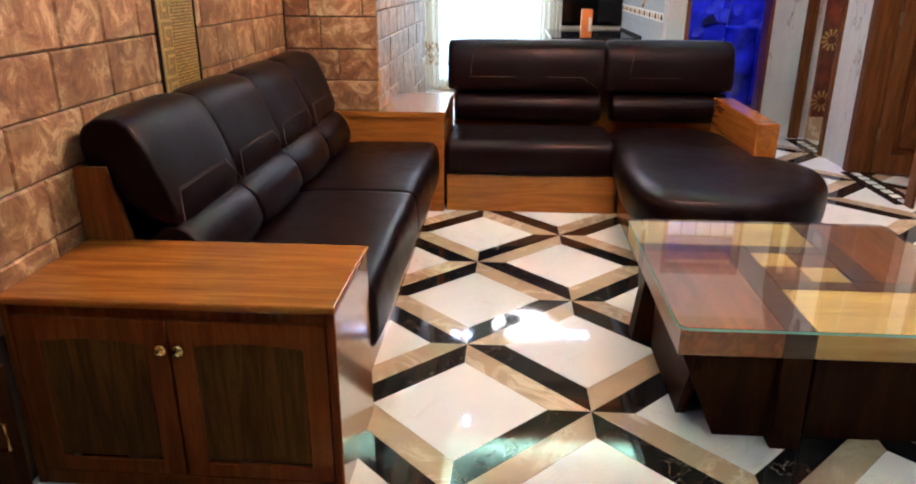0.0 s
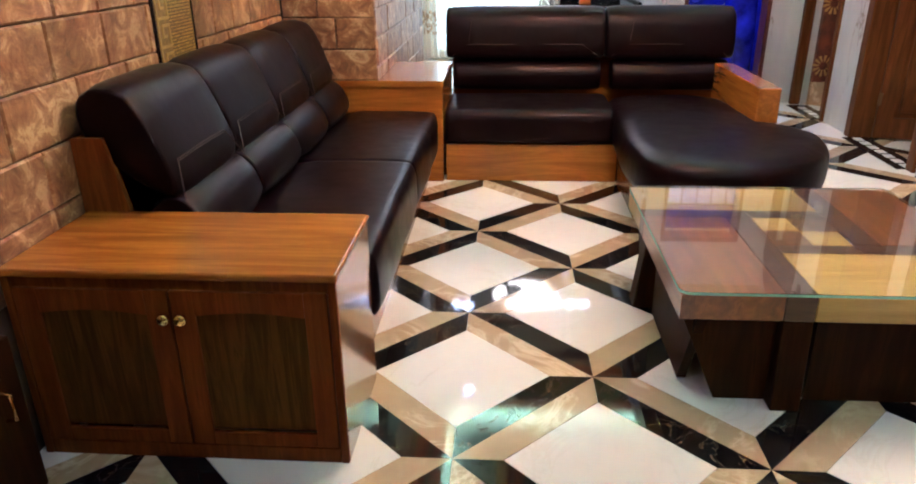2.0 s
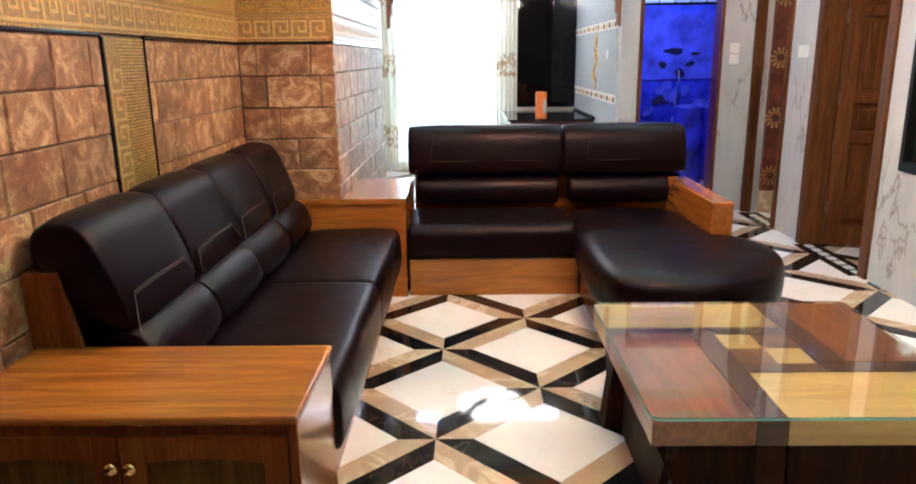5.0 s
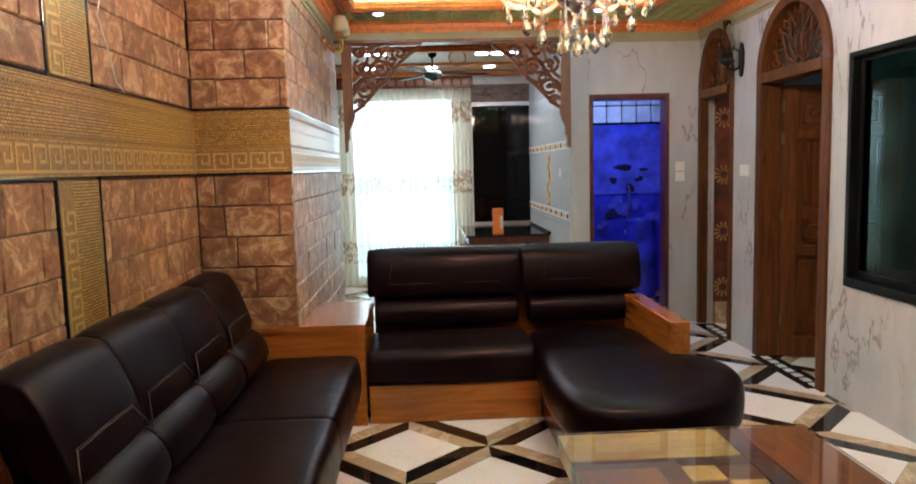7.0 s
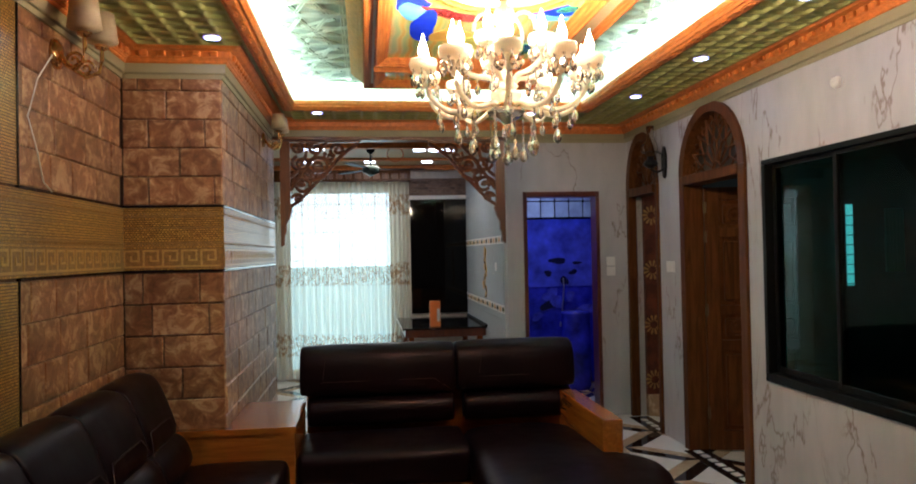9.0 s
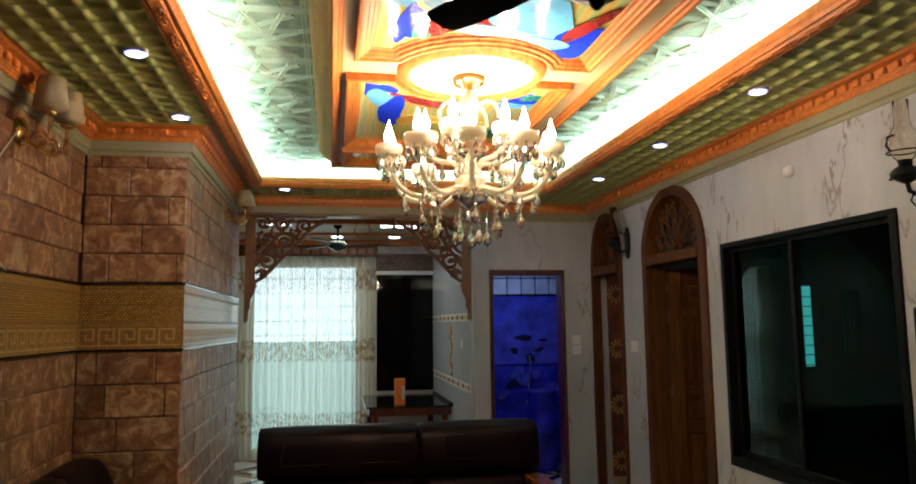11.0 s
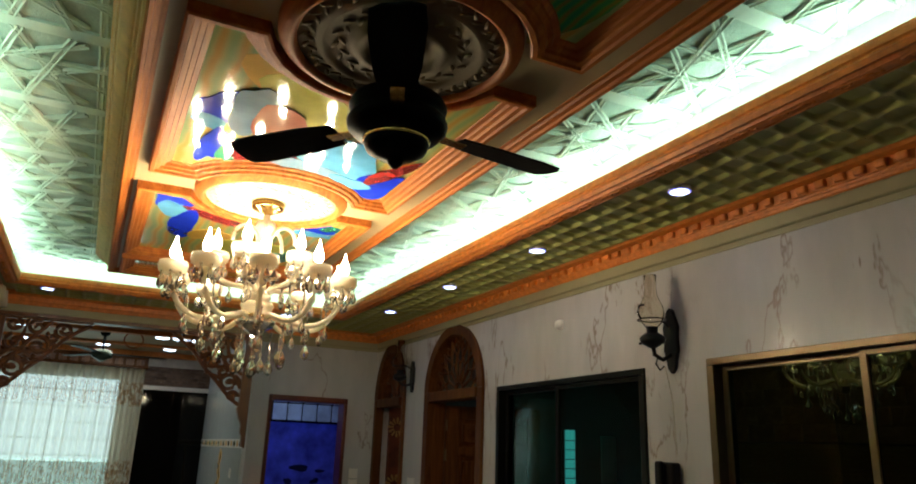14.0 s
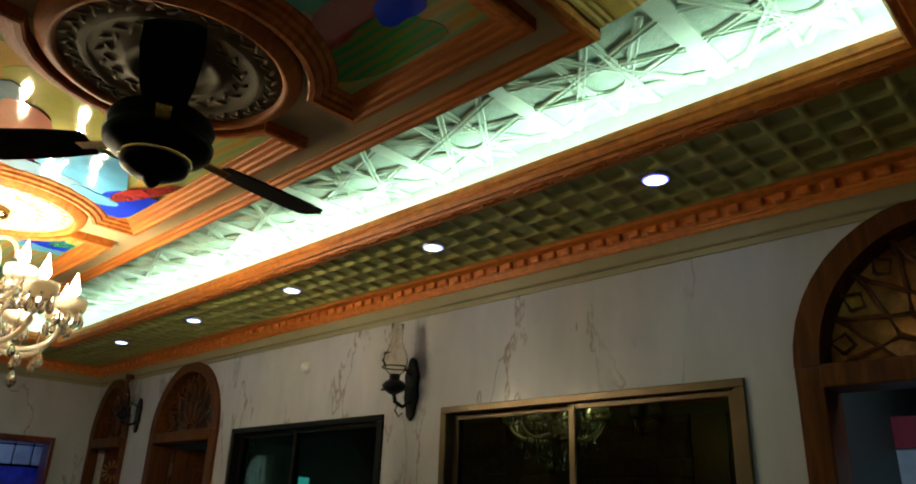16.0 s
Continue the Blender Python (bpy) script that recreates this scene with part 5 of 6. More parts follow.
lt = lantern(0.085, 2.27, 1.0)
part("cord", tube(bmesh.new(), [(-0.06, 0.0, -0.16), (-0.03, -0.005, -0.3), (-0.02, -0.01, -0.56)], 0.0025, 5), M["steel"], lt, "hanging thin cord")
lantern(3.26, 2.33, 0.85)

# smoke detector, switches, intercom
bm = lathe(bmesh.new(), [(0.032, 0.0), (0.032, 0.012), (0.024, 0.03), (0.005, 0.034)], seg=22)
bmesh.ops.rotate(bm, cent=(0, 0, 0), matrix=Matrix.Rotation(radians(-90), 3, "Y"), verts=bm.verts)
bmesh.ops.translate(bm, vec=(X1, 1.03, 2.445), verts=bm.verts)
solid("wall_sensor", bm, M["white_plastic"], "small round white sensor on the marble wall", "sensor", smooth=True)


def wall_switch(m, w, h, keys):
    t = thing("light_switch", 0, 0, 0, "white plastic switch plate on the marble wall", "switch", "switch plates")
    t.matrix_world = m
    part("plate", boxed(-w / 2, -0.012, -h / 2, w / 2, -0.001, h / 2, 0.003), M["white_plastic"], t)
    for k in range(keys):
        x = -w / 2 + w * (k + 0.5) / keys
        part("rocker", boxed(x - w / keys * 0.33, -0.016, -h * 0.3, x + w / keys * 0.33, -0.0125, h * 0.3, 0.002), M["white_plastic"], t)
    return t


wall_switch(pose(X1, 3.19, 1.43, 0, 0, -90), 0.15, 0.09, 3)
wall_switch(pose(2.50, Y1, 1.47), 0.085, 0.085, 1)
wall_switch(pose(2.50, Y1, 1.375), 0.085, 0.085, 2)
wall_switch(pose(X1, 0.05, 1.37, 0, 0, -90), 0.085, 0.12, 1)
wall_switch(pose(1.50, 4.75, 1.43, 0, 0, -90), 0.085, 0.085, 1)
ic = thing("intercom", X1, 0.12, 1.56, "black wall phone handset unit with a hanging cord", "phone")
part("body", boxed(-0.055, -0.05, -0.115, -0.001, 0.05, 0.115, 0.014, 3), M["iron"], ic)
part("handset", boxed(-0.085, 0.0, -0.12, -0.056, 0.045, 0.12, 0.012, 3), M["iron"], ic)
part("cord", tube(bmesh.new(), [(-0.05, 0.03, -0.115), (-0.045, 0.04, -0.17), (-0.03, 0.02, -0.22), (-0.02, 0.0, -0.20), (-0.012, -0.03, -0.17)], 0.006, 6), M["iron"], ic)

# shaded sconces on the stone wall and pillar
M["shade"] = plain("cream_fabric_shade", (0.42, 0.32, 0.19), 0.7, 0, 0.08, 40)


def sconce(m, arms):
    t = thing("wall_sconce", 0, 0, 0, "gilt scroll wall sconce with cream fabric shades", "wall lamp", "stone wall sconces")
    t.matrix_world = m
    bm = lathe(bmesh.new(), [(0.06, 0.0), (0.058, 0.012), (0.03, 0.022), (0.01, 0.024)], seg=20)
    bmesh.ops.rotate(bm, cent=(0, 0, 0), matrix=Matrix.Rotation(radians(90), 3, "Y"), verts=bm.verts)
    part("back_plate", bm, M["gold"], t, "", True)
    for s in arms:
        arm = part("arm", tube(bmesh.new(), [(0.02, 0, 0), (0.05, s * 0.03, -0.05), (0.09, s * 0.06, -0.075), (0.13, s * 0.085, -0.05), (0.14, s * 0.09, 0.0), (0.14, s * 0.09, 0.05)], 0.008), M["gold"], t)
        part("curl", tube(bmesh.new(), [(0.09 + 0.035 * (1 - k / 26) * math.cos(k * 0.45), s * 0.06, -0.04 + 0.035 * (1 - k / 26) * math.sin(k * 0.45)) for k in range(22)], 0.006, 6), M["gold"], arm)
        part("cup", lathe(bmesh.new(), [(0.008, 0.04), (0.026, 0.05), (0.028, 0.06), (0.01, 0.064)], 0.14, s * 0.09, 0, 14), M["gold"], arm, "", True)
        part("shade", lathe(bmesh.new(), [(0.062, 0.075), (0.048, 0.19), (0.045, 0.19), (0.059, 0.076)], 0.14, s * 0.09, 0, 24), M["shade"], arm, "tapered cream fabric shade", True)
    return t


sc = sconce(pose(X0, 0.90, 2.50) @ Matrix.Scale(1.15, 4), (-1, 1))
part("flex", tube(bmesh.new(), [(0.012, -0.06, -0.02), (0.014, -0.19, -0.14), (0.014, -0.27, -0.29), (0.014, -0.20, -0.40), (0.014, -0.15, -0.51), (0.014, -0.08, -0.54)], 0.0028, 5), M["white_plastic"], sc, "loose pale flex against the stone", True)
sconce(pose(PX, 3.45, 2.52), (-1, 1))

# bathroom door frame and fittings
bf = thing("door_4", 2.025, Y1, 0, "reddish wooden door frame of the blue bathroom", "door", kind="structure")
part("jamb", boxed(-0.37, -0.02, 0, -0.335, 0.15, 2.14, 0.004), M["red_wood"], bf)
part("jamb", boxed(0.335, -0.02, 0, 0.37, 0.15, 2.14, 0.004), M["red_wood"], bf)
part("head", boxed(-0.335, -0.02, 2.09, 0.335, 0.15, 2.14, 0.004), M["red_wood"], bf)
# pale base colour carries the daylight that comes through the blocks
M["block_glass"] = plain("backlit_glass_block", (0.62, 0.70, 0.85), 0.12, 0, 0.25, 6)
gb = thing("glass_block_window", 2.45, 5.98, 1.98, "row of ribbed glass blocks high in the blue wall, daylight painted in", "window")
part("backing", boxed(-0.72, -0.002, -0.02, 0.72, 0.015, 0.42), M["black_frame"], gb)
for i in range(8):
    for j in range(2):
        b = part("glass_block", boxed(-0.70 + 0.175 * i, -0.03, 0.0 + 0.2 * j, -0.70 + 0.175 * i + 0.165, -0.003, 0.19 + 0.2 * j, 0.012), M["block_glass"], gb)
M["mural_light"] = plain("pale_blue_mural", (0.062, 0.075, 0.56), 0.2, 0, 0.45, 5)
M["mural_mid"] = plain("mid_blue_mural", (0.055, 0.06, 0.48), 0.2, 0, 0.5, 9)
M["mural_dark"] = plain("dark_mural_shape", (0.012, 0.012, 0.05), 0.2)
mu = thing("mural_panel", 2.45, 5.985, 0, "blue mural tiles with dark plain shapes over reef colours", "mural")
part("field", boxed(-0.72, -0.004, 1.15, 0.72, 0.0, 1.96), M["mural_light"], mu)
rng = random.Random(11)
for k, (x, z, rx, rz) in enumerate(((0.02, 1.46, 0.10, 0.04), (0.26, 1.43, 0.05, 0.02), (-0.10, 1.31, 0.05, 0.035), (0.21, 1.32, 0.05, 0.03), (0.10, 1.22, 0.045, 0.055))):
    pts = wavy(x, z, rx, rz, 0.1, k + 40, 14)
    part("shape", prism(bmesh.new(), pts, "y", -0.0085, -0.005), M["mural_dark"], mu)
for k in range(16):
    pts = wavy(rng.uniform(-0.65, 0.65), rng.uniform(0.7, 1.12), rng.uniform(0.05, 0.14), rng.uniform(0.04, 0.09), 0.3, k + 60, 12)
    part("reef_patch", prism(bmesh.new(), pts, "y", -0.006 - 0.0004 * k, -0.0015), M["mural_mid" if k % 3 else "mural_dark"], mu)
sh = thing("shower_hose", 2.50, 5.9, 0.7, "steel hand shower hose hanging on the blue tiles", "shower")
part("hose", tube(bmesh.new(), [(0.0, 0.05, 0.0), (0.005, 0.03, 0.2), (0.03, 0.03, 0.45), (0.03, 0.06, 0.55)], 0.006, 6), M["steel"], sh)
part("tap", lathe(bmesh.new(), [(0.02, -0.03), (0.03, 0.0), (0.02, 0.03)], 0, 0.04, 0, 12), M["steel"], sh)
bs = thing("blue_basin", 2.55, 5.55, 0, "tall blue plastic water drum in the bathroom", "drum")
part("drum", lathe(bmesh.new(), [(0.15, 0.0), (0.17, 0.05), (0.17, 0.4), (0.18, 0.42), (0.17, 0.46), (0.16, 0.85), (0.17, 0.88), (0.02, 0.9)], seg=26), M["blue_tile"], bs, "", True)

# carved brackets in the opening
M["carved"] = wood("carved_dark_wood", (0.085, 0.026, 0.006), (0.20, 0.068, 0.016), 2, 0.4, 0.15)


def spiral(cx, cz, r, turns, a0, sgn, n=30, tail=()):
    pts = [(cx + r * (1 - 0.85 * i / n) * math.cos(a0 + sgn * 2 * math.pi * turns * i / n), 0, cz + r * (1 - 0.85 * i / n) * math.sin(a0 + sgn * 2 * math.pi * turns * i / n)) for i in range(n + 1)]
    return list(tail) + pts


def fret_bracket(x, s):
    t = thing("carved_bracket", x, 4.03, 1.66, "dark carved wooden corner bracket with openwork scrolls", "bracket", "opening brackets")
    post = [(0.0, 0.0), (0.03, 0.02), (0.035, 0.10), (0.05, 0.13), (0.05, 0.20), (0.08, 0.26), (0.10, 0.33), (0.085, 0.36), (0.085, 0.96), (0.0, 0.96)]
    part("post", prism(bmesh.new(), [(s * p[0], p[1]) for p in post], "y", -0.03, 0.03), M["carved"], t, "shaped wooden post board")
    part("top_rail", boxed(min(s * 0.085, s * 0.71), -0.025, 0.925, max(s * 0.085, s * 0.71), 0.025, 0.96, 0.003), M["carved"], t)
    curves = [[(0.085, 0, 0.36), (0.14, 0, 0.40), (0.20, 0, 0.47), (0.27, 0, 0.56), (0.36, 0, 0.66), (0.44, 0, 0.78), (0.52, 0, 0.86), (0.60, 0, 0.92)],
              spiral(0.17, 0.54, 0.085, 1.6, 3.6, -1), spiral(0.30, 0.72, 0.09, 1.7, 4.0, -1), spiral(0.17, 0.74, 0.075, 1.6, 2.0, 1), spiral(0.44, 0.86, 0.06, 1.5, 4.4, -1),
              spiral(0.28, 0.87, 0.06, 1.4, 1.2, 1), spiral(0.14, 0.88, 0.05, 1.4, 1.2, -1), spiral(0.14, 0.43, 0.045, 1.3, 3.2, -1), spiral(0.23, 0.63, 0.05, 1.3, 0.6, 1), spiral(0.38, 0.80, 0.045, 1.2, 2.2, 1),
              [(0.085, 0, 0.62), (0.13, 0, 0.66), (0.20, 0, 0.80), (0.22, 0, 0.925)], [(0.085, 0, 0.50), (0.16, 0, 0.63), (0.24, 0, 0.76), (0.36, 0, 0.925)], [(0.22, 0, 0.50), (0.24, 0, 0.58), (0.34, 0, 0.62), (0.36, 0, 0.72)]]
    for c in curves:
        bm = tube(bmesh.new(), [(s * (0.085 + (p[0] - 0.085) * 1.18), p[1], p[2]) for p in c], 0.0175, 6)
        part("scroll", bm, M["carved"], t)
    for cx, cz, r in ((0.30, 0.70, 0.035), (0.17, 0.55, 0.028), (0.145, 0.43, 0.022), (0.385, 0.745, 0.022), (0.485, 0.845, 0.02)):
        bm = bmesh.new()
        bmesh.ops.create_icosphere(bm, subdivisions=2, radius=r)
        bmesh.ops.scale(bm, vec=(1.3, 0.55, 0.8), verts=bm.verts)
        bmesh.ops.translate(bm, vec=(s * (0.085 + (cx - 0.085) * 1.18), 0, cz), verts=bm.verts)
        part("carved_leaf", bm, M["carved"], t, "", True)
    return t


fret_bracket(-0.56, 1)
fret_bracket(1.455, -1)
solid("trim_beam", boxed(PX - 0.01, 3.96, 2.60, 1.50, 4.10, 2.645, 0.004), M["carved"], "dark wooden board under the beam", "moulding", "structure")

# ---- dining area dressing ----
M["sheer"], _n, _l, _p = material("sheer_curtain")
_v = coords(_n, _l, (1, 1, 1), offset=False)
_tr, _tl, _mx, _df = _n.new("ShaderNodeBsdfTransparent"), _n.new("ShaderNodeBsdfTranslucent"), _n.new("ShaderNodeMixShader"), _n.new("ShaderNodeMixShader")
_sep = _n.new("ShaderNodeSeparateXYZ")
_l.new(_v, _sep.inputs[0])
_w = _n.new("ShaderNodeTexWave")
_w.bands_direction = "Z"
_w.inputs["Scale"].default_value, _w.inputs["Distortion"].default_value, _w.inputs["Detail"].default_value = 0.36, 1.0, 1.0
_l.new(_v, _w.inputs["Vector"])
_spots = ramp(_n, _l, noise_tex(_n, _l, _v, 16, 3), [(0.45, (0, 0, 0)), (0.53, (1, 1, 1))])
_band = ramp(_n, _l, _w.outputs["Fac"], [(0.72, (0, 0, 0)), (0.85, (1, 1, 1))])
_emb = _n.new("ShaderNodeRGBToBW")
_l.new(mix(_n, _l, _spots, _band, 1.0, "MULTIPLY"), _emb.inputs[0])
_col = mix(_n, _l, (0.84, 0.82, 0.70), (0.42, 0.24, 0.10), _emb.outputs[0])
_l.new(_col, _tl.inputs[0])
_l.new(_col, _p.inputs["Base Color"])
_p.inputs["Roughness"].default_value = 0.8
_df.inputs[0].default_value = 0.6
_l.new(_p.outputs[0], _df.inputs[1])
_l.new(_tl.outputs[0], _df.inputs[2])
_mx.inputs[0].default_value = 0.56
_l.new(_tr.outputs[0], _mx.inputs[1])
_l.new(_df.outputs[0], _mx.inputs[2])
_l.new(_mx.outputs[0], _n["Material Output"].inputs[0])


def curtain(x0, x1, y, z0, z1, waves, amp=0.03):
    bm = bmesh.new()
    n = waves * 8
    cols = []
    for i in range(n + 1):
        u = i / n
        yy = y + amp * math.sin(2 * math.pi * waves * u + 0.6 * math.sin(9 * u)) + 0.006 * math.sin(31 * u)
        cols.append([bm.verts.new((x0 + (x1 - x0) * u + 0.004 * math.sin(40 * u + k), yy * 1.0 + 0.01 * k * math.sin(5 * u), z1 + (z0 - z1) * k / 4)) for k in range(5)])
    for a, b in zip(cols, cols[1:]):
        for k in range(4):
            bm.faces.new((a[k], b[k], b[k + 1], a[k + 1]))
    return bm


ct1 = thing("curtain", 0, 0, 0, "cream sheer curtain with brown embroidery at the far window", "curtain")
part("sheer", curtain(-0.95, 0.50, 6.74, 0.04, 2.50, 16, 0.06), M["sheer"], ct1, "", True)
part("side_drape", curtain(0.48, 0.74, 6.72, 0.04, 2.50, 5, 0.035), M["sheer"], ct1, "denser beige side drape", True)
pm = thing("pelmet", -0.06, 6.68, 2.50, "carved brown wooden curtain pelmet", "pelmet")
part("board", boxed(-0.90, -0.05, 0.0, 0.82, 0.0, 0.14, 0.004), M["door_wood"], pm)
part("return", boxed(0.80, 0.0, 0.0, 0.82, 0.20, 0.14), M["door_wood"], pm)
for k in range(14):
    x = -0.80 + 0.115 * k
    part("carving", boxed(x, -0.058, 0.03, x + 0.08, -0.051, 0.10, 0.003), M["carved"], pm)
wk = thing("window_4", -0.14, KY + 0.06, 0, "far window with thin white grille bars behind the curtain", "window", kind="structure")
for i in range(9):
    part("grille_bar", boxed(-0.64 + 0.155 * i, -0.006, 0.12, -0.64 + 0.155 * i + 0.008, 0.006, 2.38), M["white_plastic"], wk)
for j in range(12):
    part("grille_bar", boxed(-0.64, -0.014, 0.25 + 0.18 * j, 0.64, -0.007, 0.258 + 0.18 * j), M["white_plastic"], wk)
wd = thing("window_5", 1.13, KY - 0.01, 0, "black glossy glass cabinet panel beside the curtain", "window", kind="structure")
part("pane", boxed(-0.37, -0.02, 0.80, 0.37, 0.03, 2.28), M["night_glass"], wd, "black reflecting pane")
part("white_ledge", boxed(-0.39, -0.06, 2.28, 0.37, 0.0, 2.33, 0.004), M["white_plastic"], wd, "white plaster ledge")
M["slate"] = plain("dark_split_stone", (0.16, 0.10, 0.07), 0.7, 0, 0.5, 9, 0.6)
rng = random.Random(3)
for j in range(6):
    x = -0.39
    while x < 0.36:
        w = rng.uniform(0.06, 0.16)
        d = rng.uniform(0.0, 0.025)
        part("split_stone", boxed(x, -0.045 - d, 2.335 + 0.037 * j, min(0.37, x + w - 0.004), -0.001, 2.335 + 0.037 * j + 0.033), M["slate"], wd)
        x += w
cb = thing("hanging_cable", 0.50, 5.0, 2.72, "loop of brown cable hanging from the dining ceiling", "cable")
part("loop", tube(bmesh.new(), [(0.02 * math.sin(k), 0.0, 0.0 - 0.02 * k) for k in range(3)] + [(0.085 * math.cos(0.35 * k + 1.6), 0.012 * math.sin(k), -0.105 + 0.075 * math.sin(0.35 * k + 1.6)) for k in range(30)], 0.006, 6), M["cornice_red"], cb, "", True)
# tile wall decoration
tw = thing("tile_decor", 1.50, 5.5, 0, "decor tile borders with small gold leaves on the pale wall", "wall tiles", kind="structure")
M["tile_blue"] = plain("pale_blue_glazed_tile", (0.62, 0.68, 0.70), 0.12, 0, 0.05)
for i in range(9):
    for j in range(6):
        part("tile", boxed(-0.007, -1.18 + 0.285 * i, 0.02 + 0.45 * j, -0.001, -1.18 + 0.285 * i + 0.281, 0.02 + 0.45 * j + 0.446), M["tile_blue"], tw)
for zc in (1.02, 1.70):
    part("border", boxed(-0.011, -1.18, zc - 0.04, -0.0075, 1.38, zc + 0.04), M["white_plastic"], tw)
    for k in range(17):
        y = -1.12 + 0.15 * k
        bm = prism(bmesh.new(), [(y - 0.05, zc - 0.01), (y - 0.02, zc + 0.028), (y + 0.03, zc + 0.02), (y + 0.045, zc - 0.012), (y, zc - 0.03)], "x", -0.0145, -0.0115)
        part("leaf_motif", bm, M["cornice_gold" if k % 2 else "g_ground"], tw)
rng = random.Random(8)
for k in range(14):
    y, z = -0.05 + rng.uniform(-0.10, 0.10), 1.10 + 0.038 * k
    part("leaf_motif", prism(bmesh.new(), wavy(y, z, 0.06, 0.03, rng.uniform(0, 3), k + 90, 10), "x", -0.0125 - 0.0002 * k, -0.0078), M["cornice_gold" if k % 2 else "g_amber"], tw)
# dining ceiling mouldings, lights and fan
for k, (y, z, h, mt) in enumerate(((6.82, 2.66, 0.06, "cornice"), (6.1, 2.69, 0.03, "cornice"), (4.9, 2.66, 0.06, "cornice"))):
    solid("trim_dining", boxed(-1.45, y - 0.05, z, 1.49, y + 0.05, z + h - 0.002, 0.008), M[mt], "orange ceiling moulding of the dining area", "moulding", "structure")
for x, y in ((-0.45, 5.3), (-0.3, 5.3), (0.78, 5.4), (0.95, 5.4), (1.1, 5.4), (0.25, 6.4), (-0.5, 6.4), (0.95, 6.4)):
    t = thing("downlight", x, y, 2.72, "small round recessed downlight in the dining ceiling", "downlight", "dining downlights")
    part("lens", lathe(bmesh.new(), [(0.065, 0.0), (0.065, -0.012), (0.002, -0.014)], seg=18), M["downlight"], t)
M["teal_metal"] = plain("dark_teal_metal", (0.05, 0.085, 0.07), 0.25, 0.3)
f2 = thing("ceiling_fan", 0.25, 5.3, 2.42, "dark ceiling fan over the dining area", "ceiling fan")
part("rod", lathe(bmesh.new(), [(0.05, 0.30), (0.04, 0.26), (0.012, 0.24), (0.012, 0.12)], seg=14), M["fan_black"], f2)
part("motor", lathe(bmesh.new(), [(0.02, 0.12), (0.07, 0.11), (0.10, 0.08), (0.09, 0.04), (0.05, 0.02), (0.02, 0.0)], seg=24), M["teal_metal"], f2, "", True)
for k in range(3):
    bm = prism(bmesh.new(), [(0.08, -0.03), (0.30, -0.06), (0.56, -0.05), (0.60, 0.0), (0.56, 0.05), (0.30, 0.05), (0.08, 0.03)], "z", 0.075, 0.081)
    bm.transform(Matrix.Rotation(radians(5 + 120 * k), 4, "Z"))
    part("blade", bm, M["fan_black"], f2)
# side room behind the third door
rb = thing("wall_pale", 4.0, -2.2, 0, "pale blue wall with a dark red band in the side room", "wall", kind="structure")
part("board", boxed(0.0, -1.0, 0.0, 0.06, 0.5, 2.0), plain("pale_blue_paint", (0.45, 0.55, 0.68), 0.6), rb)
part("band", boxed(-0.006, -1.0, 2.0, 0.06, 0.5, 2.14), plain("dark_red_paint", (0.25, 0.03, 0.06), 0.6), rb)
# ---- relief of the ceilings ----
bm = bmesh.new()
def coffer(xa, ya, xb, yb):
    """One lattice cell: a rounded square recess inside round-topped ribs."""
    cx, cy, hx, hy = (xa + xb) / 2, (ya + yb) / 2, (xb - xa) / 2, (yb - ya) / 2
    rings = []
    for size, power, z in ((1.0, 60.0, -0.019), (0.90, 12.0, -0.0185), (0.80, 7.0, -0.014), (0.74, 6.0, -0.004), (0.66, 5.0, -0.0025)):
        ring = []
        for k in range(16):
            a = 2 * math.pi * (k + 0.0) / 16
            c, d = math.cos(a), math.sin(a)
            r = (abs(c) ** power + abs(d) ** power) ** (-1 / power) * size
            ring.append(bm.verts.new((cx + hx * r * c, cy + hy * r * d, SOFFIT + z)))
        rings.append(ring)
    for p, q in zip(rings, rings[1:]):
        for k in range(16):
            bm.faces.new((p[k], q[k], q[(k + 1) % 16], p[(k + 1) % 16]))
    bm.faces.new(rings[-1][::-1])
def lattice(xa, xb, ya, yb):
    n, m = max(3, round((xb - xa) / 0.115)), max(3, round((yb - ya) / 0.115))
    for i in range(n):
        for k in range(m):
            coffer(xa + (xb - xa) * i / n, ya + (yb - ya) * k / m, xa + (xb - xa) * (i + 1) / n, ya + (yb - ya) * (k + 1) / m)
lattice(TX1 + 0.094, X1 - 0.131, Y0 + 0.15, Y1 - 0.14)
lattice(X0 + 0.131, TX0 - 0.094, Y0 + 0.15, PY - 0.14)
lattice(TX0 - 0.05, TX1 + 0.05, TY1 + 0.094, 3.85)
for f in bm.faces:
    f.normal_update()
    if f.normal.z > 0:
        f.normal_flip()
    f.smooth = len(f.verts) == 4
solid("ceiling_lattice", bm, M["soffit"], "sage plaster lattice relief of the soffit", "ceiling", "structure")

bm = bmesh.new()
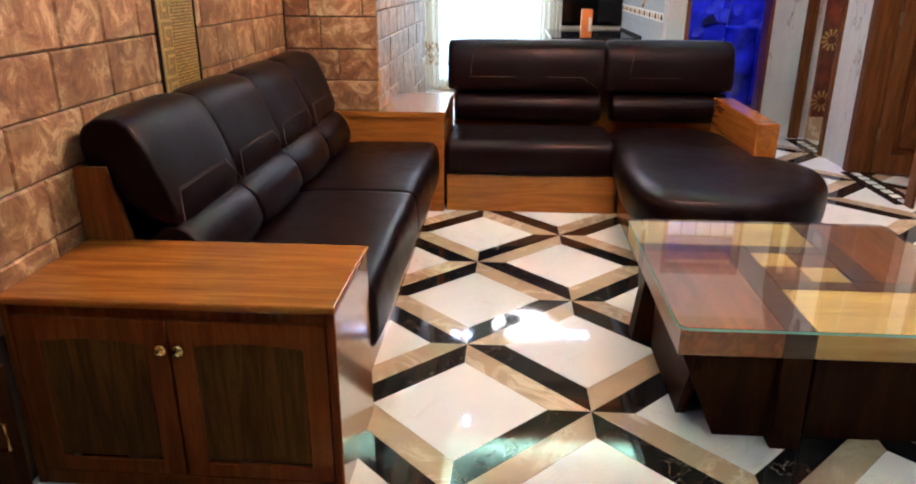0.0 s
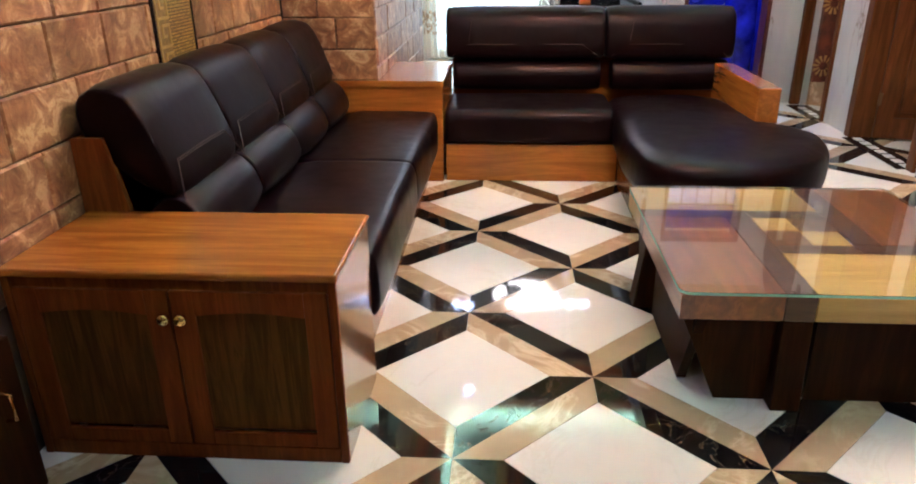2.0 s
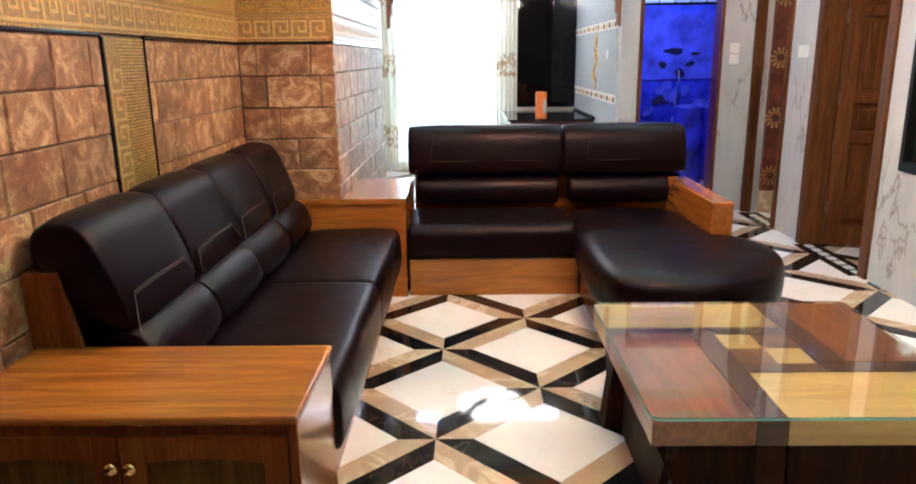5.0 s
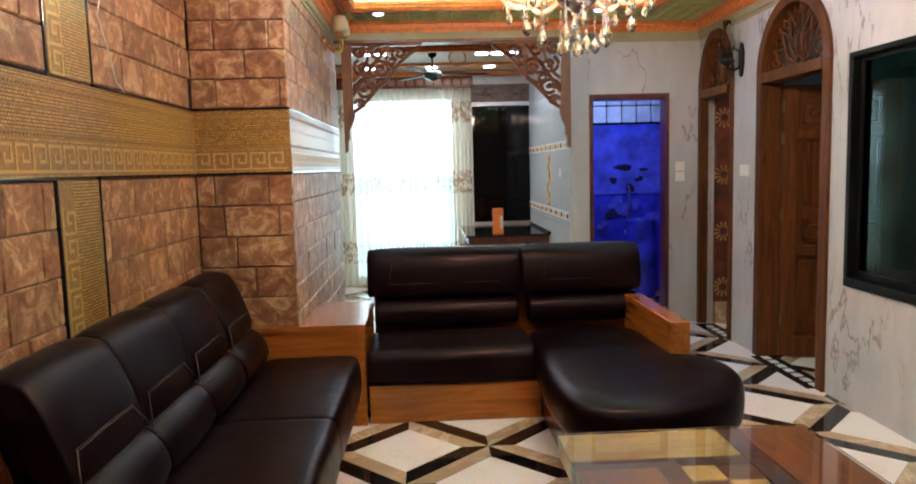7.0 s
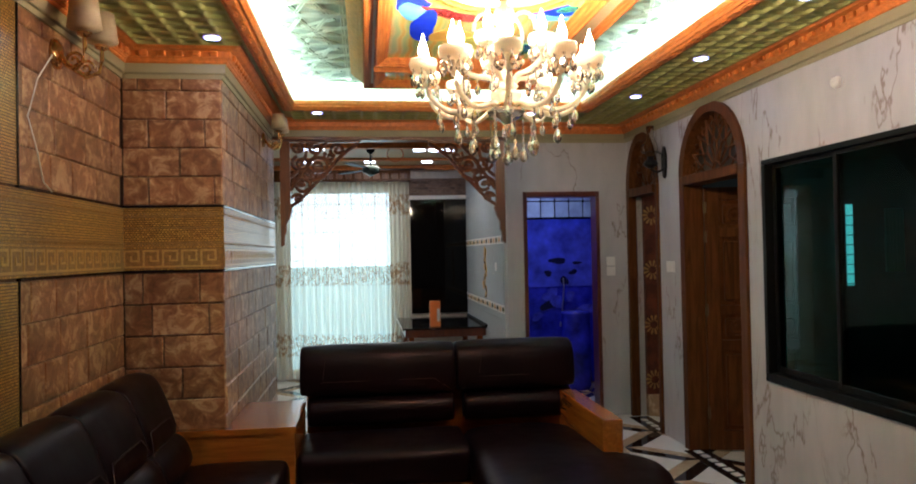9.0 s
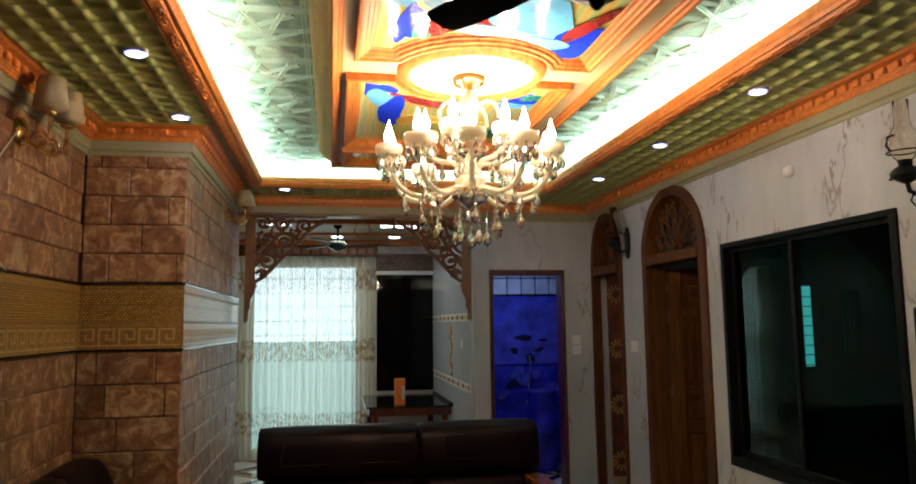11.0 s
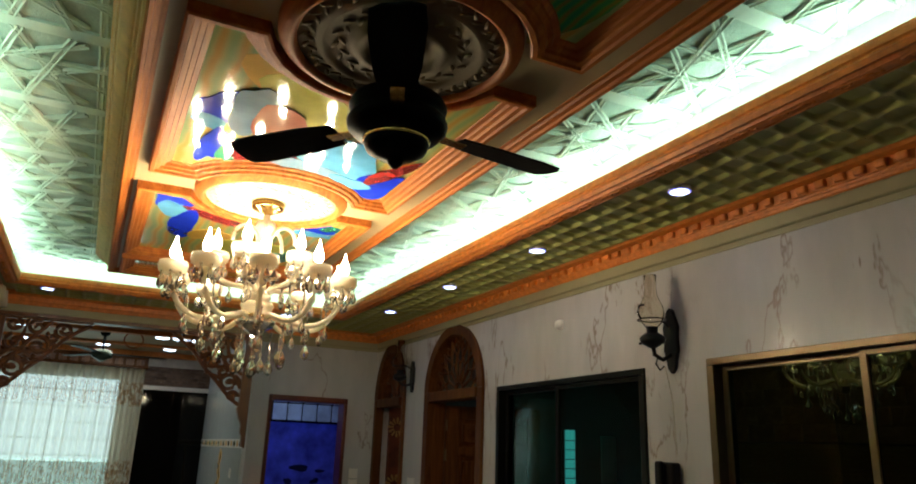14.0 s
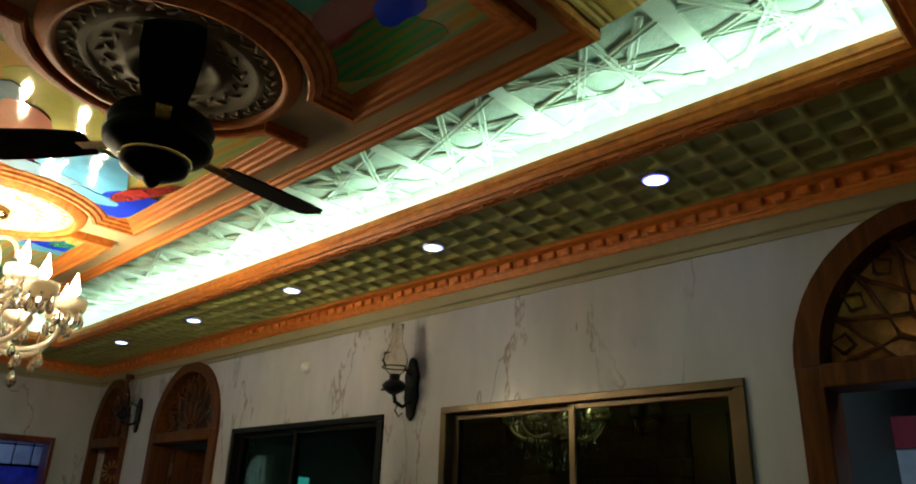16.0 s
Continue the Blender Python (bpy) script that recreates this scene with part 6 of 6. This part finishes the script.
def bar(p, q, w, z0, z1):
    """A strap with sloping sides, its face at z0 and its foot at z1."""
    d = Vector((q[0] - p[0], q[1] - p[1]))
    if d.length < 0.02:
        return
    u = Vector((-d.y, d.x)).normalized()
    lo = [bm.verts.new((x + s * u.x * w / 2, y + s * u.y * w / 2, z0)) for (x, y), s in ((p, 1), (q, 1), (q, -1), (p, -1))]
    hi = [bm.verts.new((x + s * u.x * (w / 2 + 0.003), y + s * u.y * (w / 2 + 0.003), z1)) for (x, y), s in ((p, 1), (q, 1), (q, -1), (p, -1))]
    for i in range(4):
        bm.faces.new((lo[i], lo[(i + 1) % 4], hi[(i + 1) % 4], hi[i]))
    bm.faces.new(lo[::-1])
def strap(p, q, z):
    """A flat strap with a raised bead along both edges."""
    bar(p, q, 0.020, z + 0.005, TOP + 0.002)
    u = Vector((p[1] - q[1], q[0] - p[0])).normalized() * 0.0088
    for s in (-1, 1):
        bar((p[0] + s * u.x, p[1] + s * u.y), (q[0] + s * u.x, q[1] + s * u.y), 0.0042, z, z + 0.006)
def clipped(cx, cy, a, d, x0, x1, y0, y1, reach=0.31):
    """The stretch of the line at distance d and bearing a from a centre that lies in an oblong."""
    ox, oy, dx, dy = cx + d * math.cos(a), cy + d * math.sin(a), -math.sin(a), math.cos(a)
    t0, t1 = -reach, reach
    for o, v, lo, hi in ((ox, dx, x0, x1), (oy, dy, y0, y1)):
        if abs(v) < 1e-6:
            if not lo <= o <= hi:
                return None
            continue
        ta, tb = sorted(((lo - o) / v, (hi - o) / v))
        t0, t1 = max(t0, ta), min(t1, tb)
    return ((ox + dx * t0, oy + dy * t0), (ox + dx * t1, oy + dy * t1)) if t1 - t0 > 0.03 else None
cnt = 0
for cx, xl, xr in ((-0.19, -0.46, 0.10), (1.91, 1.57, 2.14)):
    for k in range(-4, 7):
        cy = -0.352 + 0.606 * k + (0.0 if cx > 1 else -0.06)
        if not TY0 - 0.3 < cy < TY1 + 0.3:
            continue
        bar((xl, cy + 0.303), (xr, cy + 0.303), 0.066, TOP - 0.009, TOP + 0.002)
        for sx in (-0.255, 0.255):
            if xl < cx + sx < xr:
                strap((cx + sx, cy - 0.27), (cx + sx, cy + 0.27), TOP - 0.0095)
        for i in range(10):
            seg = clipped(cx, cy, math.pi * 2 * (i + 0.5) / 10, 0.074, xl, xr, cy - 0.274, cy + 0.274)
            cnt += 1
            if seg:
                strap(*seg, TOP - 0.0105 - 0.0005 * (cnt % 7))
for yy in (TY0 + 0.25, TY1 - 0.2):
    for k in range(4):
        cx = 0.28 + 0.36 * k
        for i in range(10):
            seg = clipped(cx, yy, math.pi * 2 * (i + 0.5) / 10, 0.06, cx - 0.18, cx + 0.18, yy - 0.19, yy + 0.19)
            cnt += 1
            if seg:
                strap(*seg, TOP - 0.0105 - 0.0005 * (cnt % 7))
bmesh.ops.recalc_face_normals(bm, faces=bm.faces)
solid("ceiling_stars", bm, M["strap_plaster"], "mint plaster interlaced star relief of the tray ceiling", "ceiling", "structure")

# dentil blocks of the cornice and scrolls of the tray lip
cornice_trim = bpy.data.objects["trim_cornice"]
den_me = mesh_of("dentil", boxed(-0.024, -0.022, -0.017, 0.024, 0.022, 0.017, 0.010, 2), M["cornice"], False)
def dentils(p, q, inward):
    d = Vector((q[0] - p[0], q[1] - p[1]))
    n = int(d.length / 0.082)
    turn = math.atan2(d.y, d.x)
    for k in range(n):
        c = Vector(p) + d * (k + 0.5) / n + Vector(inward) * 0.058
        put_mesh("dentil", den_me, cornice_trim, Matrix.Translation((c.x, c.y, SOFFIT - 0.047)) @ Matrix.Rotation(turn, 4, "Z"))
dentils((X1, Y1 - 0.1), (X1, -2.6), (-1, 0))
dentils((X0, -1.2), (X0, PY - 0.08), (1, 0))
dentils((PX + 0.02, PY), (X0, PY), (0, -1))
dentils((PX, 3.9), (PX, PY), (1, 0))
dentils((1.55, Y1), (X1 - 0.05, Y1), (0, -1))
lip_trim = bpy.data.objects["trim_tray"]
scr = bmesh.new()
for s in (-1, 1):
    tube(scr, [(s * (0.028 + 0.026 * (1 - k / 16) * math.cos(k * 0.5)), 0.026 * (1 - k / 16) * math.sin(k * 0.5) * s, 0) for k in range(14)], 0.0045, 5)
tube(scr, [(-0.055, -0.015, 0), (0.0, 0.012, 0), (0.055, 0.015, 0)], 0.004, 5)
bmesh.ops.scale(scr, vec=(1.45, 0.80, 1.2), verts=scr.verts)
scr_me = mesh_of("scroll_relief", scr, M["cornice"])
for x, s in ((TX1 + 0.05, 1), (TX0 - 0.05, -1)):
    for k in range(26):
        y = TY0 + 0.1 + 0.22 * k
        if y < TY1:
            put_mesh("scroll_relief", scr_me, lip_trim, Matrix.Translation((x, y, SOFFIT - 0.026)) @ Matrix.Rotation(math.pi / 2, 4, "Z"))
for k in range(10):
    put_mesh("scroll_relief", scr_me, lip_trim, Matrix.Translation((TX0 + 0.14 + 0.23 * k, TY1 + 0.05, SOFFIT - 0.026)))

# ---- stone cladding ----
M["stone"], _n, _l, _p = material("brown_rough_stone")
_v = coords(_n, _l)
_a = noise_tex(_n, _l, _v, 11.0, 8, 0.72, 0.8)
_c = ramp(_n, _l, _a, [(0.28, (0.105, 0.044, 0.018)), (0.42, (0.215, 0.096, 0.040)), (0.52, (0.33, 0.168, 0.074)), (0.61, (0.56, 0.375, 0.205)), (0.72, (0.42, 0.25, 0.122))])
_b = ramp(_n, _l, noise_tex(_n, _l, _v, 3.0, 3), [(0.35, (0.62, 0.55, 0.50)), (0.65, (1.0, 1.0, 1.0))])
_c = mix(_n, _l, _c, _b, 0.8, "MULTIPLY")
_inf = _n.new("ShaderNodeObjectInfo")
_c = mix(_n, _l, _c, ramp(_n, _l, _inf.outputs["Random"], [(0.0, (0.72, 0.66, 0.62)), (1.0, (1.15, 1.08, 1.0))]), 0.8, "MULTIPLY")
_l.new(_c, _p.inputs["Base Color"])
_p.inputs["Roughness"].default_value = 0.45
_p.inputs["Specular IOR Level"].default_value = 0.4
bump(_n, _l, _p, _a, 0.22, 0.010)
M["mosaic"], _n, _l, _p = material("gold_mosaic")
_v = coords(_n, _l, (1, 1, 1), offset=False)
_bk = _n.new("ShaderNodeTexBrick")
_bk.inputs["Color1"].default_value, _bk.inputs["Color2"].default_value = (0.60, 0.34, 0.065, 1), (0.36, 0.185, 0.030, 1)
_bk.inputs["Mortar"].default_value = (0.10, 0.055, 0.02, 1)
_bk.inputs["Scale"].default_value, _bk.inputs["Mortar Size"].default_value = 1.0, 0.0022
_bk.inputs["Brick Width"].default_value, _bk.inputs["Row Height"].default_value = 0.018, 0.0125
_s3, _c3 = _n.new("ShaderNodeSeparateXYZ"), _n.new("ShaderNodeCombineXYZ")
_l.new(_v, _s3.inputs[0])
_l.new(_s3.outputs[0], _c3.inputs[0])
_l.new(_s3.outputs[2], _c3.inputs[1])
_l.new(_c3.outputs[0], _bk.inputs["Vector"])
_sp = ramp(_n, _l, noise_tex(_n, _l, _v, 70, 2), [(0.60, (1, 1, 1)), (0.66, (0.35, 0.28, 0.2))])
_l.new(mix(_n, _l, _bk.outputs["Color"], _sp, 0.8, "MULTIPLY"), _p.inputs["Base Color"])
_p.inputs["Roughness"].default_value, _p.inputs["Metallic"].default_value = 0.3, 0.25
bump(_n, _l, _p, _bk.outputs["Fac"], -0.5, 0.004)
M["mosaic_light"] = plain("pale_gold_mosaic", (0.48, 0.295, 0.09), 0.3, 0.2, 0.2, 60)
M["mosaic_dark"] = plain("brown_mosaic", (0.25, 0.135, 0.036), 0.35, 0.0, 0.3, 60)
M["liner"] = plain("black_liner_tile", (0.012, 0.010, 0.010), 0.15)


def brick_mesh(w, h, seed):
    rng = random.Random(seed)
    b = bmesh.new()
    d = rng.uniform(0.010, 0.015)
    g = 0.002
    pts = [(-w / 2 + g, -h / 2 + g), (w / 2 - g, -h / 2 + g), (w / 2 - g, h / 2 - g), (-w / 2 + g, h / 2 - g)]
    lo = [b.verts.new((x, 0.0, z)) for x, z in pts]
    mid = [b.verts.new((x, -d * 0.45, z)) for x, z in pts]
    hi = [b.verts.new((x * (1 - 0.012 / w), -d, z * (1 - 0.012 / h))) for x, z in pts]
    for a1, a2 in ((lo, mid), (mid, hi)):
        for i in range(4):
            b.faces.new((a1[i], a1[(i + 1) % 4], a2[(i + 1) % 4], a2[i]))
    b.faces.new(hi)
    bmesh.ops.recalc_face_normals(b, faces=b.faces)
    return mesh_of("stone_block", b, M["stone"], False)


BRICKS = {}
def lay(parent, m, length, z0, z1, course, seed, gaps=()):
    """Courses of stone blocks on a wall: m carries x along the wall, -y out of it, z up."""
    rng = random.Random(seed)
    n = max(1, round((z1 - z0) / course))
    h = (z1 - z0) / n
    for j in range(n):
        x = -rng.choice((0.0, 0.1, 0.155, 0.21))
        while x < length - 0.02:
            w = rng.choice((0.31, 0.31, 0.24, 0.36))
            a, b = max(0.0, x), min(length, x + w)
            x += w
            if b - a < 0.04:
                continue
            cut = [(a, b)]
            for g0, g1 in gaps:
                cut = [s for p, q in cut for s in ((p, min(q, g0)), (max(p, g1), q)) if s[1] - s[0] > 0.03]
            for p, q in cut:
                key = (round((q - p) / 0.02), round(h, 3), rng.randrange(3))
                if key not in BRICKS:
                    BRICKS[key] = brick_mesh(key[0] * 0.02, h, hash(key) % 1000)
                sx = (q - p) / (key[0] * 0.02)
                put_mesh("stone_block", BRICKS[key], parent, m @ Matrix.Translation(((p + q) / 2, 0, z0 + h * (j + 0.5))) @ Matrix.Diagonal((sx, 1, 1, 1)))


BZ0, BZ1 = 1.516, 1.869
SY0, SY1 = 0.19, 0.525
west, pil = bpy.data.objects["wall_west"], bpy.data.objects["pillar"]
WY0 = -1.85
mw = Matrix(((0, -1, 0, X0 - 0.012), (1, 0, 0, WY0), (0, 0, 1, 0), (0, 0, 0, 1)))
gap = [(SY0 - WY0 - 0.012, SY1 - WY0 + 0.012)]
lay(west, mw, PY - WY0, 0.46, BZ0 - 0.014, 0.172, 1, gap)
lay(west, mw, PY - WY0, BZ1 + 0.014, 2.70, 0.178, 2, gap)
mf = Matrix.Translation((X0, PY + 0.012, 0))
lay(pil, mf, PX - X0, 0.60, BZ0 - 0.014, 0.172, 3)
lay(pil, mf, PX - X0, BZ1 + 0.014, 2.70, 0.178, 4)
ms = Matrix(((0, -1, 0, PX - 0.012), (1, 0, 0, PY), (0, 0, 1, 0), (0, 0, 0, 1)))
lay(pil, ms, Y1 - PY, 0.02, BZ0 - 0.014, 0.172, 5)
lay(pil, ms, Y1 - PY, BZ1 + 0.014, 2.70, 0.178, 6)


def band(parent, m, length, z0, z1, gaps=()):
    """A mosaic band with dark rows, speckled middle and a meander, between black liners."""
    def put(name, b, mat):
        o = part(name, b, mat, parent)
        o.matrix_basis = m
        return o
    put("mosaic_band", boxed(0, -0.014, z0, length, 0.0, z1), M["mosaic"])
    rows = bmesh.new()
    for z in (z1 - 0.03, z1 - 0.052, z1 - 0.115, z0 + 0.155, z0 + 0.135):
        box(rows, 0, -0.0165, z - 0.004, length, -0.0135, z + 0.004)
    k = 0
    while 0.022 * k < length - 0.012:
        box(rows, 0.022 * k, -0.0165, z1 - 0.047, 0.022 * k + 0.011, -0.0135, z1 - 0.036)
        box(rows, 0.022 * k, -0.0165, z0 + 0.139, 0.022 * k + 0.011, -0.0135, z0 + 0.15)
        k += 1
    tagged(put("dark_rows", rows, M["mosaic_dark"]), kind="stuff")
    key = bmesh.new()
    box(key, 0, -0.0155, z0 + 0.008, length, -0.0135, z0 + 0.122)
    tagged(put("meander_ground", key, M["mosaic_dark"]), kind="stuff")
    key = bmesh.new()
    u, w = 0.105, 0.0105
    n = int(length / u)
    for i in range(n):
        x = i * u
        for a0, b0, a1, b1 in ((0, 0.012, 0.0105, 0.112), (0.0105, 0.1015, 0.088, 0.112), (0.0775, 0.046, 0.088, 0.1015), (0.038, 0.046, 0.0775, 0.0565), (0.038, 0.0565, 0.0485, 0.080), (0.0, 0.012 - 0.0, 0.105, 0.0225)):
            box(key, x + a0, -0.018, z0 + b0 + 0.002, x + a1, -0.0156, z0 + b1 + 0.002)
    tagged(put("meander", key, M["mosaic_light"]), kind="stuff")
    for zz in (z0 - 0.014, z1):
        segs = [(0, length)]
        for g0, g1 in gaps:
            segs = [s for p, q in segs for s in ((p, min(q, g0)), (max(p, g1), q)) if s[1] - s[0] > 0.01]
        for p, q in segs:
            put("liner", boxed(p, -0.019, zz, q, 0.0, zz + 0.014, 0.003), M["liner"])


band(west, mw, PY - WY0, BZ0, BZ1, gap)
band(pil, mf, PX - X0, BZ0, BZ1)
band(pil, ms, Y1 - PY, BZ0, BZ1)
for z0, z1 in ((0.46, BZ0 - 0.014), (BZ1 + 0.014, 2.70)):
    o = part("mosaic_strip", boxed(gap[0][0] + 0.012, -0.013, z0, gap[0][1] - 0.012, 0.0, z1), M["mosaic"], west, "vertical gold mosaic strip")
    o.matrix_basis = mw
    for p in (gap[0][0], gap[0][1] - 0.012):
        o = part("liner", boxed(p, -0.019, z0, p + 0.012, 0.0, z1, 0.003), M["liner"], west)
        o.matrix_basis = mw
    key = bmesh.new()
    box(key, gap[0][0] + 0.02, -0.0148, z0, gap[0][0] + 0.13, -0.0128, z1)
    o = part("meander_ground", key, M["mosaic_dark"], west)
    o.matrix_basis = mw
    tagged(o, kind="stuff")
    key = bmesh.new()
    for i in range(int((z1 - z0) / 0.105)):
        z, x = z0 + 0.105 * i, gap[0][0] + 0.022
        for a0, b0, a1, b1 in ((0.012, 0, 0.112, 0.0105), (0.1015, 0.0105, 0.112, 0.088), (0.046, 0.0775, 0.1015, 0.088), (0.046, 0.038, 0.0565, 0.0775), (0.0565, 0.038, 0.080, 0.0485), (0.012, 0.0, 0.0225, 0.105)):
            box(key, x + a0 - 0.008, -0.0172, z + b0, x + a1 - 0.008, -0.015, z + b1)
    o = part("meander", key, M["mosaic_light"], west)
    o.matrix_basis = mw
    tagged(o, kind="stuff")

# ---- floor pieces ----
floor_ob = bpy.data.objects["floor"]
H, HW = 0.44, 0.1025
E_ = H * math.sqrt(2)
g = 0.0012
sq = (E_ - 2 * HW) / 2 - g
white = bmesh.new()
prism(white, [(0, sq * math.sqrt(2)), (-sq * math.sqrt(2), 0), (0, -sq * math.sqrt(2)), (sq * math.sqrt(2), 0)], "z", -0.006, 0.0)
white_me = mesh_of("ivory_tile", white, M["tile_white"], False)


def strip_mesh(side, mat, nm):
    b = bmesh.new()
    pts = [(g, 0), (E_ - g, 0), (E_ - HW - g, side * (HW - g)), (HW + g, side * (HW - g))]
    pts = [(x, y + side * g / 2) for x, y in pts]
    prism(b, pts if side > 0 else pts[::-1], "z", -0.006, 0.0)
    return mesh_of(nm, b, mat, False)


# seen outwards from an odd node: tan on the left, black on the right
st = {(s, c): strip_mesh(s, M["tile_" + c], c + "_strip") for s in (-1, 1) for c in ("black", "tan")}

for i in range(-4, 9):
    for j in range(-8, 17):
        if (i + j) % 2:
            continue
        x, y = i * H, j * H
        # ivory tile to the right of this node
        if -1.7 < x + H < 3.0:
            put_mesh("ivory_tile", white_me, floor_ob, Matrix.Translation((x + H, y, 0.0)))
        if i % 2 == 0:
            continue
        for q in range(4):
            if x + H * (1, -1, -1, 1)[q] < X0 - 0.3 or y + H * (1, 1, -1, -1)[q] < Y0 - 0.2:
                continue
            m = Matrix.Translation((x, y, 0.0)) @ Matrix.Rotation(math.radians(45 + 90 * q), 4, "Z")
            put_mesh("tan_strip", st[(1, "tan")], floor_ob, m)
            put_mesh("black_strip", st[(-1, "black")], floor_ob, m)
# door thresholds
for nm, ya, yb, _t in DOORS[:2]:
    th = thing("threshold", X1 + 0.02, (ya + yb) / 2, 0.0, "black marble threshold inlaid with small white rectangles", "threshold", "door thresholds")
    h = (yb - ya) / 2 - 0.076
    part("slab", boxed(-0.09, -h, -0.005, 0.09, h, 0.004), M["tile_black"], th)
    for k in range(int(2 * h / 0.115)):
        y = -h + 0.03 + 0.115 * k
        part("inlay", boxed(-0.028, y, 0.003, 0.028, y + 0.075, 0.007), M["tile_white"], th)
